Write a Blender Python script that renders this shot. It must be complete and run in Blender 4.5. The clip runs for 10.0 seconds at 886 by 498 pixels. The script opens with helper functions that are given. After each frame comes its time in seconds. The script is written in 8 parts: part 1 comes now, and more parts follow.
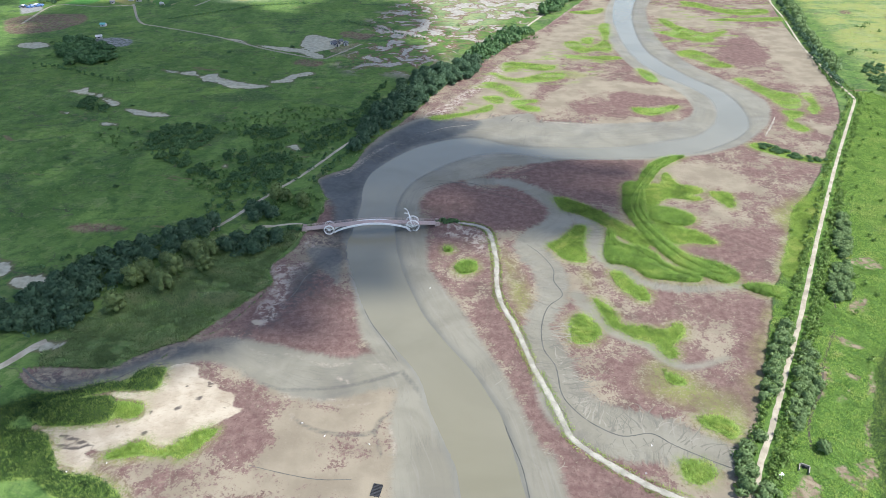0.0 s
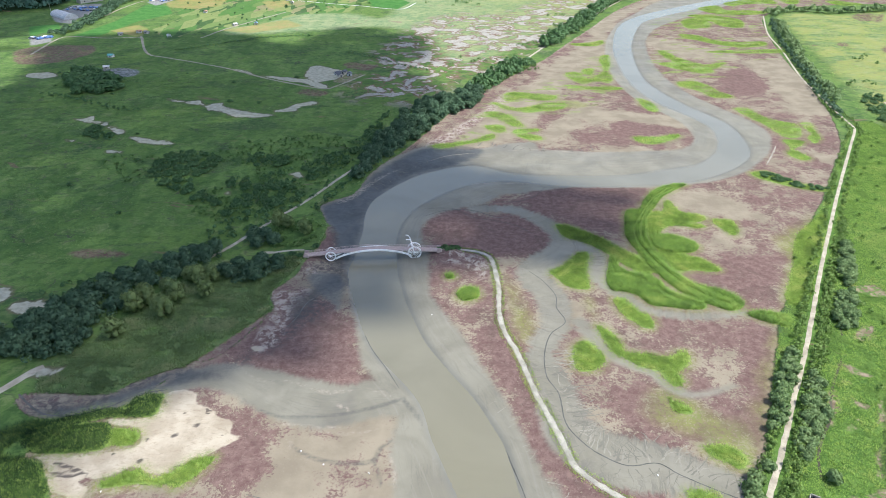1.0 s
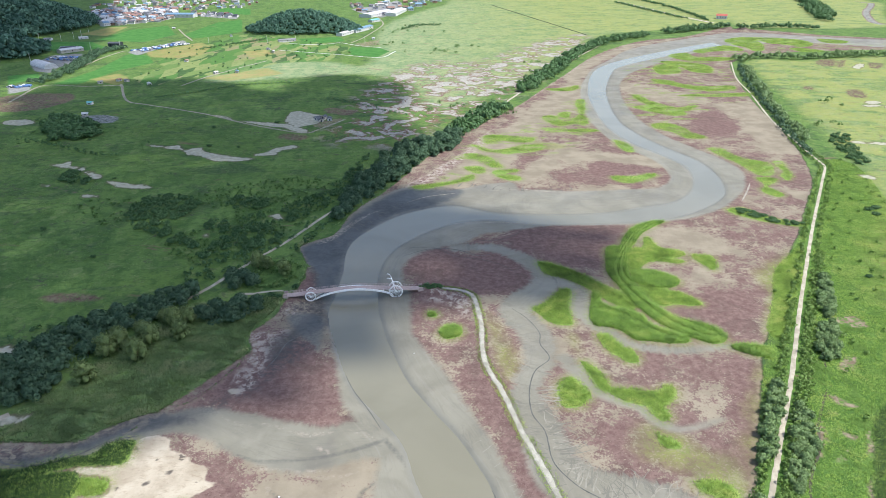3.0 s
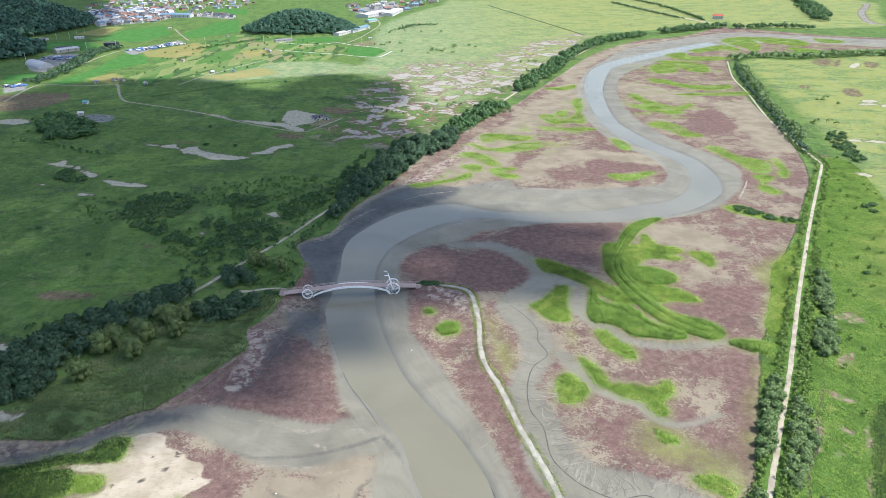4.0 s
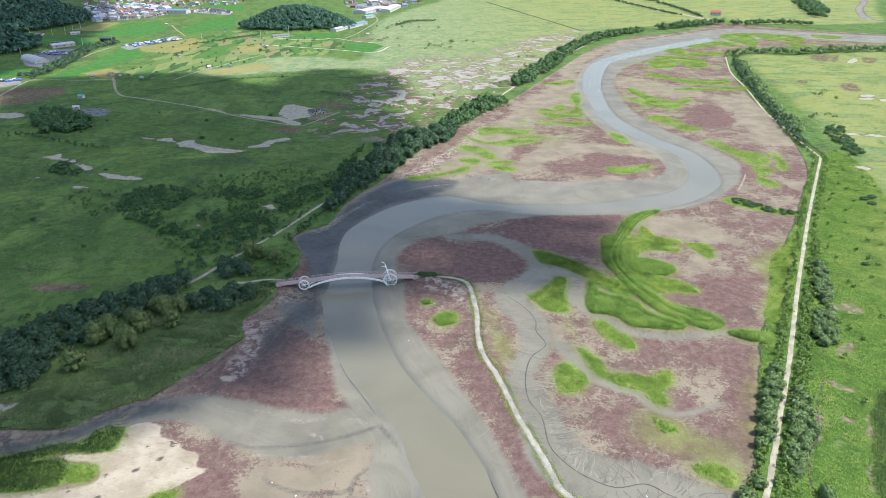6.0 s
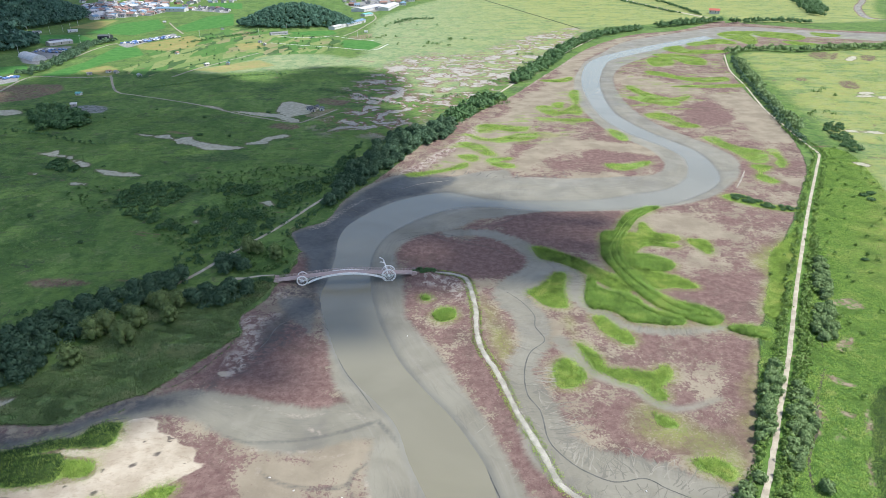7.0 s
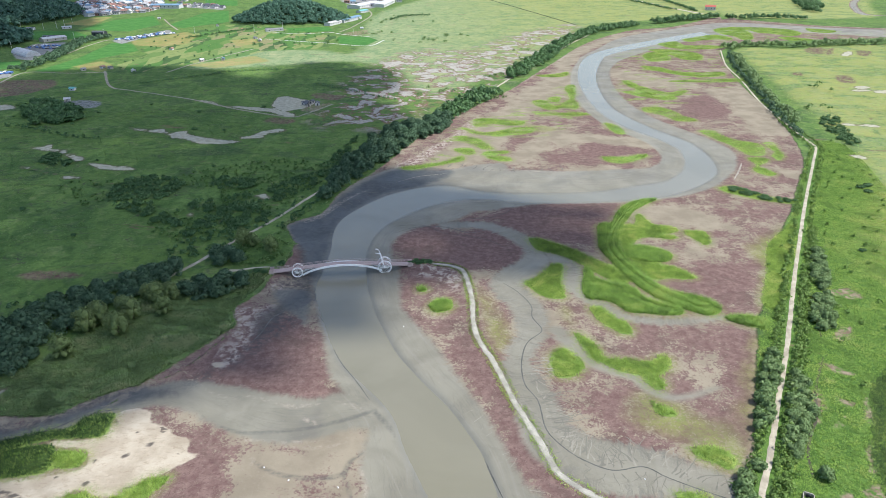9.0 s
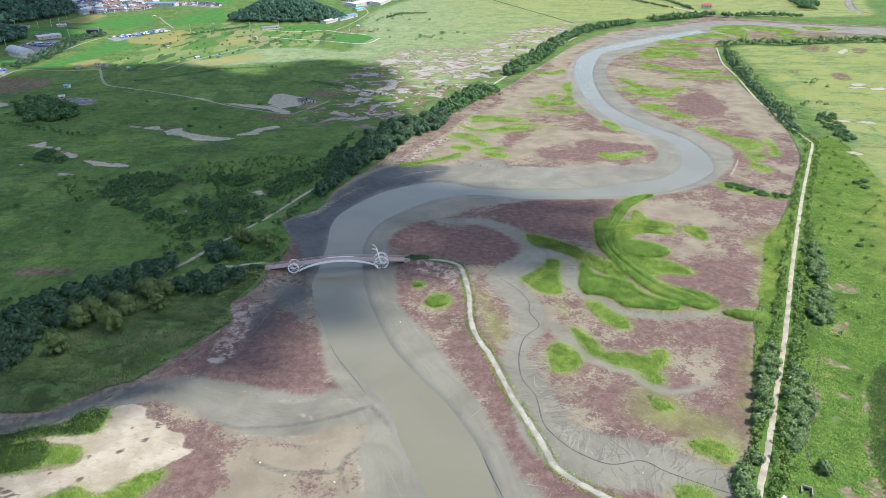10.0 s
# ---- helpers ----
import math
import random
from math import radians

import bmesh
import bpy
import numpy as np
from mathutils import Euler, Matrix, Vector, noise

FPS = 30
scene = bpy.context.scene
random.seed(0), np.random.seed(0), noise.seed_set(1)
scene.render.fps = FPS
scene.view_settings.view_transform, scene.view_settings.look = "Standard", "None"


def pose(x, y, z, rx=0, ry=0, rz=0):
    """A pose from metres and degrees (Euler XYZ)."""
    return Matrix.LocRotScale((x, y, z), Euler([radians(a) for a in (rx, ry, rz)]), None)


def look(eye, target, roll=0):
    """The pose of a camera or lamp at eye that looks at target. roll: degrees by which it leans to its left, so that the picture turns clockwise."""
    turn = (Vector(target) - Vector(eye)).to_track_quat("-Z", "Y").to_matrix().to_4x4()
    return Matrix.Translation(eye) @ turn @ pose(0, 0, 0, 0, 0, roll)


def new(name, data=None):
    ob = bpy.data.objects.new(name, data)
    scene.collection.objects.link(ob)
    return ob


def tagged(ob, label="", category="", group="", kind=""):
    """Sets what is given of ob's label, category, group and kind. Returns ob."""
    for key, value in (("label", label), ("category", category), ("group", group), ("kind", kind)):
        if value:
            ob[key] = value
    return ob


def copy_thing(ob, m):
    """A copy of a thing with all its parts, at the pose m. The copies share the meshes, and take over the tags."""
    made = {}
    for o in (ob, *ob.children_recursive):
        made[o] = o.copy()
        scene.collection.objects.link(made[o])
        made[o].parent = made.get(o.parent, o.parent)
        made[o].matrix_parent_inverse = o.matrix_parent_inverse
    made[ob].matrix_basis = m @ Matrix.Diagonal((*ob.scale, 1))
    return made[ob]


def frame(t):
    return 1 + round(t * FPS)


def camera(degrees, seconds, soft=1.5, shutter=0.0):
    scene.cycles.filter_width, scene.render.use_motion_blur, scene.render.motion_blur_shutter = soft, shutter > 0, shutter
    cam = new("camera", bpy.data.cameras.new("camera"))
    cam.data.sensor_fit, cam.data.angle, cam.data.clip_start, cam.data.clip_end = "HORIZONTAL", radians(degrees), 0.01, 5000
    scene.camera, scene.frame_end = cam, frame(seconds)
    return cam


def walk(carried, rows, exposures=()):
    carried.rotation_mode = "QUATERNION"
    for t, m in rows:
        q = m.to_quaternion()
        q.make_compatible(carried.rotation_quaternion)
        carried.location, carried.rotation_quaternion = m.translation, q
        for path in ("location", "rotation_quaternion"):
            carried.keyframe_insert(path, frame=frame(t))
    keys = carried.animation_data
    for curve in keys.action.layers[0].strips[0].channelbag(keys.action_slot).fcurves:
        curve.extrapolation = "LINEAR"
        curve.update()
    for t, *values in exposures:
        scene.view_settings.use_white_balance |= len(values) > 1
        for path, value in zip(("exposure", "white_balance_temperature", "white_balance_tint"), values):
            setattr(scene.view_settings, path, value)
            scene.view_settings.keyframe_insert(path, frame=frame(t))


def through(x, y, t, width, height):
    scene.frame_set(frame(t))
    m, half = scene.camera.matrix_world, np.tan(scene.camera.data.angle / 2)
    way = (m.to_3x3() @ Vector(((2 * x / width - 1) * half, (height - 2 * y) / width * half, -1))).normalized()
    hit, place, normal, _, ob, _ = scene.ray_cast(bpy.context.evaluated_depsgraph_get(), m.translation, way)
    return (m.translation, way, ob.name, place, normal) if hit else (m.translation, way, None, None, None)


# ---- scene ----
cam = camera(69.39, 10.0, soft=0.55)
# seconds, eye, tilt, lean, turn
PATH = [
    (0, 0.00, 0.00, 153.05, 57.892, 0.091, -0.000),
    (0.5, 0.03, 0.09, 152.02, 59.156, 0.080, 0.114),
    (1, 0.06, 0.17, 151.00, 60.596, 0.070, 0.224),
    (1.5, 0.10, 0.26, 149.98, 61.876, 0.063, 0.214),
    (2, 0.14, 0.32, 148.96, 63.130, 0.079, -0.086),
    (2.5, 0.14, 0.35, 147.91, 64.490, 0.070, -1.016),
    (4, 0.03, 0.40, 144.81, 64.782, 0.030, -1.901),
    (4.5, 0.03, 0.44, 143.80, 64.743, 0.008, -1.942),
    (5, 0.06, 0.47, 142.82, 64.706, -0.021, -1.988),
    (5.5, 0.09, 0.55, 141.88, 64.663, -0.023, -2.034),
    (7, 0.12, 0.87, 139.10, 64.537, -0.070, -2.214),
    (7.5, 0.16, 0.97, 138.14, 64.500, -0.058, -2.251),
    (8, 0.21, 1.05, 137.15, 64.471, -0.076, -2.316),
    (8.5, 0.27, 1.12, 136.15, 64.440, -0.074, -2.442),
    (9, 0.31, 1.20, 135.15, 64.420, -0.069, -2.546),
    (9.5, 0.31, 1.31, 134.17, 64.383, -0.082, -2.689),
    (10, 0.29, 1.45, 133.20, 64.348, -0.111, -2.850),
]
walk(cam, [(t, pose(x, y, z, tilt, lean, turn)) for t, x, y, z, tilt, lean, turn in PATH], ((0.0, 0.84), (10.0, 0.68)))

# ---- light ----
SUN_ELEV, SUN_AZ = radians(60), radians(-8)   # azimuth from +x towards +y
TO_SUN = Vector((math.cos(SUN_ELEV) * math.cos(SUN_AZ), math.cos(SUN_ELEV) * math.sin(SUN_AZ), math.sin(SUN_ELEV)))
world = bpy.data.worlds.new("sky")
scene.world = world
world.use_nodes = True
wn = world.node_tree.nodes
sky = wn.new("ShaderNodeTexSky")
sky.sky_type, sky.sun_disc = "NISHITA", False
sky.sun_elevation, sky.sun_rotation = SUN_ELEV, radians(90) - SUN_AZ
sky.air_density, sky.dust_density, sky.ozone_density = 1.0, 1.5, 1.2
wn["Background"].inputs["Strength"].default_value = 0.15
world.node_tree.links.new(sky.outputs[0], wn["Background"].inputs["Color"])
sun = new("sun", bpy.data.lights.new("sun", "SUN"))
sun.data.energy, sun.data.angle, sun.data.color = 3.6, radians(0.6), (1.0, 0.972, 0.925)
sun.matrix_world = look(TO_SUN * 3000, (0, 0, 0))

# ---- materials ----
class Nodes:
    """Short names for the nodes of one material."""

    def __init__(self, name):
        self.mat = bpy.data.materials.new(name)
        self.mat.use_nodes = True
        self.tree = self.mat.node_tree
        self.bsdf = self.tree.nodes["Principled BSDF"]
        self.where = self.node("ShaderNodeNewGeometry").outputs["Position"]

    def node(self, kind, **values):
        n = self.tree.nodes.new(kind)
        for key, value in values.items():
            setattr(n, key, value)
        return n

    def put(self, socket, value):
        if isinstance(value, bpy.types.NodeSocket):
            self.tree.links.new(value, socket)
        elif isinstance(value, (tuple, list)) and len(value) == 3 and socket.type == "RGBA":
            socket.default_value = (*value, 1)
        else:
            socket.default_value = value

    def attr(self, name):
        return self.node("ShaderNodeAttribute", attribute_name=name).outputs["Fac"]

    def local(self):
        return self.node("ShaderNodeTexCoord").outputs["Object"]

    def axis(self, i):
        """One coordinate of the place itself, in metres."""
        n = self.node("ShaderNodeSeparateXYZ")
        self.put(n.inputs[0], self.where)
        return n.outputs[i]

    def chance(self):
        return self.node("ShaderNodeObjectInfo").outputs["Random"]

    def island(self):
        return self.node("ShaderNodeNewGeometry").outputs["Random Per Island"]

    def noise(self, scale, detail=3.0, rough=0.55, vec=None, stretch=None, warp=0.0):
        vec = vec or self.where
        if stretch:
            m = self.node("ShaderNodeMapping")
            m.inputs["Scale"].default_value = stretch[:3]
            if len(stretch) > 3:
                m.inputs["Rotation"].default_value = (0, 0, stretch[3])
            self.put(m.inputs["Vector"], vec)
            vec = m.outputs[0]
        n = self.node("ShaderNodeTexNoise")
        self.put(n.inputs["Vector"], vec)
        n.inputs["Scale"].default_value, n.inputs["Detail"].default_value = scale, detail
        n.inputs["Roughness"].default_value, n.inputs["Distortion"].default_value = rough, warp
        return n.outputs["Fac"]

    def cells(self, scale, feature="F1", vec=None):
        n = self.node("ShaderNodeTexVoronoi", feature=feature)
        self.put(n.inputs["Vector"], vec or self.where)
        n.inputs["Scale"].default_value = scale
        return n.outputs["Distance"]

    def calc(self, op, a, b=0.0):
        n = self.node("ShaderNodeMath", operation=op)
        self.put(n.inputs[0], a)
        self.put(n.inputs[1], b)
        return n.outputs[0]

    def span(self, value, lo, hi, to_lo=0.0, to_hi=1.0):
        n = self.node("ShaderNodeMapRange", interpolation_type="SMOOTHSTEP")
        self.put(n.inputs["Value"], value)
        for key, v in (("From Min", lo), ("From Max", hi), ("To Min", to_lo), ("To Max", to_hi)):
            n.inputs[key].default_value = v
        return n.outputs["Result"]

    def mix(self, fac, a, b):
        n = self.node("ShaderNodeMix", data_type="RGBA")
        self.put(n.inputs[0], fac)
        self.put(n.inputs[6], a)
        self.put(n.inputs[7], b)
        return n.outputs[2]

    def blend(self, fac, a, b):
        n = self.node("ShaderNodeMix", data_type="FLOAT")
        self.put(n.inputs[0], fac)
        self.put(n.inputs[2], a)
        self.put(n.inputs[3], b)
        return n.outputs[0]

    def bump(self, height, strength, distance):
        n = self.node("ShaderNodeBump")
        n.inputs["Strength"].default_value, n.inputs["Distance"].default_value = strength, distance
        self.put(n.inputs["Height"], height)
        self.put(self.bsdf.inputs["Normal"], n.outputs[0])

    def leafy(self, color, through=0.25):
        """Thin leaves: part of the light comes through them."""
        self.done(color, 0.6, 0.3)
        glow = self.node("ShaderNodeBsdfTranslucent")
        self.put(glow.inputs["Color"], color)
        both = self.node("ShaderNodeMixShader")
        both.inputs[0].default_value = through
        self.tree.links.new(self.bsdf.outputs[0], both.inputs[1])
        self.tree.links.new(glow.outputs[0], both.inputs[2])
        self.tree.links.new(both.outputs[0], self.tree.nodes["Material Output"].inputs["Surface"])
        return self.mat

    def done(self, color, rough=0.9, spec=0.3, metal=0.0):
        self.put(self.bsdf.inputs["Base Color"], color)
        self.put(self.bsdf.inputs["Roughness"], rough)
        self.put(self.bsdf.inputs["Specular IOR Level"], spec)
        self.put(self.bsdf.inputs["Metallic"], metal)
        return self.mat


def ground_material():
    n = Nodes("ground")
    fine, small = n.noise(1.3, 4), n.noise(0.33, 4)
    mid, broad = n.noise(0.07, 4), n.noise(0.013, 4)
    ragged = n.calc("ADD", n.calc("MULTIPLY", n.calc("SUBTRACT", mid, 0.5), 9.0), n.calc("MULTIPLY", n.calc("SUBTRACT", small, 0.5), 4.0))

    def inside(name, soft, rag=1.0):
        d = n.calc("ADD", n.attr(name), n.calc("MULTIPLY", ragged, rag))
        return n.span(d, -soft, soft)

    # meadow: streaky grass, darker weeds, paler dry stems, thin drains
    streak = n.noise(0.05, 6, 0.62, stretch=(1.0, 0.4, 1.0, 0.4), warp=0.8)
    weeds = n.noise(0.16, 6, 0.7, warp=0.5)
    blades = n.noise(0.75, 6, 0.8)
    stems = n.noise(0.55, 6, 0.8, stretch=(1.0, 1.6, 1.0, 0.9))
    grass = n.mix(n.span(streak, 0.38, 0.62), (0.069, 0.130, 0.037), (0.124, 0.202, 0.058))
    grass = n.mix(n.span(broad, 0.45, 0.66), grass, (0.104, 0.172, 0.045))
    grass = n.mix(n.calc("MULTIPLY", n.span(weeds, 0.46, 0.62), 0.65), grass, (0.043, 0.092, 0.028))
    grass = n.mix(n.calc("MULTIPLY", n.span(n.noise(0.11, 7, 0.78, warp=0.4), 0.53, 0.63), 0.75), grass, (0.165, 0.208, 0.082))
    grass = n.mix(n.span(blades, 0.46, 0.66, 0.0, 0.3), grass, (0.021, 0.052, 0.018))
    grass = n.mix(n.span(stems, 0.50, 0.68, 0.0, 0.4), grass, (0.153, 0.235, 0.067))
    scrub = n.noise(0.028, 7, 0.7, stretch=(0.7, 1.2, 1.0, -0.5), warp=0.8)
    grass = n.mix(n.span(scrub, 0.53, 0.60, 0.0, 0.75), grass, n.mix(n.span(small, 0.4, 0.6), (0.034, 0.074, 0.030), (0.085, 0.125, 0.052)))
    veins = n.noise(0.022, 4, 0.55, stretch=(1.0, 1.5, 1.0, 0.3), warp=0.7)
    drain = n.span(n.calc("ABSOLUTE", n.calc("SUBTRACT", veins, 0.5)), 0.008, 0.003)
    grass = n.mix(n.calc("MULTIPLY", n.calc("MULTIPLY", drain, n.span(mid, 0.4, 0.6)), 0.8), grass, (0.065, 0.070, 0.050))
    grass = n.mix(n.calc("MULTIPLY", inside("bank", 6.0, 1.5), n.span(n.noise(0.2, 6, 0.7), 0.35, 0.6)), grass, (0.120, 0.165, 0.066))
    # far pasture grass; distance haze is painted in as extra blue in these greens
    lush = n.mix(n.span(streak, 0.35, 0.65), (0.236, 0.274, 0.146), (0.150, 0.218, 0.106))
    lush = n.mix(n.span(mid, 0.5, 0.72), lush, (0.262, 0.296, 0.150))
    lush = n.mix(n.calc("MULTIPLY", n.span(weeds, 0.52, 0.62), 0.7), lush, (0.072, 0.150, 0.068))
    lush = n.mix(n.span(blades, 0.50, 0.62, 0.0, 0.6), lush, (0.099, 0.174, 0.103))
    lush = n.mix(n.calc("MULTIPLY", n.span(n.noise(0.06, 6, 0.7, stretch=(0.6, 1.3, 1.0, 0.2), warp=0.6), 0.57, 0.63), 0.7), lush, (0.310, 0.304, 0.170))
    lush = n.mix(n.span(stems, 0.55, 0.66, 0.0, 0.5), lush, (0.250, 0.310, 0.140))
    rank = n.mix(n.span(weeds, 0.42, 0.6), (0.092, 0.172, 0.038), (0.058, 0.125, 0.027))
    rank = n.mix(n.span(stems, 0.5, 0.66, 0.0, 0.6), rank, (0.150, 0.215, 0.066))
    rank = n.mix(n.span(blades, 0.50, 0.66, 0.0, 0.5), rank, (0.043, 0.080, 0.020))
    grass = n.mix(n.calc("MULTIPLY", n.span(n.attr("east"), -1.0, 5.0), n.span(n.noise(0.03, 4), 0.35, 0.5, 0.45, 0.9)), grass, rank)
    rust = n.noise(0.035, 6, 0.66, warp=0.5)
    lush = n.mix(n.span(rust, 0.60, 0.66, 0.0, 0.65), lush, (0.194, 0.148, 0.119))
    lush = n.mix(n.calc("MULTIPLY", n.span(n.axis(0), -150.0, 420.0), n.span(mid, 0.3, 0.6, 0.4, 0.75)), lush, n.mix(n.span(scrub, 0.47, 0.57), (0.232, 0.245, 0.072), n.mix(n.span(weeds, 0.42, 0.58), (0.156, 0.204, 0.058), (0.090, 0.143, 0.046))))
    sedge = n.mix(n.span(streak, 0.36, 0.64), (0.262, 0.276, 0.082), (0.196, 0.240, 0.066))
    sedge = n.mix(n.span(weeds, 0.46, 0.62, 0.0, 0.8), sedge, (0.104, 0.168, 0.048))
    sedge = n.mix(n.span(blades, 0.48, 0.62, 0.0, 0.6), sedge, (0.120, 0.160, 0.050))
    sedge = n.mix(n.span(n.noise(0.05, 7, 0.7, stretch=(0.5, 1.4, 1.0, 0.3), warp=0.7), 0.56, 0.63, 0.0, 0.8), sedge, (0.300, 0.282, 0.120))
    lush = n.mix(n.calc("MULTIPLY", n.span(n.attr("east"), -4.0, 10.0), n.span(broad, 0.30, 0.55, 0.55, 0.9)), lush, sedge)
    grass = n.mix(inside("pasture", 12.0, 2.5), grass, lush)
    rice = n.mix(n.span(n.noise(0.09, 5, 0.65), 0.38, 0.62), (0.046, 0.140, 0.034), (0.070, 0.180, 0.046))
    grass = n.mix(inside("rice", 1.0, 0.1), grass, rice)
    tiles = n.node("ShaderNodeTexVoronoi", distance="CHEBYCHEV")
    turned = n.node("ShaderNodeMapping")
    turned.inputs["Scale"].default_value, turned.inputs["Rotation"].default_value = (0.075, 0.022, 1.0), (0, 0, 0.9)
    n.put(turned.inputs["Vector"], n.where)
    n.put(tiles.inputs["Vector"], turned.outputs[0])
    tiles.inputs["Scale"].default_value = 1.0
    hue = n.node("ShaderNodeSeparateColor")
    n.put(hue.inputs[0], tiles.outputs["Color"])
    plot = n.mix(n.span(hue.outputs[0], 0.3, 0.8), (0.065, 0.155, 0.040), (0.200, 0.235, 0.092))
    plot = n.mix(n.calc("GREATER_THAN", hue.outputs[1], 0.80), plot, (0.230, 0.205, 0.115))
    plot = n.mix(n.calc("GREATER_THAN", hue.outputs[2], 0.80), plot, (0.040, 0.085, 0.033))
    plot = n.mix(n.calc("MULTIPLY", n.span(weeds, 0.5, 0.65), 0.6), plot, (0.110, 0.170, 0.059))
    grass = n.mix(n.calc("MULTIPLY", inside("plots", 2.0, 1.0), 0.8), grass, plot)
    crop = n.mix(n.span(mid, 0.4, 0.6), (0.285, 0.225, 0.095), (0.215, 0.225, 0.080))
    grass = n.mix(n.calc("MULTIPLY", inside("crop", 3.0, 1.0), 0.75), grass, crop)
    soil = n.mix(n.span(small, 0.35, 0.65), (0.150, 0.112, 0.080), (0.255, 0.210, 0.150))
    grass = n.mix(n.calc("MULTIPLY", inside("soil", 0.8, 0.9), n.span(n.noise(0.45, 6, 0.75), 0.56, 0.48)), grass, soil)
    grass = n.mix(inside("paved", 2.0, 0.3), grass, n.mix(n.span(small, 0.35, 0.65), (0.179, 0.180, 0.172), (0.255, 0.260, 0.250)))
    grass = n.mix(n.span(n.axis(2), 1.6, 4.0), grass, n.mix(small, (0.017, 0.036, 0.016), (0.031, 0.055, 0.022)))
    # bare salt pans in the meadow
    pan = n.mix(n.span(small, 0.3, 0.7), (0.246, 0.236, 0.205), (0.360, 0.350, 0.310))
    bare = n.noise(0.042, 7, 0.68, stretch=(1.0, 0.9, 1.0, 0.3), warp=0.7)
    pans = inside("pans", 20.0, 2.0)
    meadow = n.mix(n.calc("MULTIPLY", pans, n.span(bare, 0.475, 0.52)), grass, (0.150, 0.085, 0.070))
    meadow = n.mix(n.calc("MULTIPLY", pans, n.span(bare, 0.52, 0.545)), meadow, pan)
    spots = n.noise(0.045, 5, 0.6, stretch=(0.5, 1.3, 1.0, 0.2), warp=0.6)
    meadow = n.mix(n.calc("MULTIPLY", n.span(spots, 0.655, 0.70), 0.8), meadow, (0.150, 0.110, 0.075))
    rusty = n.mix(n.span(n.noise(0.3, 6, 0.75), 0.38, 0.62), (0.105, 0.066, 0.055), (0.170, 0.150, 0.095))
    meadow = n.mix(n.calc("MULTIPLY", inside("rusty", 2.5, 1.0), n.span(n.noise(0.12, 6, 0.7), 0.32, 0.5)), meadow, rusty)
    worn = n.calc("MULTIPLY", n.span(n.noise(0.14, 6, 0.7, warp=0.6), 0.64, 0.70), n.span(n.attr("east"), 0.0, 8.0))
    meadow = n.mix(n.calc("MULTIPLY", worn, 0.8), meadow, (0.290, 0.250, 0.170))
    tendril = n.calc("ADD", n.calc("ADD", n.attr("pan"), n.calc("MULTIPLY", ragged, 0.7)), n.calc("MULTIPLY", n.calc("SUBTRACT", streak, 0.5), 12.0))
    meadow = n.mix(n.span(tendril, -1.4, 0.2, 0.0, 0.7), meadow, (0.120, 0.100, 0.070))
    meadow = n.mix(n.span(tendril, 0.2, 1.2), meadow, n.mix(n.span(small, 0.3, 0.7), (0.275, 0.268, 0.205), (0.390, 0.382, 0.300)))
    meadow = n.mix(n.calc("MULTIPLY", inside("ash", 2.0, 0.6), n.span(n.noise(0.25, 6, 0.75), 0.3, 0.6, 0.6, 1.0)), meadow, n.mix(n.span(n.noise(0.35, 6, 0.75), 0.42, 0.6), (0.085, 0.092, 0.092), (0.26, 0.27, 0.28)))
    meadow = n.mix(n.span(n.attr("ditch"), -0.3, 0.5), meadow, (0.050, 0.068, 0.034))
    # tidal flat: red glasswort over grey silt
    speck = n.calc("ADD", n.calc("MULTIPLY", n.noise(0.80, 8, 0.80, warp=0.25), 0.8), n.calc("MULTIPLY", fine, 0.2))
    cover = n.calc("ADD", speck, n.calc("MULTIPLY", n.calc("SUBTRACT", n.noise(0.03, 7, 0.66, warp=0.5), 0.5), 0.8))
    cover = n.calc("ADD", cover, n.calc("MULTIPLY", n.calc("SUBTRACT", n.noise(0.13, 7, 0.72, warp=0.6), 0.5), 0.55))
    cover = n.calc("ADD", cover, n.calc("MULTIPLY", inside("dense", 9.0, 1.2), 0.2))
    cover = n.calc("SUBTRACT", cover, n.calc("MULTIPLY", inside("tan", 9.0, 1.2), 0.19))
    cover = n.calc("SUBTRACT", cover, n.calc("MULTIPLY", inside("rubble", 5.0, 1.2), 0.12))
    cover = n.calc("ADD", cover, 0.012)
    silt = n.mix(n.span(mid, 0.35, 0.65), (0.186, 0.160, 0.120), (0.245, 0.214, 0.160))
    red = n.mix(n.span(small, 0.3, 0.7), (0.118, 0.074, 0.068), (0.178, 0.122, 0.106))
    red = n.mix(n.calc("MULTIPLY", n.span(n.noise(0.9, 6, 0.8), 0.5, 0.62), 0.7), red, (0.092, 0.054, 0.052))
    red = n.mix(n.span(n.noise(0.055, 6, 0.7, warp=0.6), 0.50, 0.66, 0.0, 0.55), red, (0.082, 0.060, 0.052))
    flat = n.mix(n.span(cover, 0.450, 0.525), silt, red)
    flat = n.mix(n.calc("MULTIPLY", n.span(n.noise(0.8, 7, 0.8, warp=0.3), 0.54, 0.66), 0.35), flat, (0.270, 0.236, 0.190))
    sand = n.mix(n.span(n.noise(0.1, 5, 0.6), 0.35, 0.65), (0.285, 0.245, 0.185), (0.395, 0.350, 0.275))
    sand = n.mix(n.span(n.noise(0.35, 7, 0.75, stretch=(1.0, 2.2, 1.0, 0.5), warp=0.4), 0.50, 0.66, 0.0, 0.5), sand, (0.215, 0.170, 0.120))
    sand = n.mix(n.span(n.noise(0.11, 3, 0.6, stretch=(0.8, 1.3, 1.0, 0.3)), 0.645, 0.67), sand, (0.112, 0.095, 0.080))
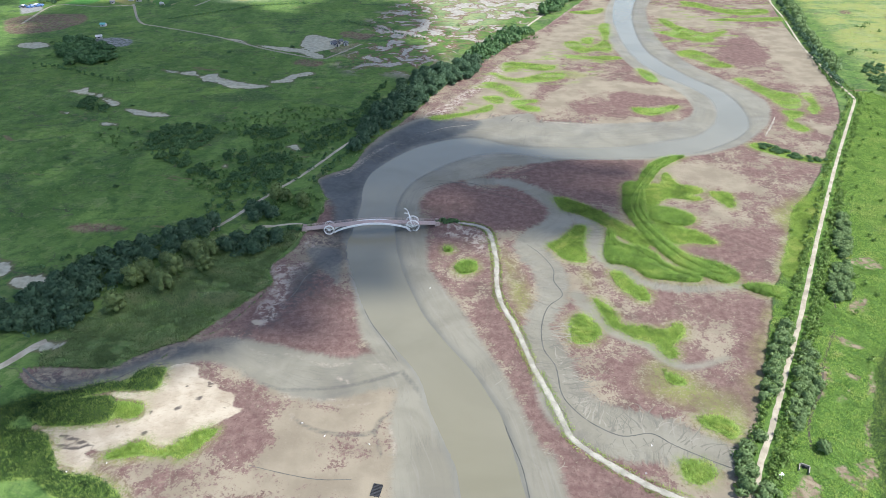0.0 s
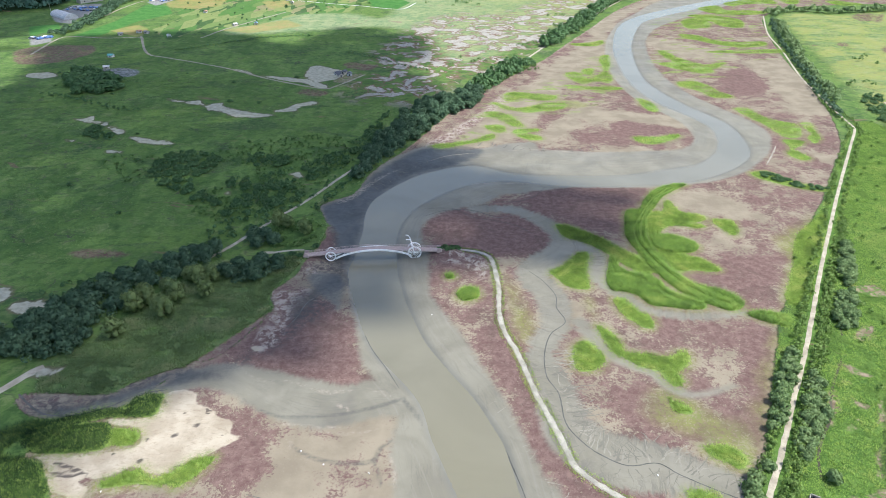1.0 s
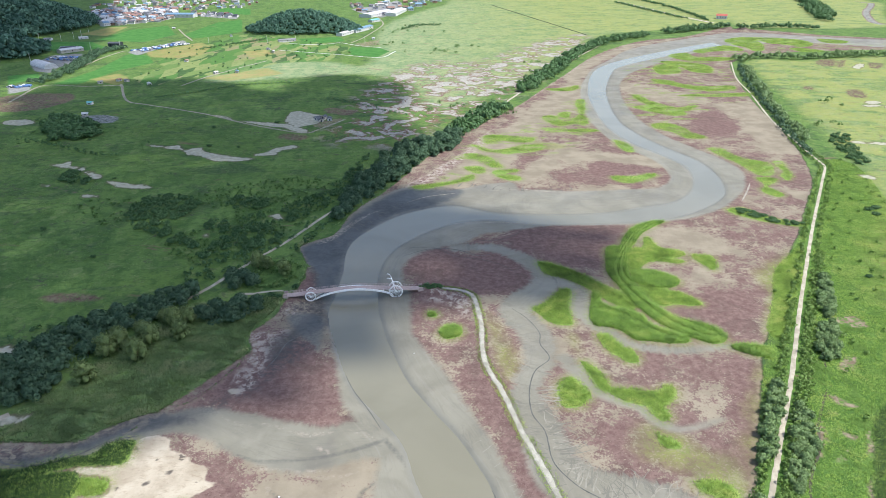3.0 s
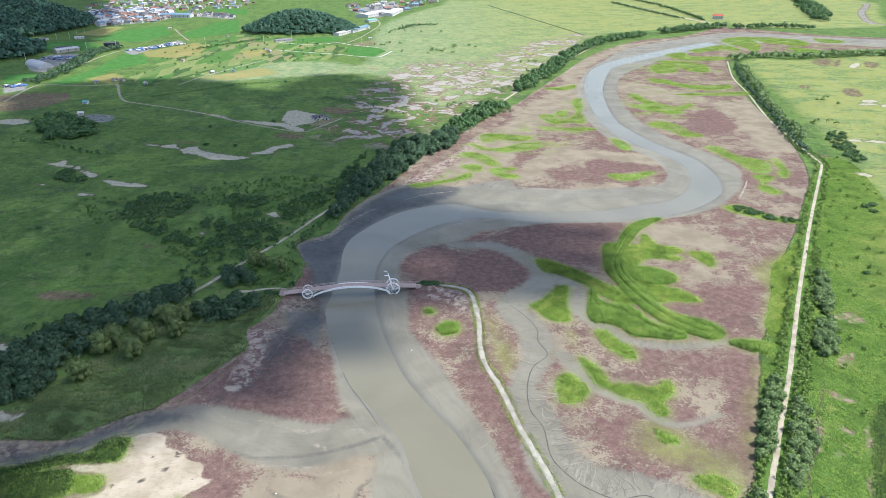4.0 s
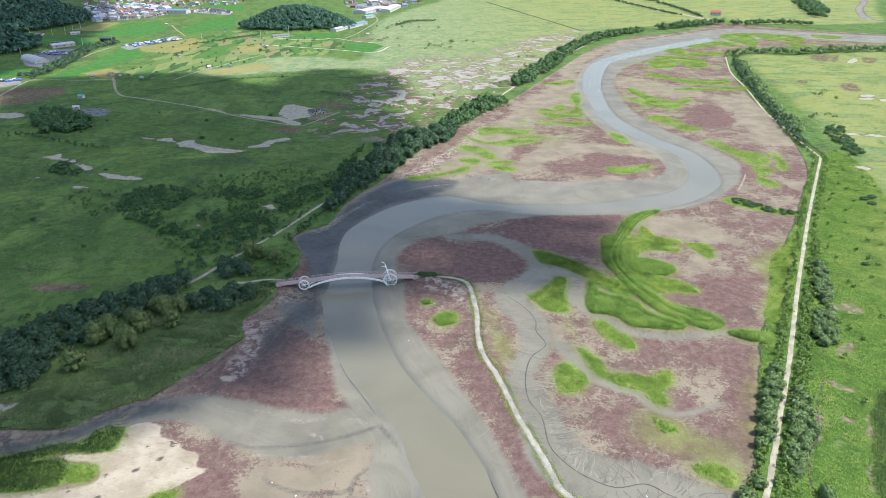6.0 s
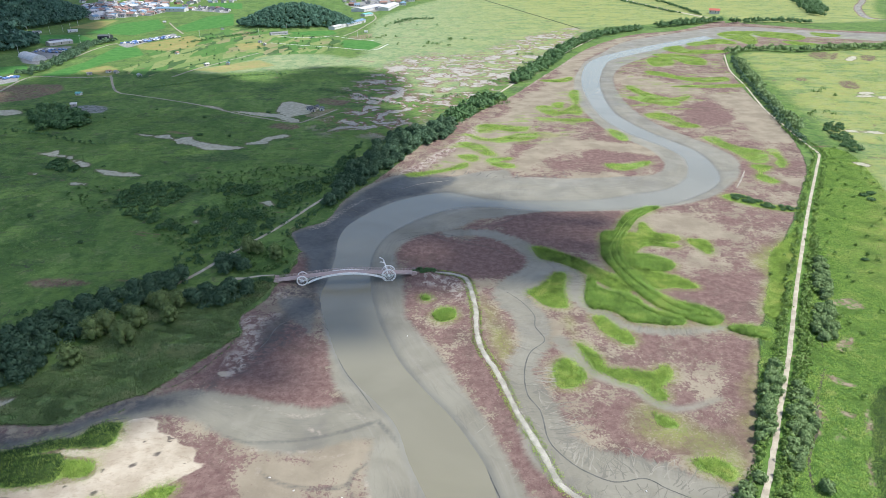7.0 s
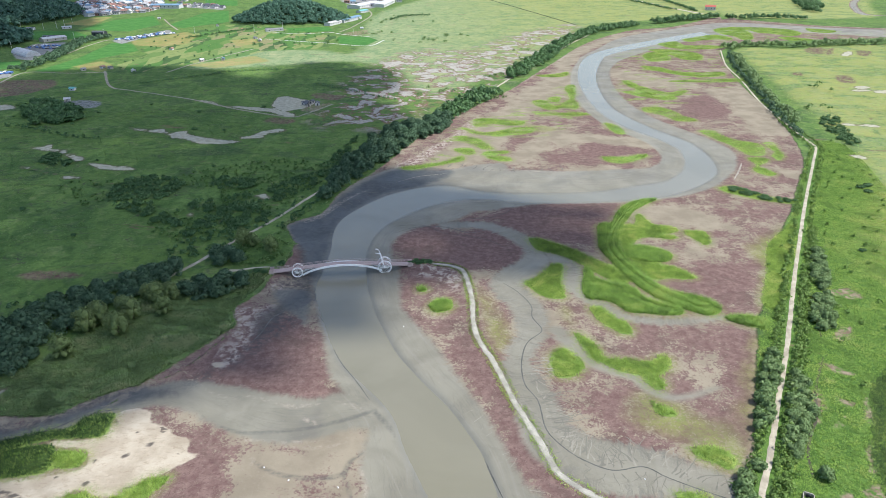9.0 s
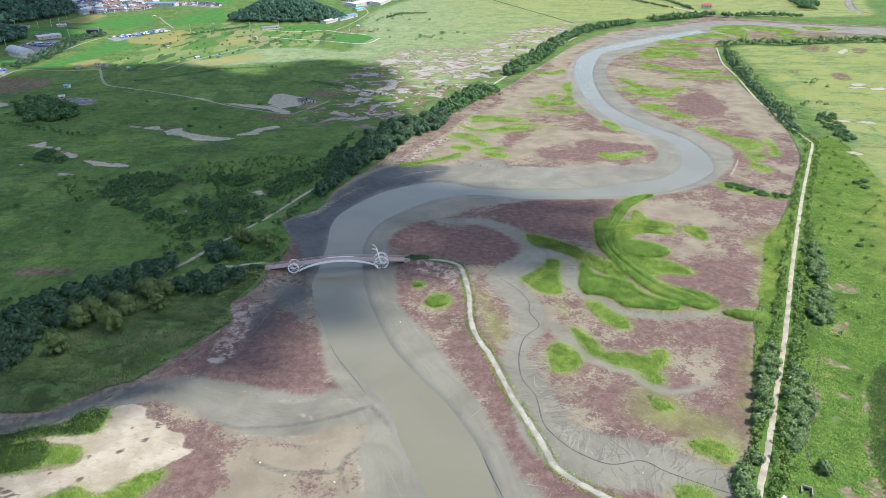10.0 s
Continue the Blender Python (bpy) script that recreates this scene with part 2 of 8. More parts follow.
    flat = n.mix(n.calc("MULTIPLY", inside("rubble", 4.0, 1.2), n.span(n.noise(0.35, 6, 0.75), 0.42, 0.58)), flat, (0.085, 0.072, 0.070))
    flat = n.mix(inside("sand", 0.5, 0.45), flat, sand)
    crusty = n.calc("MULTIPLY", inside("crust", 2.0, 0.6), n.span(n.noise(0.30, 7, 0.78, warp=0.15), 0.47, 0.55))
    flat = n.mix(n.calc("MULTIPLY", crusty, 0.85), flat, (0.330, 0.290, 0.250))
    green = n.mix(n.span(small, 0.4, 0.6), (0.200, 0.210, 0.079), (0.130, 0.180, 0.053))
    flat = n.mix(n.calc("MULTIPLY", inside("sparse", 5.0, 1.0), n.span(speck, 0.40, 0.58, 0.3, 0.85)), flat, n.mix(n.span(mid, 0.4, 0.62), (0.135, 0.140, 0.062), (0.175, 0.195, 0.062)))
    # mud with rills that run down to the water
    edge = n.node("ShaderNodeCombineXYZ")
    drift = n.calc("MULTIPLY", n.noise(0.22, 4, 0.6), 3.0)
    n.put(edge.inputs[0], n.calc("ADD", n.calc("MULTIPLY", n.attr("along"), 0.62), drift))
    n.put(edge.inputs[1], n.calc("MULTIPLY", n.attr("mud"), 0.10))
    rill = n.noise(1.0, 5, 0.62, vec=edge.outputs[0], warp=0.6)
    on_slope = n.calc("MULTIPLY", n.span(n.attr("main"), -2.0, 0.5), n.span(n.attr("main"), 10.0, 2.0))
    on_slope = n.calc("MULTIPLY", on_slope, n.span(n.noise(0.025, 3), 0.36, 0.5))
    creek = n.calc("MULTIPLY", n.span(n.axis(0), 4.0, 14.0), n.span(n.axis(1), 420.0, 300.0))
    creek = n.calc("MULTIPLY", creek, n.span(n.attr("water"), -17.0, -23.0))
    on_slope = n.calc("MULTIPLY", on_slope, creek)
    rills = n.calc("MULTIPLY", n.span(rill, 0.46, 0.68), on_slope)
    sheen = n.noise(0.045, 5, 0.55, warp=0.8)
    mud = n.mix(n.span(sheen, 0.35, 0.65), (0.158, 0.150, 0.117), (0.202, 0.193, 0.152))
    mud = n.mix(n.calc("MULTIPLY", n.span(n.noise(0.02, 5, 0.6, warp=1.0), 0.5, 0.7), 0.5), mud, (0.119, 0.113, 0.098))
    tide = n.node("ShaderNodeCombineXYZ")
    n.put(tide.inputs[0], n.calc("MULTIPLY", n.attr("along"), 0.02))
    n.put(tide.inputs[1], n.calc("MULTIPLY", n.attr("water"), 0.55))
    tideline = n.noise(1.0, 5, 0.6, vec=tide.outputs[0], warp=0.3)
    mud = n.mix(n.span(tideline, 0.50, 0.70, 0.0, 0.22), mud, (0.123, 0.119, 0.105))
    mud = n.mix(n.span(tideline, 0.44, 0.34, 0.0, 0.18), mud, (0.249, 0.237, 0.208))
    flow = n.node("ShaderNodeCombineXYZ")
    n.put(flow.inputs[0], n.calc("MULTIPLY", n.attr("along"), 0.028))
    n.put(flow.inputs[1], n.calc("MULTIPLY", n.calc("ADD", n.attr("mud"), n.calc("MULTIPLY", ragged, 0.25)), 0.24))
    fold = n.noise(1.0, 6, 0.62, vec=flow.outputs[0], warp=0.5)
    crease = n.span(n.calc("ABSOLUTE", n.calc("SUBTRACT", fold, 0.5)), 0.022, 0.004)
    mud = n.mix(n.calc("MULTIPLY", crease, n.span(mid, 0.38, 0.6, 0.0, 0.22)), mud, (0.091, 0.088, 0.081))
    mud = n.mix(n.calc("MULTIPLY", n.span(fold, 0.54, 0.72), 0.25), mud, (0.232, 0.218, 0.192))
    mud = n.mix(n.calc("MULTIPLY", rills, 0.45), mud, (0.108, 0.103, 0.090))
    mud = n.mix(n.calc("MULTIPLY", n.span(n.noise(0.5, 6, 0.75), 0.58, 0.75), 0.3), mud, (0.245, 0.232, 0.207))
    mud = n.mix(n.calc("MULTIPLY", n.calc("MULTIPLY", n.span(rill, 0.46, 0.34), on_slope), 0.3), mud, (0.245, 0.232, 0.195))
    stones = n.calc("MULTIPLY", inside("rubble", 4.0, 1.2), n.span(n.noise(0.6, 6, 0.75), 0.40, 0.60))
    mud = n.mix(n.calc("MULTIPLY", inside("rubble", 4.0, 1.2), 0.6), mud, (0.095, 0.096, 0.092))
    mud = n.mix(n.calc("MULTIPLY", stones, 0.75), mud, (0.077, 0.075, 0.070))
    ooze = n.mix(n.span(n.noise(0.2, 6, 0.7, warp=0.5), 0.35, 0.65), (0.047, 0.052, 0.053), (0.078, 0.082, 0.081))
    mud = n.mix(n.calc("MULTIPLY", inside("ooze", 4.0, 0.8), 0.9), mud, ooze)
    wet = n.span(n.attr("water"), -3.0, -0.3)
    mud = n.mix(n.calc("MULTIPLY", wet, 0.35), mud, (0.109, 0.116, 0.111))
    feather = n.calc("MULTIPLY", n.calc("SUBTRACT", rill, 0.5), n.blend(creek, 4.5, 9.0))
    feather = n.calc("MULTIPLY", feather, n.span(n.attr("main"), -14.0, -7.0))
    in_mud = n.span(n.calc("ADD", n.calc("ADD", n.attr("mud"), n.calc("MULTIPLY", ragged, 0.35)), feather), -1.8, 1.8)
    flat = n.mix(in_mud, flat, mud)
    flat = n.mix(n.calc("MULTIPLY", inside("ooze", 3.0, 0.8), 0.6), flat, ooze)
    salt = n.span(n.calc("ADD", n.attr("sand"), n.calc("MULTIPLY", n.calc("SUBTRACT", small, 0.5), 2.0)), -0.1, 0.3)
    flat = n.mix(n.calc("MULTIPLY", salt, in_mud), flat, (0.360, 0.322, 0.262))
    thin = n.calc("MULTIPLY", ragged, 0.10)
    pale = n.calc("MULTIPLY", n.span(n.calc("ADD", n.attr("pale"), thin), -0.7, 0.5), n.span(n.noise(0.45, 7, 0.8), 0.44, 0.60))
    flat = n.mix(n.calc("MULTIPLY", pale, 0.75), flat, (0.290, 0.255, 0.205))
    dark = n.calc("MULTIPLY", n.span(n.calc("ADD", n.attr("dark"), thin), -0.8, 0.5), n.span(n.noise(0.4, 6, 0.7), 0.30, 0.6, 0.4, 1.0))
    flat = n.mix(n.calc("MULTIPLY", dark, 0.65), flat, (0.078, 0.078, 0.072))
    flat = n.mix(inside("pit", 0.35, 0.12), flat, (0.092, 0.080, 0.070))
    sward = n.noise(0.06, 5, 0.6, stretch=(0.7, 1.5, 1.0, -0.3), warp=0.7)
    flat = n.mix(n.calc("MULTIPLY", inside("marsh", 8.0, 1.5), n.span(sward, 0.56, 0.60, 0.0, 0.7)), flat, n.mix(n.span(small, 0.35, 0.65), (0.125, 0.185, 0.048), (0.190, 0.250, 0.073)))
    halo = n.span(n.calc("ADD", n.attr("reed"), n.calc("MULTIPLY", ragged, 0.55)), -4.5, 0.5)
    flat = n.mix(n.calc("MULTIPLY", halo, n.span(speck, 0.44, 0.56, 0.1, 0.9)), flat, green)
    in_flat = n.span(n.calc("ADD", n.calc("ADD", n.attr("flat"), n.calc("MULTIPLY", ragged, 0.4)), n.calc("MULTIPLY", n.calc("SUBTRACT", fine, 0.5), 3.0)), -0.5, 0.5)
    lip = n.calc("MULTIPLY", n.span(n.attr("flat"), -1.0, 0.3), n.span(n.attr("flat"), 2.6, 0.8))
    flat = n.mix(n.calc("MULTIPLY", n.calc("MULTIPLY", lip, n.span(weeds, 0.45, 0.6)), 0.4), flat, (0.250, 0.205, 0.155))
    color = n.mix(in_flat, meadow, flat)
    turf = n.mix(n.span(small, 0.35, 0.65), (0.115, 0.195, 0.045), (0.185, 0.265, 0.069))
    far_off = n.span(n.axis(1), 380.0, 470.0)
    parted = n.calc("MULTIPLY", far_off, n.span(n.noise(0.07, 5, 0.65, stretch=(0.6, 2.0, 1.0, -0.2), warp=0.6), 0.46, 0.54))
    turfed = n.span(n.calc("ADD", n.attr("reed"), n.calc("MULTIPLY", ragged, n.blend(far_off, 0.4, 0.9))), -0.6, 0.6)
    color = n.mix(n.calc("MULTIPLY", turfed, n.calc("SUBTRACT", 1.0, n.calc("MULTIPLY", parted, 0.75))), color, turf)
    muddy = n.calc("MULTIPLY", in_mud, in_flat)
    rough = n.blend(muddy, 0.95, n.span(n.noise(0.05, 3), 0.3, 0.7, 0.5, 0.75))
    turfy = n.calc("SUBTRACT", 1.0, in_flat)
    relief = n.calc("ADD", n.calc("MULTIPLY", fine, 0.10), n.calc("MULTIPLY", small, 0.22))
    relief = n.calc("MULTIPLY", relief, n.calc("SUBTRACT", 1.0, n.calc("MULTIPLY", muddy, 0.8)))
    relief = n.calc("ADD", relief, n.calc("MULTIPLY", turfy, n.calc("ADD", n.calc("MULTIPLY", weeds, 1.0), n.calc("MULTIPLY", blades, 0.35))))
    relief = n.calc("SUBTRACT", relief, n.calc("MULTIPLY", rills, 0.12))
    n.bump(relief, 0.8, 1.0)
    return n.done(color, rough, n.blend(muddy, 0.05, 0.25))


def water_material():
    n = Nodes("silty_water")
    murk = n.noise(0.02, 4, 0.5, warp=0.6)
    color = n.mix(n.span(murk, 0.35, 0.65), (0.158, 0.149, 0.106), (0.182, 0.171, 0.124))
    n.bump(n.noise(1.6, 4), 0.12, 0.12)
    return n.done(color, 0.22, 0.55)


def track_material(name, dark, light, rut=0.4):
    n = Nodes(name)
    color = n.mix(n.span(n.noise(0.25, 4), 0.35, 0.65), dark, light)
    color = n.mix(n.calc("MULTIPLY", n.span(n.noise(1.7, 4), 0.5, 0.75), rut), color, tuple(c * 0.6 for c in dark))
    n.bump(n.noise(3.0, 4), 0.4, 0.1)
    return n.done(color, 0.95)


def leaf_material(name, dark, light, tip):
    n = Nodes(name)
    color = n.mix(n.island(), dark, light)
    color = n.mix(n.span(n.noise(0.6, 3, vec=n.local()), 0.5, 0.75), color, tip)
    color = n.mix(n.calc("MULTIPLY", n.chance(), 0.55), color, tuple(0.5 * (a + b) for a, b in zip(dark, tip)))
    return n.leafy(color)


def grass_material(name, dark, light, dry):
    """Blades whose colour drifts over the ground in patches."""
    n = Nodes(name)
    patch, clump = n.noise(0.07, 5, 0.65, warp=0.5), n.noise(0.35, 5, 0.7)
    color = n.mix(n.span(clump, 0.38, 0.62), dark, light)
    color = n.mix(n.span(patch, 0.50, 0.66, 0.0, 0.85), color, dry)
    color = n.mix(n.span(patch, 0.48, 0.38, 0.0, 0.85), color, tuple(0.62 * c for c in dark))
    color = n.mix(n.calc("MULTIPLY", n.island(), 0.3), color, tuple(0.75 * c for c in dark))
    return n.leafy(color, 0.35)


def plain_material(name, color, rough=0.6, metal=0.0, vary=0.25, scale=2.0):
    n = Nodes(name)
    lo = tuple(c * (1 - vary) for c in color)
    c = n.mix(n.span(n.noise(scale, 4), 0.3, 0.7), lo, color)
    return n.done(c, rough, 0.4, metal)


GROUND, WATER = ground_material(), water_material()
GRAVEL = track_material("pale_gravel", (0.280, 0.250, 0.195), (0.410, 0.375, 0.300))
DIRT = track_material("far_dirt_track", (0.190, 0.175, 0.130), (0.300, 0.275, 0.210))
PALE_STONE = plain_material("pale_stones", (0.344, 0.328, 0.279), 0.9, 0, 0.4, 1.5)
STONE = track_material("grey_stone_path", (0.235, 0.226, 0.190), (0.350, 0.338, 0.290), 0.6)
LEAF_DARK = leaf_material("dark_leaves", (0.044, 0.098, 0.054), (0.090, 0.168, 0.090), (0.135, 0.225, 0.116))
LEAF_GREEN = leaf_material("green_leaves", (0.057, 0.132, 0.034), (0.114, 0.222, 0.056), (0.172, 0.272, 0.077))
LEAF_OLIVE = leaf_material("olive_leaves", (0.115, 0.172, 0.060), (0.195, 0.265, 0.090), (0.255, 0.325, 0.120))
LEAF_BLUE = leaf_material("bluish_leaves", (0.115, 0.200, 0.075), (0.190, 0.290, 0.112), (0.265, 0.355, 0.150))
LEAF_RANK = leaf_material("rank_leaves", (0.105, 0.200, 0.045), (0.160, 0.270, 0.062), (0.225, 0.320, 0.090))
LEAF_SHRUB = leaf_material("shrub_leaves", (0.050, 0.118, 0.046), (0.092, 0.188, 0.068), (0.138, 0.250, 0.092))
WEED_BRIGHT = grass_material("bright_weeds", (0.150, 0.275, 0.045), (0.225, 0.360, 0.062), (0.330, 0.410, 0.100))
WEED_DULL = grass_material("dull_grass", (0.150, 0.240, 0.085), (0.235, 0.335, 0.128), (0.345, 0.385, 0.190))
WEED_MEADOW = grass_material("meadow_tussocks", (0.057, 0.137, 0.031), (0.127, 0.234, 0.051), (0.200, 0.267, 0.090))
# naturally darker reeds, dimmed further: passing cloud shade is put into the colour
REED_DARK_SHADED = grass_material("dark_shaded_reeds", (0.035, 0.085, 0.023), (0.059, 0.121, 0.033), (0.087, 0.145, 0.044))
REED_MID = grass_material("green_reed_blades", (0.150, 0.275, 0.055), (0.225, 0.370, 0.074), (0.320, 0.425, 0.105))
REED = grass_material("reed_blades", (0.174, 0.293, 0.052), (0.269, 0.400, 0.078), (0.392, 0.455, 0.127))
CONCRETE = plain_material("pale_concrete", (0.620, 0.610, 0.580), 0.85, 0, 0.2, 0.8)
SALT = track_material("dried_silt", (0.20, 0.182, 0.150), (0.31, 0.282, 0.235), 0.8)
DITCH = track_material("ditch_soil", (0.045, 0.042, 0.032), (0.085, 0.078, 0.058))
WET_MUD = track_material("wet_mud", (0.072, 0.074, 0.068), (0.110, 0.110, 0.100))
LEAF_WOOD = leaf_material("wood_leaves", (0.045, 0.118, 0.084), (0.083, 0.186, 0.124), (0.128, 0.244, 0.167))
WHITE_STEEL = plain_material("white_steel", (0.900, 0.890, 0.870), 0.35, 0, 0.12, 1.5)
DECK = plain_material("pinkish_deck", (0.460, 0.360, 0.330), 0.75, 0, 0.25, 1.2)
RAIL = plain_material("pinkish_rail", (0.500, 0.390, 0.360), 0.6, 0, 0.2, 1.2)
BLACK_WOOD = plain_material("black_wood", (0.035, 0.037, 0.042), 0.7, 0, 0.5, 3.0)
BARK = plain_material("bark", (0.110, 0.085, 0.060), 0.9, 0, 0.5, 6.0)
CLOUD = plain_material("cloud", (0.850, 0.850, 0.860), 1.0, 0, 0.05, 0.01)

# ---- plan of the marsh: outlines in metres, smoothed where they are used ----
ZONES, LINES, REEDS, REED_KINDS, RILLS = {}, {}, [], [], []


def spline(points, closed=False, steps=5):
    """A Catmull-Rom curve through the points, as an array."""
    p = np.array(points, float)
    p = np.vstack([p[-1:], p, p[:2]]) if closed else np.vstack([2 * p[:1] - p[1:2], p, 2 * p[-1:] - p[-2:-1]])
    # these blades carry some cloud shade in their colour
    out = []
    for a, b, c, d in zip(p[:-3], p[1:-2], p[2:-1], p[3:]):
        for k in range(steps):
            t = k / steps
            out.append(0.5 * (2 * b + (c - a) * t + (2 * a - 5 * b + 4 * c - d) * t * t + (3 * b - a - 3 * c + d) * t ** 3))
    if not closed:
        out.append(p[-2])
    return np.array(out)


def zone(kind, points):
    ZONES.setdefault(kind, []).append(spline(points, True))


def plot(kind, points):
    """A field with straight edges."""
    p = np.array(points, float)
    ZONES.setdefault(kind, []).append(p)


def line(kind, points):
    LINES.setdefault(kind, []).append(spline(points))


def rill(kind, points):
    RILLS.append((kind, spline(points)))


def reed(kind, points):
    REEDS.append(spline(points, True))
    REED_KINDS.append(kind)


zone("flat", [(597, 1287), (463, 1183), (377, 1138), (291, 1035), (232, 936), (181, 828), (137, 737), (100, 658), (71, 584), (49, 539), (30, 500), (15, 460), (0, 431), (-12, 409), (-29, 394), (-40, 375), (-47, 356), (-52, 332), (-63, 321), (-68, 314), (-62, 297), (-54, 284), (-56, 268), (-63, 257), (-67, 244), (-74, 231), (-71, 218), (-74, 207), (-80, 193), (-86, 185), (-93, 181), (-103, 176), (-110, 171), (-117, 166), (-145, 166), (-137, 156), (-122, 154), (-110, 155)])
zone("flat", [(-93, 181), (-110, 155), (-116, 148), (-122, 137), (-117, 130), (-108, 119), (-93, 114), (-70, 60), (-40, -60), (110, -60), (86, 114), (92, 130), (102, 148), (113, 170), (126, 195), (138, 218), (160, 253), (42, 264), (-10, 261), (-54, 284), (-64, 253), (-71, 231), (-71, 218), (-74, 207), (-80, 193), (-86, 185)])
zone("flat", [(-54, 284), (69, 263), (160, 253), (179, 283), (197, 307), (219, 339), (248, 383), (266, 411), (291, 470), (311, 536), (332, 620), (352, 693), (386, 800), (420, 890), (471, 957), (530, 990), (621, 1011), (746, 1024), (801, 1034), (864, 1120), (738, 1194), (691, 1243), (639, 1295), (597, 1287), (100, 658)])
zone("mud", [(575, 1240), (438, 1143), (330, 1046), (264, 935), (222, 861), (180, 742), (159, 636), (153, 576), (155, 525), (161, 497), (171, 472), (175, 447), (171, 422), (157, 404), (132, 400), (98, 398), (73, 402), (53, 392), (46, 339), (73, 341), (119, 341), (140, 345), (161, 351), (188, 369), (211, 396), (221, 414), (229, 440), (225, 470), (214, 503), (204, 542), (201, 596), (210, 676), (230, 758), (260, 824), (304, 881), (398, 985), (475, 1045)])
zone("mud", [(455, 1039), (565, 1097), (639, 1108), (792, 1021), (853, 1105), (723, 1169), (671, 1207), (575, 1240)])
zone("mud", [(62, 409), (48, 416), (17, 403), (-12, 409), (-29, 394), (-40, 375), (-47, 356), (-52, 332), (-63, 321), (-68, 314), (-62, 297), (-54, 284), (-51, 266), (-44, 242), (-40, 223), (-35, 203), (-31, 187), (-26, 176), (-17, 175), (-9, 205), (-7, 250), (-11, 276), (-12, 292), (-5, 305), (7, 313), (19, 317), (33, 331), (53, 341)])
zone("mud", [(-33, 192), (-26, 176), (-22, 167), (-16, 156), (-17, 143), (-15, 130), (-15, 114), (-10, 60), (-20, -60), (50, -60), (35, 112), (30, 130), (25, 148), (19, 167), (12, 185), (4, 206), (-6, 226), (-10, 240), (-40, 250)])
line("mud", [(16, 313, 8), (34, 312, 9), (48, 301, 10), (58, 283, 13), (56, 268, 14), (43, 253, 16), (39, 243, 15), (45, 226, 14), (44, 207, 12), (38, 196, 10), (35, 182, 12), (38, 170, 14), (39, 153, 17), (44, 143, 20), (54, 137, 22), (65, 135, 19), (75, 131, 15), (84, 127, 11), (88, 122, 8)])
line("mud", [(62, 282, 9), (69, 263, 12), (69, 244, 11), (74, 231, 9), (80, 220, 7), (92, 214, 5), (108, 213, 5), (121, 215, 4)])
line("mud", [(-127, 157, 5), (-118, 159, 6), (-110, 163, 7), (-100, 169, 9), (-91, 174, 11), (-81, 176, 13), (-69, 173, 16), (-57, 167, 20), (-43, 162, 22), (-33, 162, 20), (-22, 165, 18), (-10, 163, 16)])
reed("dike", [(5, 230), (9, 234), (14, 233), (14, 227), (9, 224), (6, 226)])
reed("dike", [(0, 243), (2, 246), (4, 243), (2, 241)])
reed("patch", [(70, 126), (74, 127), (79, 124), (77, 120), (72, 118), (69, 121)])
zone("pans", [(-84, 550), (-71, 610), (-73, 690), (-54, 772), (-23, 874), (23, 931), (78, 928), (152, 1056), (227, 1171), (298, 1218), (210, 965), (146, 813), (105, 719), (67, 649), (35, 593), (3, 558), (-15, 503), (-43, 511), (-66, 515)])
PATH_STONE = [(-4, 266), (10, 266), (19, 262), (22, 254), (23, 235), (22, 214), (23, 202), (27, 188), (31, 167), (36, 148), (39, 135), (46, 127), (53, 121), (60, 116), (68, 112)]
ROAD_EAST = [(429, 910), (382, 788), (358, 699), (325, 590), (313, 536), (301, 482), (296, 455), (292, 441), (269, 405), (229, 343), (195, 289), (172, 252), (149, 214), (135, 191), (119, 166), (109, 150), (100, 136), (92, 124), (85, 111)]
PATH_WEST = [(-112, 257), (-104, 270), (-99, 280), (-88, 302), (-80, 316), (-71, 335), (-61, 359), (-48, 386)]
PATH_BRIDGE = [(-87, 264), (-77, 264), (-65, 264)]
ROAD_FAR = [(-358, 777), (-315, 688), (-286, 667), (-245, 643), (-204, 617), (-158, 580), (-108, 551), (-95, 560), (-75, 598)]
WATER_L = [(30, -60), (5, 114), (3, 126), (-4, 146), (-9, 164), (-19, 179), (-29, 195), (-37, 218), (-44, 244), (-43, 263), (-42, 287), (-42, 318), (-31, 342), (-12, 364), (17, 376), (42, 363), (73, 359), (107, 360), (134, 369), (159, 378), (180, 403), (192, 439), (190, 464), (181, 488), (171, 515), (165, 564), (170, 636), (184, 725), (217, 839), (257, 909), (316, 971), (404, 1049), (487, 1117)]
WATER_R = [(48, -60), (23, 114), (21, 130), (19, 142), (16, 151), (9, 167), (0, 182), (-9, 200), (-16, 222), (-21, 244), (-23, 262), (-24, 286), (-17, 313), (1, 336), (21, 350), (41, 352), (70, 344), (103, 344), (138, 349), (157, 356), (183, 375), (199, 396), (207, 427), (207, 463), (194, 499), (184, 543), (181, 586), (191, 662), (209, 741), (242, 838), (266, 883), (324, 942), (409, 1015), (490, 1079)]
SHADE = [(-392, 558), (-437, 684), (-443, 781), (-369, 804), (-307, 810), (-259, 808), (-186, 734), (-163, 777), (-131, 833), (-72, 811), (-29, 772), (-13, 689), (-22, 618), (-3, 544), (-19, 449), (-2, 405), (20, 394), (40, 379), (62, 355), (70, 341), (81, 335), (110, 329), (99, 296), (89, 271), (77, 254), (63, 247), (48, 246), (34, 257), (22, 237), (9, 225), (0, 231), (-9, 237), (-11, 225), (-14, 213), (-24, 201), (-32, 195), (-36, 188), (-42, 181), (-53, 176), (-64, 176), (-74, 172), (-88, 170), (-97, 162), (-100, 148), (-107, 132), (-126, 126), (-330, 250)]
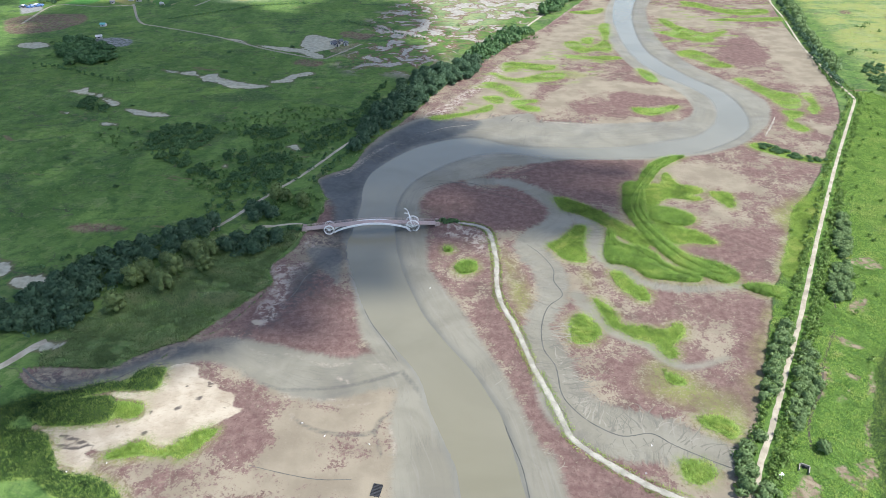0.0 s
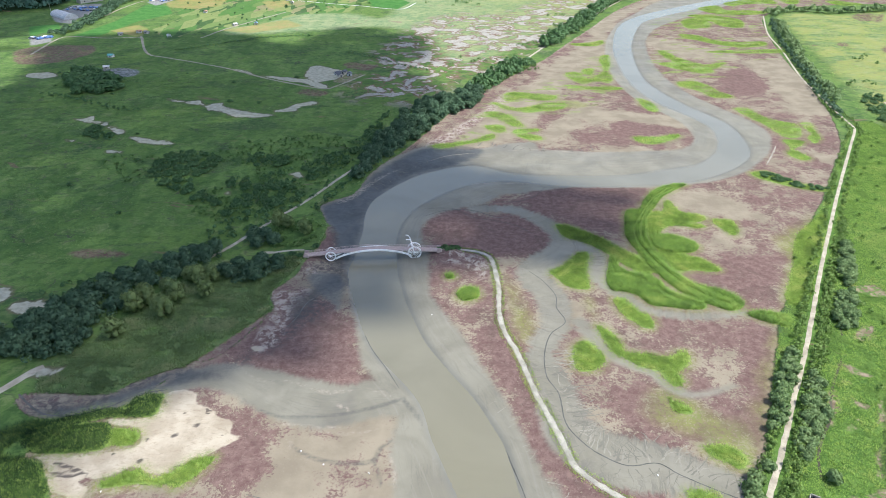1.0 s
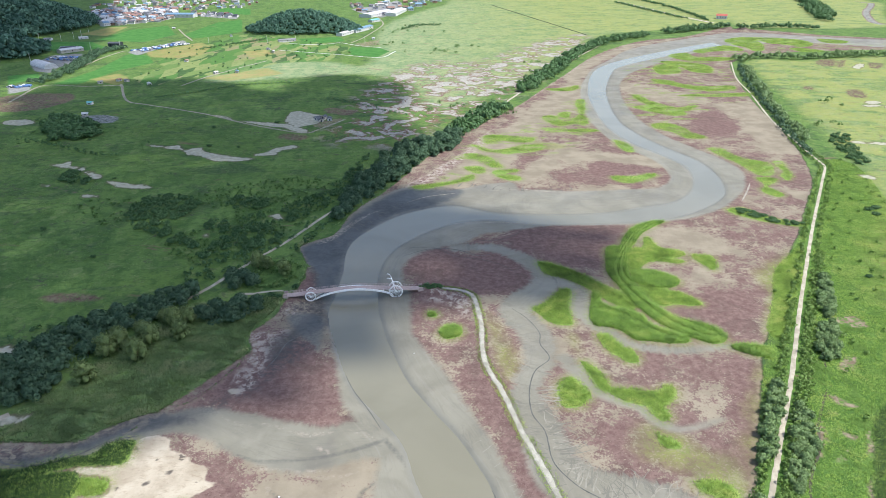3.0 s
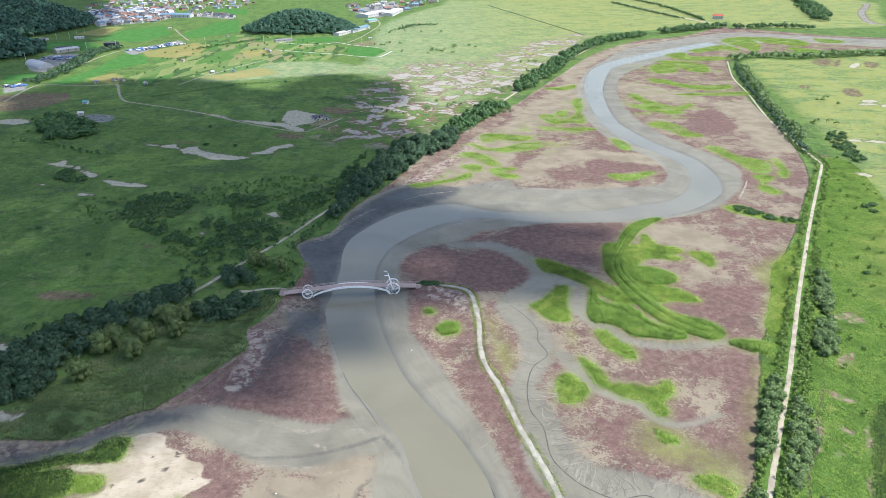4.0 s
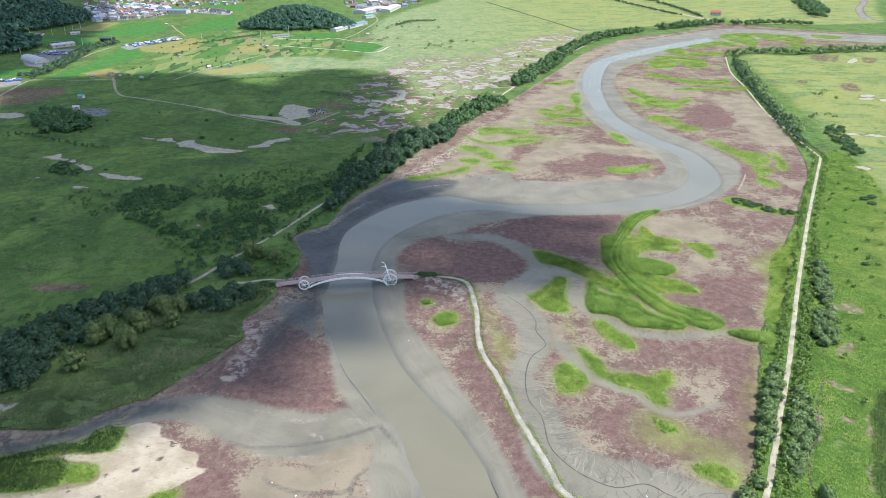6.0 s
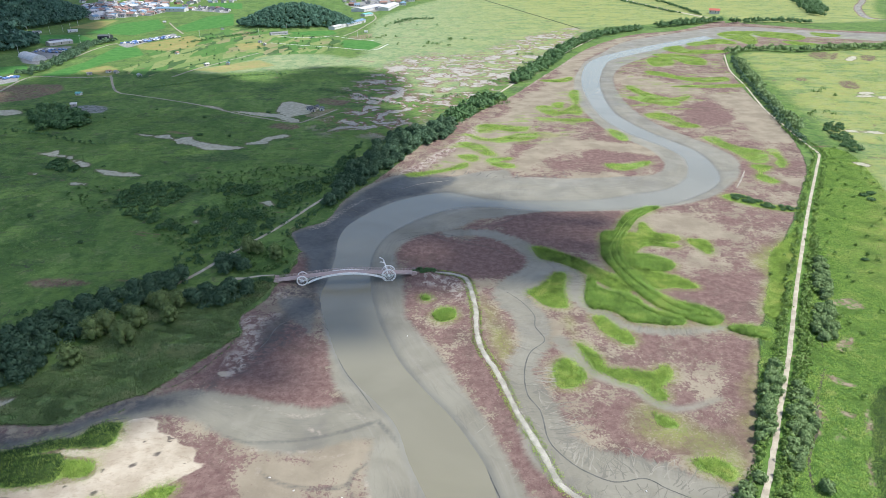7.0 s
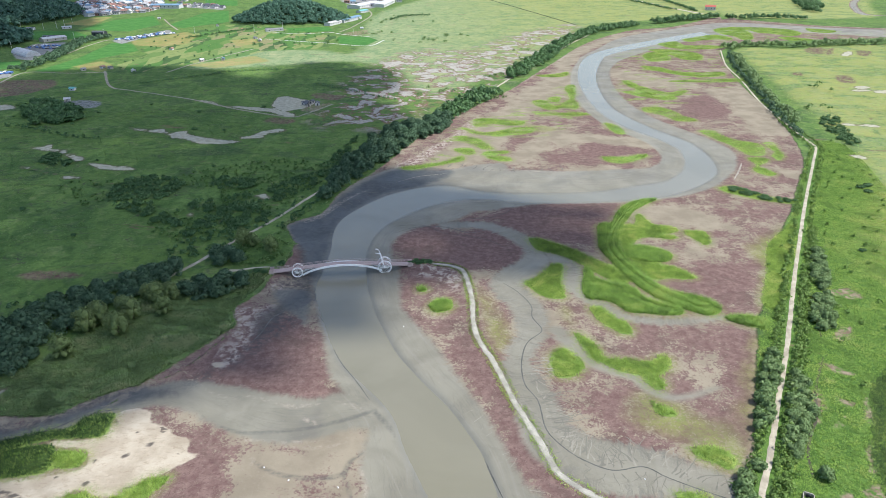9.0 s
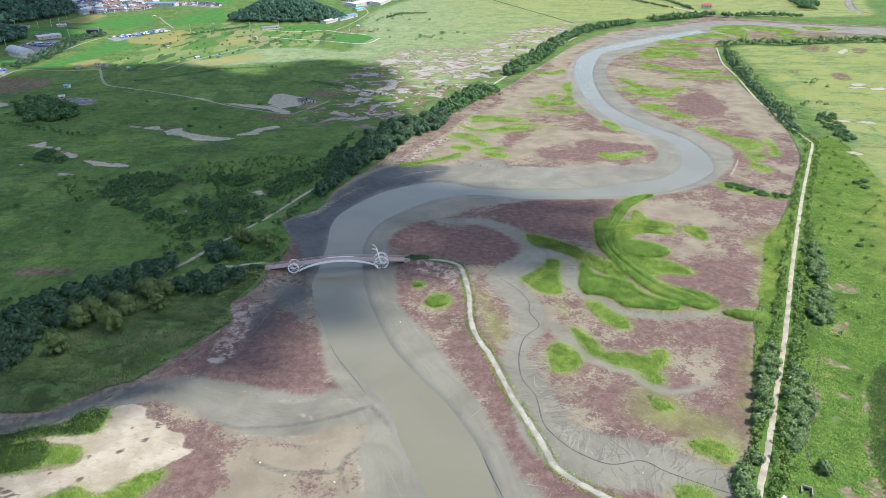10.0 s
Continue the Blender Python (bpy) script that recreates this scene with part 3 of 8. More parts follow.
reed("patch", [(186, 363), (196, 365), (202, 355), (211, 345), (222, 339), (219, 334), (207, 338), (195, 347), (187, 355)])
reed("patch", [(190, 296), (200, 304), (185, 276), (170, 253), (151, 223), (143, 224), (157, 248), (167, 267), (176, 283)])
zone("pan", [(-221, 427), (-209, 424), (-200, 419), (-186, 417), (-183, 411), (-194, 411), (-205, 414), (-215, 421)])
zone("pan", [(-266, 424), (-252, 418), (-232, 406), (-234, 404), (-249, 412)])
zone("pan", [(-223, 400), (-214, 398), (-213, 395), (-220, 396)])
zone("pan", [(-94, 361), (-89, 364), (-85, 356), (-88, 353), (-93, 358)])
zone("pan", [(-126, 332), (-124, 335), (-119, 330), (-123, 329)])
zone("pan", [(-383, 612), (-370, 606), (-362, 599), (-363, 588), (-375, 589)])
zone("pan", [(447, 641), (467, 643), (464, 634), (445, 633)])
zone("pan", [(304, 426), (311, 423), (315, 418), (308, 416)])
zone("soil", [(113, 124), (117, 125), (117, 120), (113, 121)])
zone("pan", [(-150, 174), (-146, 180), (-140, 180), (-137, 183), (-137, 178), (-140, 175), (-147, 175)])
rill("rivulet", [(38, 248, 0.5), (43, 240, 0.6), (47, 228, 0.7), (46, 219, 0.8), (48, 209, 0.8), (41, 201, 0.8), (37, 189, 0.9), (36, 176, 0.9), (39, 167, 0.9), (39, 153, 0.9), (43, 145, 0.9), (48, 140, 0.9), (55, 136, 0.9), (64, 137, 0.8), (69, 133, 0.8), (75, 129, 0.8), (85, 123, 0.8)])
rill("rivulet", [(-41, 226, 0.3), (-35, 216, 0.6), (-32, 204, 0.9), (-28, 193, 1), (-22, 182, 0.8), (-16, 170, 0.3)])
rill("rivulet", [(18, 144, 0.5), (19, 141, 1.2), (21, 133, 0.6), (23, 124, 0.6), (24, 113, 0.7)])
rill("rivulet", [(-146, 166, 1.4), (-135, 158, 1.4), (-127, 156, 1.2), (-120, 157, 1.2), (-112, 161, 1.2), (-106, 166, 1), (-96, 169, 0.8)])
rill("rivulet", [(-57, 125, 0.3), (-46, 122, 0.5), (-36, 120, 0.5), (-26, 120, 0.4)])
rill("ditch", [(146, 186, 0.5), (139, 177, 0.8), (132, 167, 0.9), (126, 156, 0.9), (118, 146, 0.9), (113, 138, 0.8), (110, 130, 0.7)])
rill("ditch", [(167, 225, 0.8), (158, 210, 0.8), (153, 199, 0.8)])
zone("tan", [(-58, 152), (-42, 153), (-23, 153), (-17, 148), (-16, 130), (-15, 114), (-60, 114), (-67, 122), (-59, 132)])
zone("tan", [(124, 329), (149, 333), (158, 309), (141, 304), (131, 310)])
zone("tan", [(296, 643), (343, 655), (316, 546), (296, 482), (269, 492), (286, 548), (283, 592)])
zone("tan", [(233, 769), (274, 730), (302, 671), (272, 655), (229, 687)])
zone("tan", [(178, 811), (228, 920), (300, 1034), (356, 1101), (444, 1159), (334, 1059), (242, 909), (185, 779)])
zone("tan", [(63, 415), (99, 484), (144, 485), (182, 467), (163, 447), (113, 467)])
zone("tan", [(119, 353), (99, 401), (63, 413), (137, 402)])
zone("dense", [(-85, 185), (-68, 202), (-54, 226), (-46, 218), (-36, 182), (-32, 172), (-48, 169), (-67, 174), (-79, 180)])
zone("dense", [(-10, 292), (1, 306), (21, 302), (41, 296), (52, 276), (40, 264), (21, 265), (-5, 262)])
zone("dense", [(67, 344), (115, 339), (97, 308), (88, 287), (68, 302), (49, 314), (45, 330)])
zone("dense", [(35, 118), (31, 139), (28, 156), (22, 179), (19, 195), (25, 185), (32, 158), (37, 134), (45, 123), (58, 114), (37, 111)])
zone("dense", [(134, 260), (150, 254), (140, 228), (131, 229), (124, 249)])
zone("dense", [(121, 203), (125, 192), (111, 169), (109, 182)])
zone("dense", [(45, 136), (56, 132), (65, 130), (64, 120), (55, 122), (47, 130)])
zone("dense", [(254, 594), (291, 617), (286, 558), (252, 539)])
zone("dense", [(126, 459), (154, 458), (170, 443), (141, 430), (122, 431)])
zone("sparse", [(26, 243), (32, 220), (33, 204), (29, 196), (27, 212)])
zone("sparse", [(60, 214), (60, 225), (59, 219)])
zone("sparse", [(92, 518), (109, 510), (114, 500), (97, 497)])
zone("pasture", [(-62, 1495), (241, 2244), (777, 2535), (1100, 2190), (800, 1665), (600, 1362), (446, 1286), (314, 1200), (208, 977), (115, 790), (59, 690), (21, 635), (-4, 687), (-21, 789), (-79, 833), (-121, 826), (-179, 805), (-263, 794), (-244, 935), (-134, 929), (-72, 936)])
zone("pasture", [(457, 909), (533, 915), (699, 917), (313, 358), (286, 360), (326, 457), (350, 545), (385, 667)])
zone("pasture", [(265, 341), (293, 359), (232, 250), (212, 256)])
plot("rice", [(-439, 777), (-431, 873), (-448, 1018), (-411, 998), (-378, 932), (-402, 871), (-408, 779)])
plot("rice", [(-620, 1070), (-634, 1155), (-571, 1159), (-503, 1077), (-530, 1053), (-581, 1037)])
plot("rice", [(-569, 1174), (-573, 1322), (-527, 1403), (-458, 1251), (-477, 1146), (-545, 1173)])
plot("rice", [(-523, 835), (-496, 854), (-474, 820), (-489, 776)])
plot("rice", [(-442, 1250), (-441, 1455), (-403, 1515), (-346, 1290), (-403, 1189)])
plot("rice", [(-127, 1077), (-72, 1067), (-53, 1027), (-70, 969), (-109, 994)])
plot("rice", [(-226, 1179), (-151, 1208), (-135, 1150), (-196, 1116)])
plot("rice", [(-549, 1832), (-451, 1790), (-411, 1626), (-493, 1661)])
plot("crop", [(-427, 1029), (-378, 1141), (-344, 1089), (-332, 994), (-364, 968), (-403, 986)])
plot("crop", [(-639, 1261), (-634, 1376), (-599, 1385), (-575, 1231)])
plot("crop", [(-275, 810), (-210, 884), (-179, 838), (-236, 793)])
plot("crop", [(-409, 809), (-392, 849), (-364, 815), (-358, 770)])
plot("crop", [(-282, 1040), (-246, 1050), (-228, 1006), (-252, 967)])
plot("soil", [(-117, 1112), (-78, 1163), (-73, 1102), (-96, 1082)])
plot("soil", [(-102, 573), (-95, 595), (-75, 603), (-81, 587), (-94, 567)])
plot("soil", [(97, 116), (103, 120), (107, 118), (104, 112), (96, 112)])
plot("soil", [(120, 125), (127, 127), (125, 120), (120, 119)])
plot("soil", [(131, 139), (136, 144), (131, 132), (127, 130)])
WILLOWS = [(-113, 240), (-108, 237), (-103, 239), (-102, 227), (-118, 229), (-113, 224), (-124, 221), (-127, 216), (-114, 213), (-128, 199), (-80, 290), (-70, 283), (-85, 291)]
TREES_W = [(-170, 211), (-162, 219), (-156, 229), (-150, 239), (-141, 246), (-132, 251), (-124, 261), (-116, 269), (-104, 267), (-107, 253), (-117, 242), (-121, 232), (-132, 225), (-130, 212), (-137, 208), (-136, 194), (-138, 186), (-140, 180), (-145, 171)]
TREES_B = [(-100, 250), (-98, 255), (-85, 257), (-77, 255), (-74, 250), (-79, 243), (-89, 237), (-96, 239)]
TREES_C = [(-96, 284), (-85, 281), (-80, 268), (-90, 265)]
TREES_N = [(-58, 352), (-50, 357), (-34, 391), (-21, 420), (3, 474), (23, 497), (33, 532), (25, 544), (3, 524), (-15, 513), (-35, 465), (-44, 425), (-51, 385)]
BELT_F = [(28, 550), (77, 641)]
BELT_G = [(108, 717), (179, 871), (242, 1017), (315, 1125), (408, 1203)]
BELT_H = [(446, 1237), (507, 1272), (604, 1329)]
BELT_E = [(425, 858), (385, 737), (344, 617), (330, 558), (315, 507)]
BELT_D = [(423, 873), (382, 763), (351, 658), (324, 570), (309, 519), (296, 467)]
BELT_I = [(439, 913), (473, 944), (506, 943), (541, 929), (591, 944), (638, 953), (717, 955)]
BELT_J = [(617, 1297), (671, 1315), (727, 1312), (765, 1288)]
BELT_K = [(865, 1432), (933, 1596), (1018, 1801)]
GROVE = [(-337, 564), (-350, 608), (-346, 624), (-319, 595), (-288, 572), (-277, 557), (-282, 539), (-297, 530), (-313, 531)]
LINE_A = [(-456, 780), (-460, 859), (-487, 995), (-489, 1056), (-468, 1068)]
EAST_A = [(188, 266), (194, 269), (185, 248), (178, 236), (174, 239)]
EAST_B = [(166, 227), (174, 230), (166, 213), (159, 203), (155, 207)]
EAST_C = [(129, 177), (133, 177), (126, 158), (112, 139), (107, 140), (116, 155)]
EAST_D = [(127, 189), (130, 187), (119, 169), (108, 152), (104, 151), (112, 166)]
EAST_E = [(112, 132), (116, 131), (115, 128), (111, 128)]
EAST_F = [(89, 117), (93, 116), (92, 112), (86, 112)]
EAST_G = [(88, 129), (92, 131), (88, 119), (82, 113), (82, 117)]
EAST_H = [(96, 140), (99, 138), (97, 135), (95, 134)]
SHRUB_A = [(-179, 358), (-180, 392), (-168, 397), (-143, 385), (-141, 370), (-147, 356), (-150, 348), (-135, 330), (-122, 318), (-131, 318), (-150, 331), (-163, 340)]
SHRUB_B = [(-132, 333), (-126, 354), (-114, 349), (-112, 337), (-122, 329)]
SHRUB_C = [(-131, 383), (-120, 393), (-99, 386), (-101, 372), (-118, 373)]
SHRUB_D = [(-118, 316), (-106, 340), (-92, 343), (-79, 326), (-88, 315), (-103, 314), (-112, 305), (-121, 299)]
SHRUB_E = [(-96, 363), (-82, 380), (-65, 407), (-54, 444), (-42, 496), (-46, 457), (-50, 408), (-60, 374), (-72, 357), (-83, 351)]
SHRUB_F = [(-255, 434), (-252, 447), (-234, 433), (-230, 418), (-247, 425)]
SHRUB_G = [(342, 521), (362, 534), (349, 497), (334, 457), (321, 445), (324, 473)]
SHRUB_H = [(272, 365), (282, 370), (277, 355), (266, 346), (264, 351)]
SHRUB_I = [(187, 363), (198, 361), (205, 348), (222, 337), (219, 334), (203, 343), (192, 355)]
ROAD_YARD = [(-433, 680), (-447, 757), (-437, 774), (-394, 765), (-358, 770), (-346, 752)]
ROAD_FIELD = [(-284, 766), (-271, 818), (-247, 886), (-223, 944)]
ROAD_RICE = [(-464, 911), (-469, 973), (-468, 1037), (-461, 1049)]
ROAD_VILLAGE = [(-400, 1165), (-442, 1250), (-482, 1337)]
ROAD_KNOLL = [(-123, 1127), (-106, 1205), (-86, 1378), (-91, 1472), (-121, 1639), (-162, 1809)]
PATH_PAD = [(-158, 163), (-154, 167), (-151, 172), (-148, 178), (-145, 181)]
CANAL_A = [(-228, 1049), (-180, 1022), (-122, 995), (-66, 969), (-44, 1027)]
CANAL_B = [(-238, 1133), (-195, 1109), (-159, 1114), (-142, 1128), (-111, 1097), (-68, 1067)]
HOUSES_A = [(-825, 1711), (-663, 1803), (-565, 1524), (-605, 1441), (-666, 1410)]
HOUSES_B = [(-877, 1815), (-916, 2156), (-760, 2197), (-559, 2238), (-460, 1827), (-644, 1767)]
HOUSES_C = [(-200, 1888), (-81, 2009), (53, 2096), (17, 1875), (-54, 1666), (-104, 1579), (-167, 1705)]
HOUSES_D = [(-565, 1696), (-430, 1598), (-428, 1542), (-522, 1603)]
REDHOUSE = [(664, 1493)]
STREAM = [(1632, 2479), (1256, 1883), (1102, 1664), (1012, 1515), (953, 1388), (1009, 1350)]
EAST_FIELD = [(84, 114), (96, 139), (111, 167), (131, 203), (145, 227), (163, 259), (184, 289), (212, 326), (264, 405), (302, 458), (317, 443), (288, 359), (255, 290), (225, 120), (130, 60)]
WEST_BANK = [(-133, 159), (-144, 178), (-136, 194), (-130, 211), (-122, 227), (-109, 255), (-84, 254), (-65, 265), (-61, 294), (-71, 316), (-56, 339), (-17, 407), (-11, 407), (-45, 356), (-65, 319), (-56, 269), (-65, 255), (-75, 229), (-72, 212), (-86, 185), (-105, 175)]
WEST_MEADOW = [(-162, 198), (-140, 241), (-115, 272), (-66, 367), (-14, 474), (-86, 566), (-249, 596), (-360, 523)]
EAST_PASTURE = [(448, 874), (711, 911), (188, 196), (248, 301), (308, 429), (323, 498)]
zone("flat", [(-58, 294), (-11, 313), (55, 295), (45, 219), (-9, 205), (-53, 217), (-62, 253), (-56, 268)])
BRIDGE_ENDS = [(-64.2, 258.3), (-3.6, 263.3)]
BOX = [(-18.9, 116.3)]
SHED_WHITE = [(-535.2, 924.8), (-497.5, 889.6)]
SHED_LONG = [(-554.5, 1023.4), (-534.8, 1053)]
SHED_BLACK = [(-574.6, 1067.9), (-551.3, 1073.2)]
SHED_GREEN = [(-507, 1090.7), (-488.9, 1089.8)]
SHED_BLUE = [(-590.5, 1578.9), (-524.7, 1575.1)]
SHED_KNOLL = [(-153.1, 1216.6), (-136.3, 1260.2)]
SHED_ROOFS = [(-133.1, 1260), (-106.5, 1336.6)]
SHED_TEAL = [(-114.8, 1448.6), (-99.5, 1472.2)]
SHED_PALE = [(-133.9, 1552.7), (-88.6, 1668.1)]
SHED_PALE_B = [(-77.6, 1577.4), (-55.7, 1715.1)]
SHED_FARM = [(-247.1, 1141.1), (-221.3, 1155)]
SHED_LITTLE = [(-605.6, 1191.6), (-592.8, 1198.9)]
SHED_HILL = [(-657.9, 1178.7), (-645.3, 1178)]
HUTS = [(-491.2, 1337.6), (-433.4, 1060.4), (-266.1, 842.4), (-335.4, 939.6), (-241.3, 849.7), (-322.7, 771.4), (-357.2, 791.4), (-344.2, 669.6), (-326, 620.3), (-100.6, 597.5), (-95, 601.8), (-88.8, 594.6), (-97, 590.5), (-244.3, 1050.3), (-288.7, 1158.7), (-88.4, 1171.5), (-384.3, 781.8), (-368.2, 795.8), (-231.9, 1024.4), (-347.6, 1218.7)]
VANS = [(-447.6, 1042.1), (-401.3, 1127.2)]
VANS_B = [(-478.5, 758.5), (-460.8, 771.4)]
POLES = [(-667.6, 1179.2), (-624.8, 1169.2), (-614.4, 1192.1), (-612.6, 1216.4), (-633.1, 1287.5), (-552.1, 940.7), (-484.9, 1076.2), (-228.6, 1195.4), (-98.1, 1110.9), (-264.4, 1134.6), (-354.8, 1110.3), (-519.9, 1052.2)]
plot("plots", [(-386, 963), (-369, 1111), (-339, 1244), (-248, 1197), (-159, 1114), (-117, 1070), (-136, 940), (-203, 922), (-238, 849), (-277, 818), (-309, 812)])
plot("plots", [(-361, 815), (-352, 891), (-304, 836), (-313, 750)])
zone("rubble", [(-67, 317), (-54, 323), (-43, 337), (-32, 355), (-41, 318), (-43, 293), (-39, 268), (-44, 252), (-45, 223), (-54, 224), (-62, 243), (-56, 263), (-54, 283), (-63, 297)])
zone("rubble", [(-80, 182), (-68, 195), (-62, 218), (-55, 234), (-46, 222), (-51, 210), (-58, 200), (-68, 185)])
zone("grey", [(-13, 267), (-10, 292), (2, 306), (-5, 313), (-14, 299)])
zone("crust", [(-4, 268), (6, 265), (13, 261), (23, 253), (22, 248), (15, 251), (8, 256), (0, 259)])
zone("crust", [(-48, 354), (-33, 370), (-16, 393), (-33, 375), (-46, 361)])
zone("rubble", [(-145, 166), (-136, 156), (-123, 155), (-111, 158), (-101, 167), (-92, 174), (-78, 177), (-94, 181), (-107, 177), (-116, 169), (-127, 164)])
SHADE_B = [(-1328, 1981), (-1282, 2336), (-1148, 2448), (-757, 1727), (-622, 1379), (-541, 1117), (-499, 945), (-486, 842), (-502, 797), (-520, 763)]
line("ditch", [(188, 1885, 6), (251, 1504, 5.5), (298, 1218, 5)])
line("ditch", [(-191, 542, 1), (-155, 527, 1), (-114, 507, 1), (-76, 492, 1)])
line("ditch", [(-180, 696, 1.2), (-123, 670, 1.2), (-74, 640, 1.2), (-23, 612, 1.2)])
ROAD_LEVEE = [(572, 1991), (590, 1633), (602, 1490), (612, 1405)]
zone("soil", [(143, 182), (148, 181), (152, 176), (148, 175), (145, 178)])
zone("soil", [(137, 164), (142, 161), (139, 159), (137, 162)])
zone("soil", [(145, 162), (148, 164), (143, 153), (140, 152)])
zone("soil", [(133, 168), (133, 166), (126, 153), (124, 155)])
zone("soil", [(130, 153), (132, 151), (129, 149), (127, 150)])
zone("soil", [(159, 201), (169, 207), (165, 200), (159, 198)])
zone("soil", [(175, 234), (186, 236), (188, 228), (181, 227), (177, 230)])
rill("crest", [(41, 401, 0.3), (62, 403, 1), (83, 398, 1.2), (105, 396, 0.5)])
rill("crest", [(201, 376, 0.8), (214, 396, 1.6), (222, 410, 1)])
rill("crest", [(-12, 382, 0.3), (2, 392, 1), (20, 397, 0.5)])
rill("rivulet", [(-11, 304, 0.4), (1, 311, 0.8), (16, 310, 0.9), (27, 302, 0.6), (36, 305, 0.4)])
rill("rivulet", [(-50, 237, 0.3), (-54, 228, 0.9), (-58, 222, 1), (-60, 212, 0.9), (-63, 204, 0.4)])
line("flat", [(1632, 2479, 18), (1256, 1883, 18), (1102, 1664, 18), (1012, 1515, 18), (953, 1388, 18), (1009, 1350, 18)])
line("mud", [(1632, 2479, 13), (1256, 1883, 13), (1102, 1664, 13), (1012, 1515, 13), (953, 1388, 13), (1009, 1350, 13)])
zone("side", [(-61, 244), (-47, 244), (-44, 218), (-47, 222), (-55, 230)])
BRIDGE_SHRUBS = [(-2.9, 265.2), (0, 265.6), (3.1, 264.9), (1, 263.3), (5.8, 266), (-67.8, 257.2), (-71, 258.4), (-62.4, 269.2)]
plot("paved", [(-538, 915), (-557, 1006), (-519, 1021), (-487, 948), (-492, 894), (-477, 853), (-507, 868)])
plot("paved", [(-457, 1036), (-417, 1173), (-396, 1127), (-422, 1060), (-428, 999)])
plot("paved", [(-825, 1711), (-663, 1803), (-565, 1524), (-605, 1441), (-661, 1399)])
plot("paved", [(-188, 1775), (-63, 1964), (-54, 1666), (-96, 1550), (-157, 1672)])
plot("paved", [(-565, 1696), (-434, 1612), (-419, 1529), (-517, 1589)])
plot("paved", [(-483, 766), (-468, 786), (-447, 747), (-457, 722)])
HEDGE_A = [(-287, 698), (-249, 728), (-203, 766), (-153, 774)]
HEDGE_B = [(-350, 1052), (-307, 1118), (-274, 1177)]
HEDGE_C = [(-102, 689), (-52, 644), (-17, 610)]
HEDGE_D = [(-339, 534), (-304, 518), (-261, 492), (-236, 483)]
HEDGE_E = [(-44, 1308), (-11, 1369), (35, 1388)]
zone("marsh", [(282, 897), (381, 986), (515, 1093), (537, 1022), (464, 941), (403, 829), (349, 675), (288, 666), (252, 721), (242, 776)])
zone("marsh", [(493, 1065), (660, 1147), (813, 1076), (756, 997), (583, 1006), (479, 975)])
zone("marsh", [(41, 530), (83, 558), (160, 678), (153, 576), (110, 491), (63, 478), (31, 442), (10, 424)])
zone("marsh", [(222, 706), (278, 672), (280, 617), (219, 573), (199, 609)])
zone("bank", [(-133, 159), (-146, 181), (-137, 195), (-130, 211), (-121, 223), (-106, 245), (-82, 246), (-65, 261), (-60, 287), (-56, 269), (-65, 254), (-74, 228), (-71, 210), (-85, 183), (-104, 173)])
SHRUB_J = [(-115, 296), (-100, 316), (-79, 325), (-65, 355), (-68, 338), (-84, 307), (-98, 286), (-109, 276), (-121, 281)]
SHRUB_K = [(-71, 319), (-65, 335), (-57, 349), (-50, 354), (-56, 337), (-65, 319), (-69, 307), (-75, 305)]
SHRUB_M = [(-149, 399), (-121, 418), (-85, 429), (-62, 416), (-62, 367), (-83, 325), (-104, 300), (-124, 295), (-143, 324), (-126, 347), (-115, 365), (-138, 376)]
SHRUB_N = [(-217, 384), (-191, 388), (-171, 372), (-181, 348), (-200, 355)]
SHRUB_L = [(-111, 357), (-96, 363), (-83, 347), (-95, 342), (-106, 346)]
PATH_NORTH = [(69.8, 632.8), (108.3, 718.7), (177.5, 863.8), (219.7, 953.5), (291.6, 1089.9)]
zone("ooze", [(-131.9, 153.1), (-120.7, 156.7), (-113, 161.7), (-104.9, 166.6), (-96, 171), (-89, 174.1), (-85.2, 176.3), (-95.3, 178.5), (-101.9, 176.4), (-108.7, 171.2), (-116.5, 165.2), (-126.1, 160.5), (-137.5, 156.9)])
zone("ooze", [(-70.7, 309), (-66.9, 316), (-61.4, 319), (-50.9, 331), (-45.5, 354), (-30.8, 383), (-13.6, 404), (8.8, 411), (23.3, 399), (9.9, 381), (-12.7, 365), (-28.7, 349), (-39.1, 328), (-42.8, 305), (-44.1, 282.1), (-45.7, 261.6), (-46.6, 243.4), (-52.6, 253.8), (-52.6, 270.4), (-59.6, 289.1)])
reed("dike", [(140.4, 345), (132.8, 345), (120.2, 337), (110.3, 323), (105, 312), (97, 309), (91.7, 289.6), (89.7, 279.2), (91.4, 269.3), (92.9, 256), (96.4, 242.6), (100.5, 232.6), (106.9, 224), (114.1, 218.4), (119, 216.9), (123.9, 221), (123.6, 226.9), (119.6, 231.8), (111.5, 236), (106.3, 242.2), (103.6, 249.1), (101.9, 259.6), (99.8, 270.2), (100.5, 282.7), (103.9, 296), (108.1, 306), (114.3, 316), (120.9, 327), (130.8, 337)])
reed("patch", [(107, 304), (112.2, 309), (116.4, 309), (120.2, 319), (123.3, 323), (124.5, 314), (126.7, 308), (132.5, 306), (136.8, 302), (131.9, 297.7), (125.6, 296.6), (132.2, 292.8), (129.1, 290.2), (118.6, 293.3), (111.2, 290.2), (107.8, 285), (101.7, 276.2), (101.4, 282.6), (103.8, 294.6)])
reed("dike", [(102.9, 281.9), (112, 282.2), (117.9, 278.8), (121.8, 274.2), (121.7, 269.3), (115.9, 264.8), (107.7, 265.1), (100.7, 271.3)])
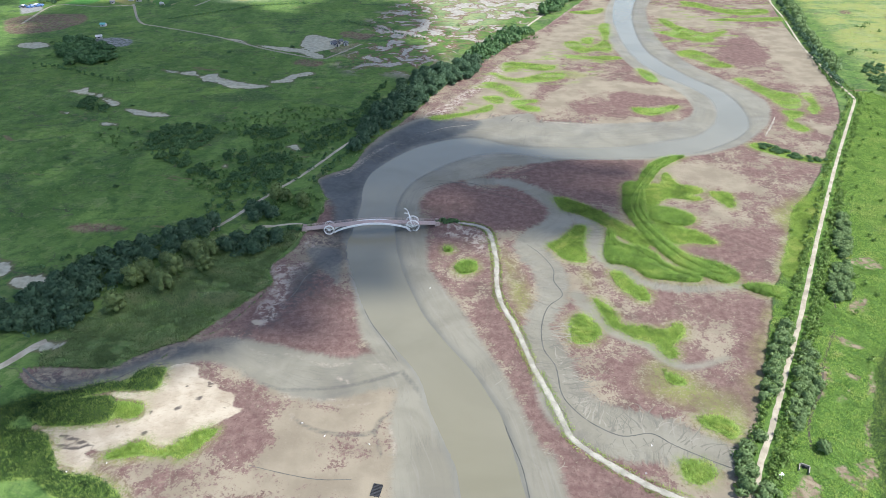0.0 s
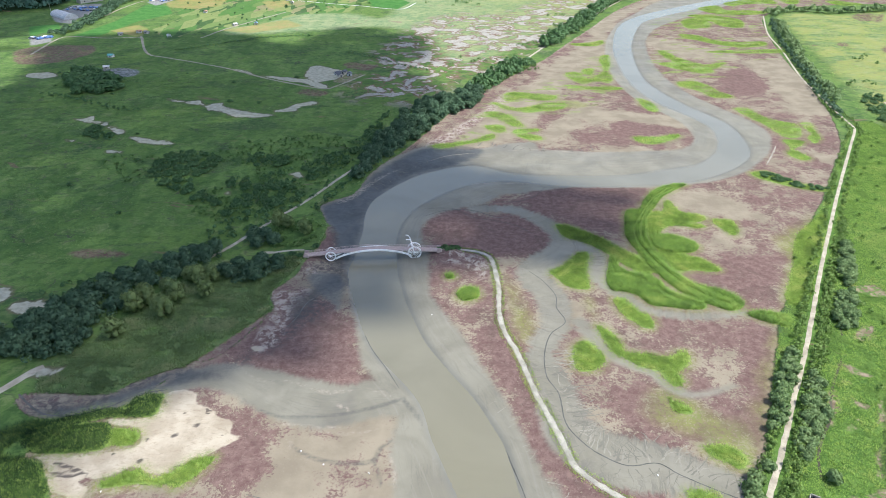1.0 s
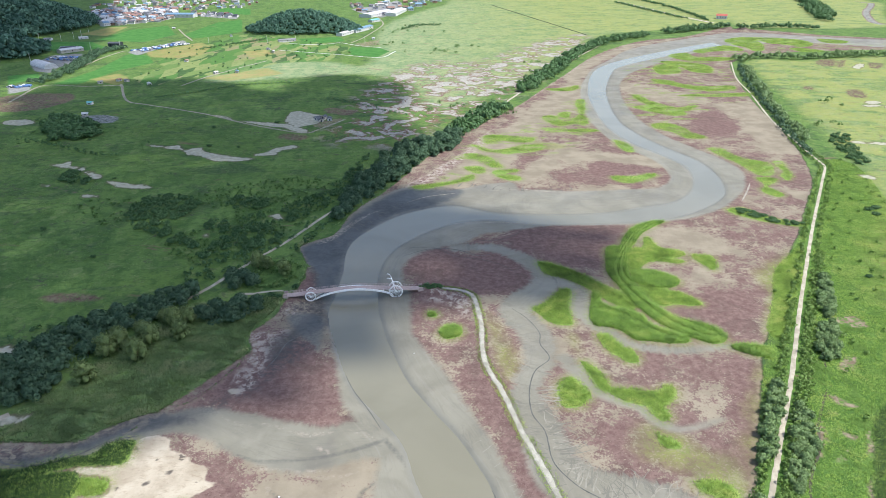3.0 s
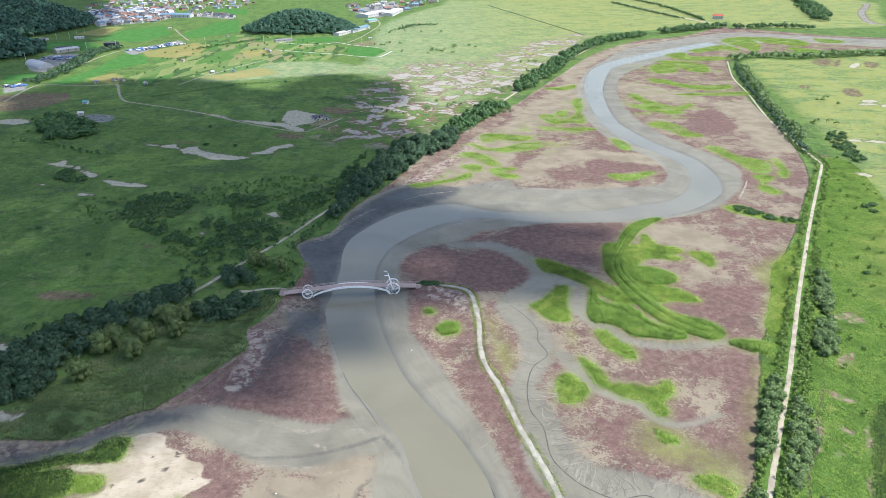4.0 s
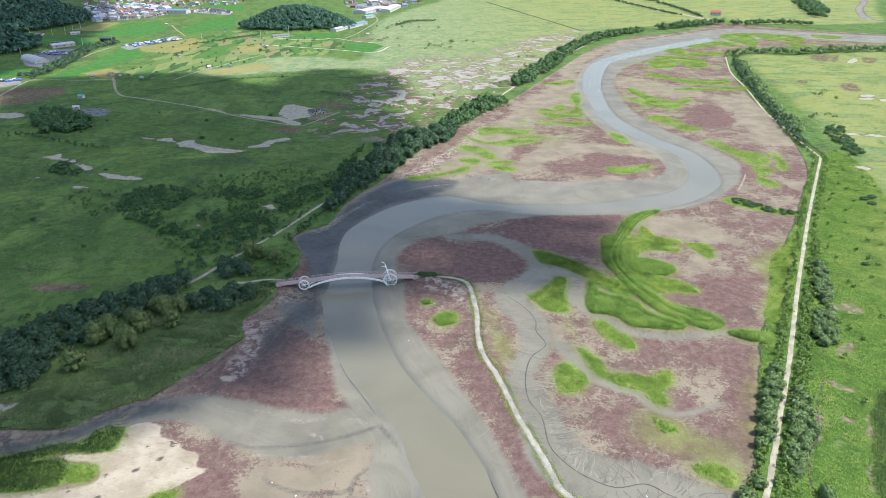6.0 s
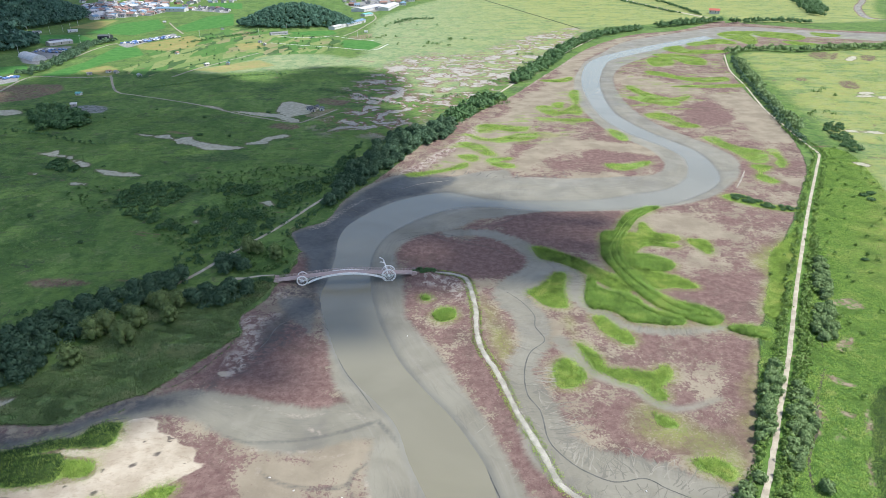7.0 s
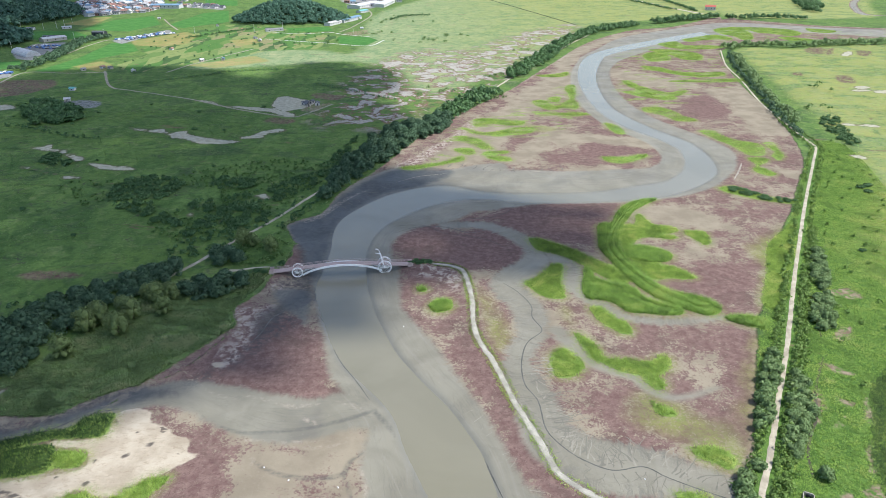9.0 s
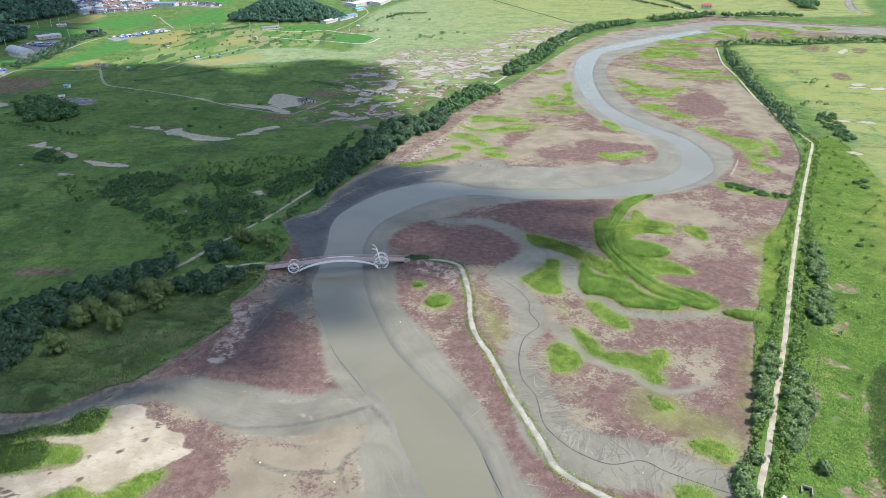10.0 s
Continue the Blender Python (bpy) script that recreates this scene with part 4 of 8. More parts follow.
reed("patch", [(101.1, 272.6), (107.3, 268.1), (113.5, 262.5), (119.9, 258.3), (124.8, 249.3), (119.6, 247.4), (112.7, 249.2), (107.3, 247.9), (104.1, 250.6), (102.6, 260.1)])
reed("patch", [(138.7, 298.2), (143.3, 300), (149.5, 297), (147.5, 287.4), (143.9, 282.2), (142.1, 286.3)])
reed("patch", [(57.2, 294.4), (62.7, 292.8), (70.5, 285.8), (77.4, 279.1), (84.4, 268.4), (90.9, 260), (94.5, 251), (93.5, 245.3), (89.7, 245.4), (84.7, 249.8), (80.3, 257.6), (74.8, 267.6), (67, 275.8), (59.6, 280.4), (57.5, 287.7)])
reed("patch", [(47.4, 247.1), (53.2, 251.6), (61.6, 262.3), (64.8, 265.1), (67.5, 262.6), (64.1, 249.1), (62.3, 234.6), (58.3, 232.9), (52.8, 235.9), (50.2, 241.9)])
reed("dike", [(77.6, 260.5), (80.7, 259.3), (79.3, 251.6), (82.7, 247.3), (91.3, 243.8), (94.8, 237.6), (95.7, 232.8), (101.2, 227.8), (106.9, 224), (107.5, 218.6), (102.2, 217.5), (93.5, 219.2), (85.9, 220.8), (83.6, 224.9), (81.2, 228.7), (75.9, 231.2), (71.5, 232.8), (71.8, 241.1), (74.8, 251.3)])
reed("patch", [(70.8, 224.5), (74.6, 226.2), (77, 222), (79.7, 215.5), (82.6, 213.7), (82.7, 206.4), (78.9, 205.3), (75.7, 209.4), (71.8, 215.8)])
reed("patch", [(60, 206.1), (63.2, 204), (66.1, 198.2), (66.9, 193.5), (67.5, 190.3), (75, 188.9), (80.5, 187), (84.3, 187.2), (88.2, 190.1), (90.5, 188.3), (88.4, 183.3), (83.7, 178.6), (83.6, 173.9), (80.9, 170.7), (78.7, 172.6), (77.8, 175.7), (76.7, 179.5), (70.9, 182), (66, 186.2), (62.8, 189.8), (61.3, 196.2)])
reed("patch", [(47.9, 190), (50.6, 195.2), (53.9, 196.2), (57.1, 191.7), (58.9, 186.2), (55.7, 181.3), (51.3, 179.3), (47.6, 180.7)])
reed("patch", [(75.5, 165.3), (77.6, 163.8), (81.1, 160.9), (81.6, 158.2), (78.2, 157.8), (75.4, 160.3)])
reed("patch", [(80.2, 142), (83.5, 144.2), (88.3, 143.3), (91.2, 140.4), (90.7, 137.1), (87.6, 134.4), (85.6, 137.3), (82.2, 139)])
reed("dike", [(122.9, 214.6), (127.2, 216.5), (133.6, 215.4), (139.2, 211.8), (134.8, 205), (131.7, 206.8), (128, 209.3), (124.9, 211.5)])
reed("dark", [(-110.9, 158.5), (-106.9, 161.2), (-104.7, 165.4), (-97.4, 166.8), (-96, 164), (-95.7, 158.5), (-97.1, 155.9), (-103.5, 155.3), (-108.8, 155.3)])
reed("dark", [(-134, 145.8), (-133.3, 149.5), (-127.2, 152), (-118.3, 152.8), (-110, 153), (-106.6, 149.5), (-105.7, 145.3), (-106.1, 142.2), (-112.5, 140.6), (-121, 139.9), (-128.7, 141.1)])
reed("patch", [(-106.9, 149.2), (-105.3, 150.7), (-99.3, 149.5), (-97.1, 147.7), (-96.9, 144.6), (-100.3, 143.1), (-104.2, 143.9), (-106.5, 146.3)])
reed("patch", [(-101.6, 128.3), (-97.8, 131), (-93.7, 133.6), (-91.1, 133.6), (-87.6, 131), (-84.2, 131), (-80, 133.8), (-76.1, 137.6), (-70.5, 139.1), (-70.6, 136.6), (-72.9, 133.1), (-75.3, 129.9), (-77.8, 127.4), (-81.5, 128.2), (-86.7, 128.7), (-91.7, 128.7), (-97.8, 127.2)])
reed("dark", [(-117.2, 119.9), (-114.4, 123.8), (-106.9, 121.8), (-99.9, 120.8), (-92.1, 116), (-89, 110.6), (-101.4, 110.6)])
zone("sparse", [(69.2, 167), (76.5, 169.1), (83.8, 163), (90.4, 156.5), (98.1, 153.5), (97.2, 144.9), (88.6, 136.5), (83, 143.1), (76.9, 149.3), (69.6, 153.9), (66.7, 158.8)])
zone("sparse", [(141.1, 217.3), (128.6, 201.4), (118.2, 183.7), (109.2, 168.3), (100.6, 153.4), (96.1, 142.5), (101, 144.7), (113.5, 168.1), (123.9, 186.9), (132.9, 201.2)])
zone("sparse", [(165.1, 280.1), (172.6, 286.4), (189.8, 299.7), (198.2, 307), (180.5, 279.5), (164.3, 261.7), (160.3, 261.8)])
zone("sand", [(-96.9, 165.4), (-95.6, 167.4), (-90.3, 169.1), (-85.2, 166.8), (-83.3, 162.6), (-79.1, 159.8), (-74.5, 155.8), (-70.4, 154.5), (-67.8, 151.9), (-68.4, 148.7), (-61.4, 146.7), (-65.2, 146), (-68.1, 143.3), (-71, 141), (-75.4, 138.2), (-78.3, 136.4), (-81.8, 133.8), (-84.8, 132.7), (-89.5, 133.8), (-93.3, 134.7), (-96.1, 133.2), (-99.6, 131.4), (-103.2, 129.9), (-105.4, 131), (-107.3, 129.5), (-103.5, 126.8), (-103.8, 122.2), (-107.1, 122.2), (-108.8, 124.2), (-113.6, 125.4), (-115.4, 128.3), (-118.2, 131), (-117.6, 133.2), (-121, 136.5), (-124.5, 138.1), (-121.7, 139.4), (-113.7, 139.4), (-106.9, 139.9), (-101.4, 141.5), (-96.6, 142.9), (-95.9, 146.5), (-98.1, 150.2), (-102.9, 151.5), (-107.7, 152), (-110.4, 153.8), (-107.2, 155.1), (-98.8, 155.3), (-95.7, 157.2), (-96.3, 161.2)])
zone("sand", [(-135.4, 118), (-127, 120.1), (-122.1, 119.9), (-116.7, 118.9), (-111.7, 117), (-102.3, 112.4), (-120.5, 108.9)])
zone("crust", [(-3.7, 258.2), (1.4, 260.2), (9.2, 261), (15.7, 261.9), (19.4, 259), (20.2, 251.9), (19, 244.7), (16.5, 241.3), (13.6, 245.9), (10.1, 250.2), (7.7, 254), (1.4, 254.8)])
zone("pit", [(-82.6, 152), (-80.4, 150.9), (-79.5, 151.9), (-79.3, 153.2), (-80.6, 152.7)])
zone("pit", [(-87.3, 147), (-85.9, 146.5), (-84.1, 148.2), (-85.6, 148.7)])
zone("pit", [(-94.4, 145), (-93.3, 145), (-93.2, 146.5), (-94.6, 146.5)])
zone("pit", [(-102.3, 139.2), (-100.7, 139), (-100.7, 140.3), (-102.3, 140.3)])
zone("pit", [(-93.5, 136.5), (-91.7, 136.2), (-91.7, 138), (-93.3, 137.8)])
zone("pit", [(-86.3, 157.2), (-85.3, 157.2), (-85.9, 158.2), (-86.7, 158)])
zone("pit", [(-95.7, 162.3), (-93.5, 161.5), (-94.7, 163.7), (-96.4, 164)])
zone("pit", [(-117.8, 136.9), (-111.8, 135.4), (-106.2, 132.7), (-104.6, 131), (-108.5, 132.1), (-113.8, 134.3), (-118.2, 136)])
zone("pit", [(-117.9, 132.1), (-113, 130.8), (-108.8, 131), (-112, 132.3), (-116.6, 133)])
line("side", [(53.3, 208.3, 7), (56.8, 199.7, 7), (61.3, 187.8, 6), (69, 182.4, 6), (75.7, 178.3, 6), (78.2, 171.1, 5), (83.4, 167, 3.5), (91.2, 167.6, 2.5), (101.6, 171.6, 1)])
line("pale", [(-56.7, 173.9, 0.6), (-48.7, 171, 1.2), (-40.8, 167.9, 1.6), (-36.4, 168.2, 1.5), (-32.2, 168.9, 0.4)])
line("pale", [(-36.3, 161.9, 0.5), (-34, 160.5, 1.6), (-32, 158.6, 0.6)])
line("pale", [(-26.9, 170.1, 0.4), (-22.2, 167.7, 1.5), (-17.7, 165.2, 0.5)])
line("pale", [(-41.1, 149.4, 0.4), (-34.3, 148.4, 0.9), (-27.6, 148.6, 1.2), (-22.4, 150.3, 0.3)])
line("pale", [(-17, 140.9, 0.4), (-16, 137.1, 1), (-15.2, 132.8, 1.1), (-14.6, 128, 0.9)])
line("pale", [(-75.9, 182.6, 0.3), (-68.3, 175.6, 0.8), (-60.2, 172.9, 0.3)])
line("pale", [(-65.7, 158.5, 0.3), (-58.8, 153.2, 0.5), (-49.3, 152.4, 0.8), (-34.3, 151.1, 0.6), (-23.7, 150.6, 0.3)])
line("dark", [(-63, 159.6, 0.5), (-54.3, 156, 1.2), (-45.8, 156.1, 1), (-35.6, 157, 1), (-25.4, 159.9, 1.3), (-18.6, 162.8, 1.4), (-13.7, 165.4, 0.8)])
line("dark", [(-13.6, 163.7, 1.6), (-9.4, 157.2, 1.6), (-7.6, 152.8, 0.5)])
line("dark", [(-18.3, 203.5, 0.3), (-10.6, 192.4, 0.9), (-6, 187.1, 0.9), (-0.5, 182.7, 0.3)])
line("dark", [(-11.4, 313, 0.3), (-2.5, 314, 0.8), (6.5, 311, 0.9), (15, 302, 0.8), (26.4, 298.4, 0.7), (37.3, 291.8, 0.7), (45.7, 280.4, 0.3)])
line("dark", [(57.6, 342, 0.3), (51.1, 330, 0.8), (40.7, 322, 0.9), (29.8, 321, 0.8), (18.8, 317, 0.3)])
line("pale", [(-16.5, 328, 0.3), (-5.7, 338, 1.4), (7.3, 346, 1.8), (27.1, 348, 1.8), (46.7, 347, 1.8), (57.7, 343, 0.4)])
line("pale", [(-11.1, 298.5, 0.3), (-3.9, 305, 1.3), (3.4, 306, 0.4)])
line("pale", [(53.4, 335, 0.3), (44.5, 328, 1.2), (34.6, 323, 0.3)])
line("pale", [(14.5, 263.1, 0.2), (19.6, 261.2, 0.4), (21.8, 256.1, 0.2)])
zone("pan", [(-235.8, 524), (-223.2, 518), (-210, 512), (-200.8, 515), (-191.4, 503), (-182.4, 509), (-171.2, 494), (-153.2, 484), (-143.8, 481), (-129.1, 476), (-139, 470), (-151.5, 470), (-162.9, 474), (-174.2, 483), (-184.4, 488), (-193.8, 500), (-207.5, 505), (-223.5, 513)])
zone("pan", [(-137.6, 490), (-127.1, 491), (-119.2, 505), (-107, 512), (-103.5, 505), (-115.3, 497), (-115.2, 486), (-127.4, 483)])
zone("pan", [(-280.4, 468), (-272.6, 466), (-270, 475), (-262.2, 463), (-252.8, 459), (-241.5, 447), (-229.2, 439), (-227, 433), (-235.3, 434), (-244.8, 446), (-258.8, 455), (-269, 459)])
zone("pan", [(-202.9, 617), (-192.3, 616), (-177.2, 599), (-157.4, 592), (-135.4, 584), (-123.4, 580), (-105.4, 562), (-103.1, 548), (-126.5, 565), (-149.2, 579), (-172.9, 592)])
zone("pan", [(-129.5, 593), (-132.3, 621), (-126.4, 633), (-114.2, 626), (-89.9, 605), (-97.8, 587), (-103.8, 577), (-118.2, 573)])
zone("ash", [(-335, 612), (-327, 619), (-313, 623), (-294.1, 615), (-288.1, 599), (-290.9, 590), (-309, 591), (-322, 594)])
reed("patch", [(227, 492), (237.7, 494), (240.1, 475), (246, 464), (256.6, 455), (253.7, 441), (245.7, 427), (236.3, 426), (234.7, 439), (233.4, 456), (229.3, 471)])
reed("patch", [(261.6, 456), (268.7, 457), (264.6, 443), (259.5, 424), (250.9, 415), (250.8, 424), (257.9, 435)])
reed("patch", [(231.8, 421), (240.4, 422), (245.5, 418), (238, 410), (230.6, 403), (234, 394), (233.7, 386), (227.1, 384), (222.8, 395), (230.5, 406)])
reed("patch", [(205.9, 570), (222, 576), (231.1, 558), (232.4, 542), (239.2, 528), (232.2, 522), (221, 525), (216, 544), (207.1, 555)])
reed("patch", [(224.3, 693), (233.2, 696), (236.8, 669), (246.7, 646), (257.2, 635), (269.7, 645), (277.2, 645), (260.7, 622), (249.6, 622), (234.7, 628), (226.4, 655)])
reed("patch", [(211.2, 642), (226.6, 647), (239.3, 633), (252.4, 622), (252.3, 607), (239.7, 603), (226.8, 613), (215.1, 629)])
reed("patch", [(278.1, 789), (296.1, 777), (307, 751), (330, 743), (358, 745), (352, 725), (326, 715), (304, 726), (287, 751), (275.4, 766)])
reed("patch", [(297.1, 700), (326, 702), (359, 704), (364, 688), (332, 687), (308, 687), (275.1, 692)])
reed("patch", [(306, 870), (326, 894), (340, 879), (332, 838), (313, 825), (298.8, 826)])
reed("patch", [(330, 919), (354, 918), (384, 892), (382, 858), (365, 828), (347, 837), (344, 869), (334, 894)])
reed("patch", [(366, 985), (398, 1002), (399, 961), (434, 954), (454, 942), (420, 921), (384, 923), (364, 945)])
reed("patch", [(423, 1033), (469, 1079), (499, 1071), (497, 1018), (471, 1019), (439, 1007), (417, 995)])
reed("patch", [(518, 1138), (555, 1177), (573, 1160), (563, 1098), (534, 1029), (512, 1011), (515, 1057), (509, 1085)])
reed("patch", [(561, 1177), (611, 1175), (654, 1141), (641, 1081), (607, 1054), (594, 1082), (577, 1098), (578, 1128)])
reed("patch", [(581, 1041), (600, 1041), (621, 1014), (601, 995), (579, 1002)])
reed("patch", [(693, 1156), (724, 1123), (696, 1094), (676, 1109)])
reed("patch", [(157.6, 521), (163.6, 517), (167.7, 500), (163.7, 486), (158, 490), (156.4, 503)])
reed("patch", [(132, 428), (147.8, 427), (161.9, 433), (164.1, 428), (153.3, 419), (139.8, 413), (131.5, 419)])
reed("patch", [(110.8, 600), (123.8, 607), (129.9, 584), (144.3, 601), (150.2, 611), (153.4, 594), (146, 570), (135.8, 574), (119.1, 569)])
reed("patch", [(105.4, 563), (126.7, 556), (147.1, 557), (152.5, 549), (136.8, 545), (122.6, 548), (108.2, 550)])
reed("patch", [(158, 669), (168.8, 677), (160.4, 636), (152.9, 611), (151.4, 626)])
reed("patch", [(131.6, 619), (141.4, 621), (135.3, 597), (128.7, 604)])
reed("patch", [(50, 535), (60.2, 540), (71.8, 536), (81.1, 534), (92.5, 529), (88.4, 518), (76.2, 515), (65.3, 521), (55, 513), (48.6, 518)])
reed("patch", [(37.8, 511), (44.9, 503), (55.4, 494), (64.7, 497), (82.1, 508), (95.9, 508), (97.9, 501), (86.1, 489), (67.7, 485), (54.7, 487), (44.2, 494)])
reed("patch", [(30.2, 483), (39, 485), (49.1, 475), (55.7, 457), (56.8, 448), (48.9, 451), (39.8, 466), (31.7, 472)])
reed("patch", [(49.2, 442), (58.4, 444), (66.7, 445), (65, 438), (57.4, 436), (66.3, 428), (65.4, 421), (55.9, 423), (49.7, 431)])
reed("patch", [(-9.3, 410), (-0.6, 414), (10.9, 417), (22.8, 424), (31.3, 434), (35, 431), (32.4, 423), (24.4, 418), (12.7, 412), (-2.5, 405)])
reed("patch", [(28.2, 449), (36.7, 453), (43.3, 449), (41.5, 438), (35.5, 438)])
reed("patch", [(137.7, 732), (165.4, 742), (177.4, 752), (175.5, 734), (158, 721)])
zone("crust", [(-74.1, 232.6), (-69.8, 231.1), (-64.3, 229.1), (-64.7, 223.4), (-67.1, 219.3), (-64.2, 216.3), (-67.4, 213.3), (-69.7, 207.5), (-67.1, 205.5), (-68.9, 201.9), (-70, 196.6), (-72.8, 197.7), (-71.3, 205.7), (-71, 215.4), (-72.6, 223.8)])
zone("sand", [(-72.9, 192.2), (-70.1, 193.1), (-68.5, 190.7), (-71.2, 189.8)])
zone("crust", [(-64.3, 297.2), (-59.7, 298.4), (-56.6, 292.9), (-61.2, 290.4)])
zone("rusty", [(550, 912), (586, 932), (560, 881), (539, 872)])
zone("rusty", [(584, 911), (598, 921), (558, 862), (556, 871)])
zone("rusty", [(473, 714), (491, 716), (472, 675), (460, 682)])
zone("rusty", [(619, 899), (632, 888), (603, 851), (596, 860)])
zone("rusty", [(437, 735), (448, 739), (440, 721), (431, 722)])
zone("rusty", [(-460, 703), (-425, 726), (-385, 719), (-373, 683), (-387, 646), (-424, 642)])
zone("rusty", [(-178.3, 264.2), (-169.8, 267.1), (-156.2, 264.9), (-149.8, 261.9), (-158.6, 259.6), (-170.9, 259.6)])
zone("rusty", [(-123, 547), (-103.1, 542), (-102.9, 528), (-124.7, 532)])
zone("rusty", [(-97.9, 645), (-68.9, 634), (-72.4, 614), (-95.1, 625)])
zone("pan", [(597, 890), (603, 884), (578, 852), (571, 861)])
zone("pan", [(459, 658), (475, 657), (465, 644), (453, 647)])
zone("pan", [(466, 638), (481, 635), (472, 622), (460, 625)])
zone("pan", [(358, 510), (382, 502), (378, 497), (354, 503)])
zone("pan", [(-390, 603), (-370, 602), (-358, 593), (-365, 584), (-381, 587)])
zone("crust", [(-70.8, 188.1), (-69.6, 194.8), (-69.2, 205.6), (-68.4, 215.3), (-67.4, 225.7), (-63.1, 232.2), (-58.9, 234.3), (-61.7, 225.5), (-62.4, 213.1), (-63.1, 201.7), (-65.1, 192.9)])
line("pale", [(-58.7, 321, 3), (-53.4, 326, 4), (-47.1, 339, 4), (-41.9, 351, 3), (-36.1, 360, 2), (-28.3, 369, 1)])
line("dark", [(-44.7, 254.5, 0.6), (-49.9, 247.5, 1.6), (-52.6, 238.8, 1.8), (-55.7, 231.9, 1.6), (-57.2, 225.3, 1.4), (-58.9, 220.2, 0.5)])
line("dark", [(-50.5, 270.3, 0.5), (-50.1, 282.3, 1.5), (-47.7, 293.9, 1.5), (-43.4, 305, 0.5)])
line("pale", [(-13.8, 410, 1), (1.5, 437, 1.6), (14.1, 458, 1.8), (28.1, 485, 2), (47.5, 533, 2.2), (68.6, 573, 1)])
line("pale", [(102.8, 689, 1), (131.9, 736, 3), (167.8, 822, 3), (202.6, 883, 1)])
zone("crust", [(-73.6, 229.9), (-69.5, 232), (-64.9, 229.5), (-63.8, 222.5), (-67.7, 222.2), (-71.6, 224.5)])
zone("crust", [(-70.6, 220.2), (-65.2, 220.8), (-62.1, 216.5), (-66.2, 215.5), (-67.3, 212.7), (-64.7, 210.6), (-68.1, 205.8), (-68.1, 201.3), (-70.6, 199.3), (-72.1, 195.8), (-73.2, 201.6), (-70.5, 207), (-69.4, 212.8)])
zone("crust", [(-63.1, 248.6), (-56.6, 247.3), (-53.4, 244.1), (-59.6, 243.9)])
zone("crust", [(-63.2, 226.8), (-59.8, 232.5), (-57.6, 235.6), (-57.7, 231.5), (-61, 227.1)])
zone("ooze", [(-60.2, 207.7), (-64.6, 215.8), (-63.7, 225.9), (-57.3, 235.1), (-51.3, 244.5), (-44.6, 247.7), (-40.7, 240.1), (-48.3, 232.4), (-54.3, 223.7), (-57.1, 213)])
zone("tan", [(9.1, 421), (53, 516), (129.9, 688), (182.1, 789), (169.1, 686), (116.9, 584), (70.6, 474), (44.4, 426)])
zone("soil", [(112.3, 123.5), (116.3, 124.7), (117.9, 121.1), (118, 115.4), (115, 119.2)])
zone("soil", [(121.4, 125.1), (126.4, 126.5), (126, 121.5), (122.4, 119.6)])
zone("soil", [(101.1, 120.6), (105, 121.1), (105.7, 117.3), (105.1, 114), (101.3, 115.8)])
reed("dark", [(155.8, 172.2), (145.7, 158.1), (137.1, 145.4), (131.6, 137.3), (124.5, 119.6), (121.8, 112.1), (133, 112.1), (175.3, 178.3)])
FLOATS = [(-44.4, 141.1), (-36.6, 135.9), (62.8, 132.2), (-22.6, 132.7), (0.2, 271.8), (-5.5, 214), (-99, 125.8), (-109.2, 122.6), (58.2, 121.6)]
WHITE_BOX, CULVERT = [(95.9, 120), (104.3, 123.1)]
zone("pasture", [(640, 1345), (700, 1320), (800, 1300), (930, 1330), (1000, 1420), (1100, 1600), (1300, 1900), (1500, 2300), (1300, 2600), (900, 2500), (760, 1800)])
zone("dense", [(-69.3, 149.4), (-58.6, 152.5), (-50.1, 148.6), (-48.9, 139.6), (-49.6, 129.4), (-63.2, 130)])
zone("dense", [(-40.1, 148.2), (-33.3, 147.6), (-30.2, 145), (-37.9, 145.3)])
zone("dense", [(-38.6, 135.8), (-30.7, 135.2), (-28.3, 128.5), (-42, 129.1)])
line("dark", [(-48.7, 144.4, 0.3), (-44.3, 140.7, 1), (-38.2, 137.8, 1.2), (-29.3, 136.4, 1.2), (-21.9, 137.4, 1.2), (-20.1, 142.3, 1), (-16.5, 145.8, 0.3)])
line("pale", [(-49.5, 145.8, 0.6), (-47.8, 143.5, 1.6), (-48.4, 141.7, 0.6)])
line("dark", [(-21.5, 136.7, 0.4), (-19.9, 133.1, 0.8), (-18.8, 128.2, 0.8)])
GULLY_CREEK = [(39.3, 190.4), (37.3, 174.3), (38.7, 164), (39.1, 153.4), (42, 144.8), (46.9, 140.4), (53, 135.8), (60.5, 136.1), (67, 136.1), (72, 131.8), (78.4, 128.1), (85.9, 123.8)]
GULLY_BANK = [(-2.4, 192.1), (7.1, 175.5), (15.4, 159.6), (21.9, 145.6), (26.9, 134.3), (30.3, 126.1)]
GULLY_BEND = [(97.7, 398), (78.7, 397), (60.3, 398), (42.2, 403), (23.8, 408), (4.9, 400)]
GULLY_OUTER = [(-45, 320), (-37.6, 339), (-25.9, 358), (-12.9, 375), (4.7, 389)]
zone("crust", [(-13.8, 410), (-2.5, 429), (9.8, 453), (28.1, 485), (36.1, 506), (49.2, 537), (56.5, 542), (45.5, 504), (27.9, 467), (10.1, 432), (-7, 404)])
zone("crust", [(99.7, 689), (132.7, 760), (162.2, 830), (207.9, 908), (205.1, 874), (151.9, 767), (119.3, 697)])
TREES_X = [(-198.5, 193.8), (-182.7, 199.8), (-176, 203.4), (-164.5, 207.2), (-158.8, 217.4), (-148.7, 206.4), (-145.2, 190.6), (-152.3, 184.6), (-162.3, 180.2), (-171.6, 175.2), (-185.1, 168.4)]
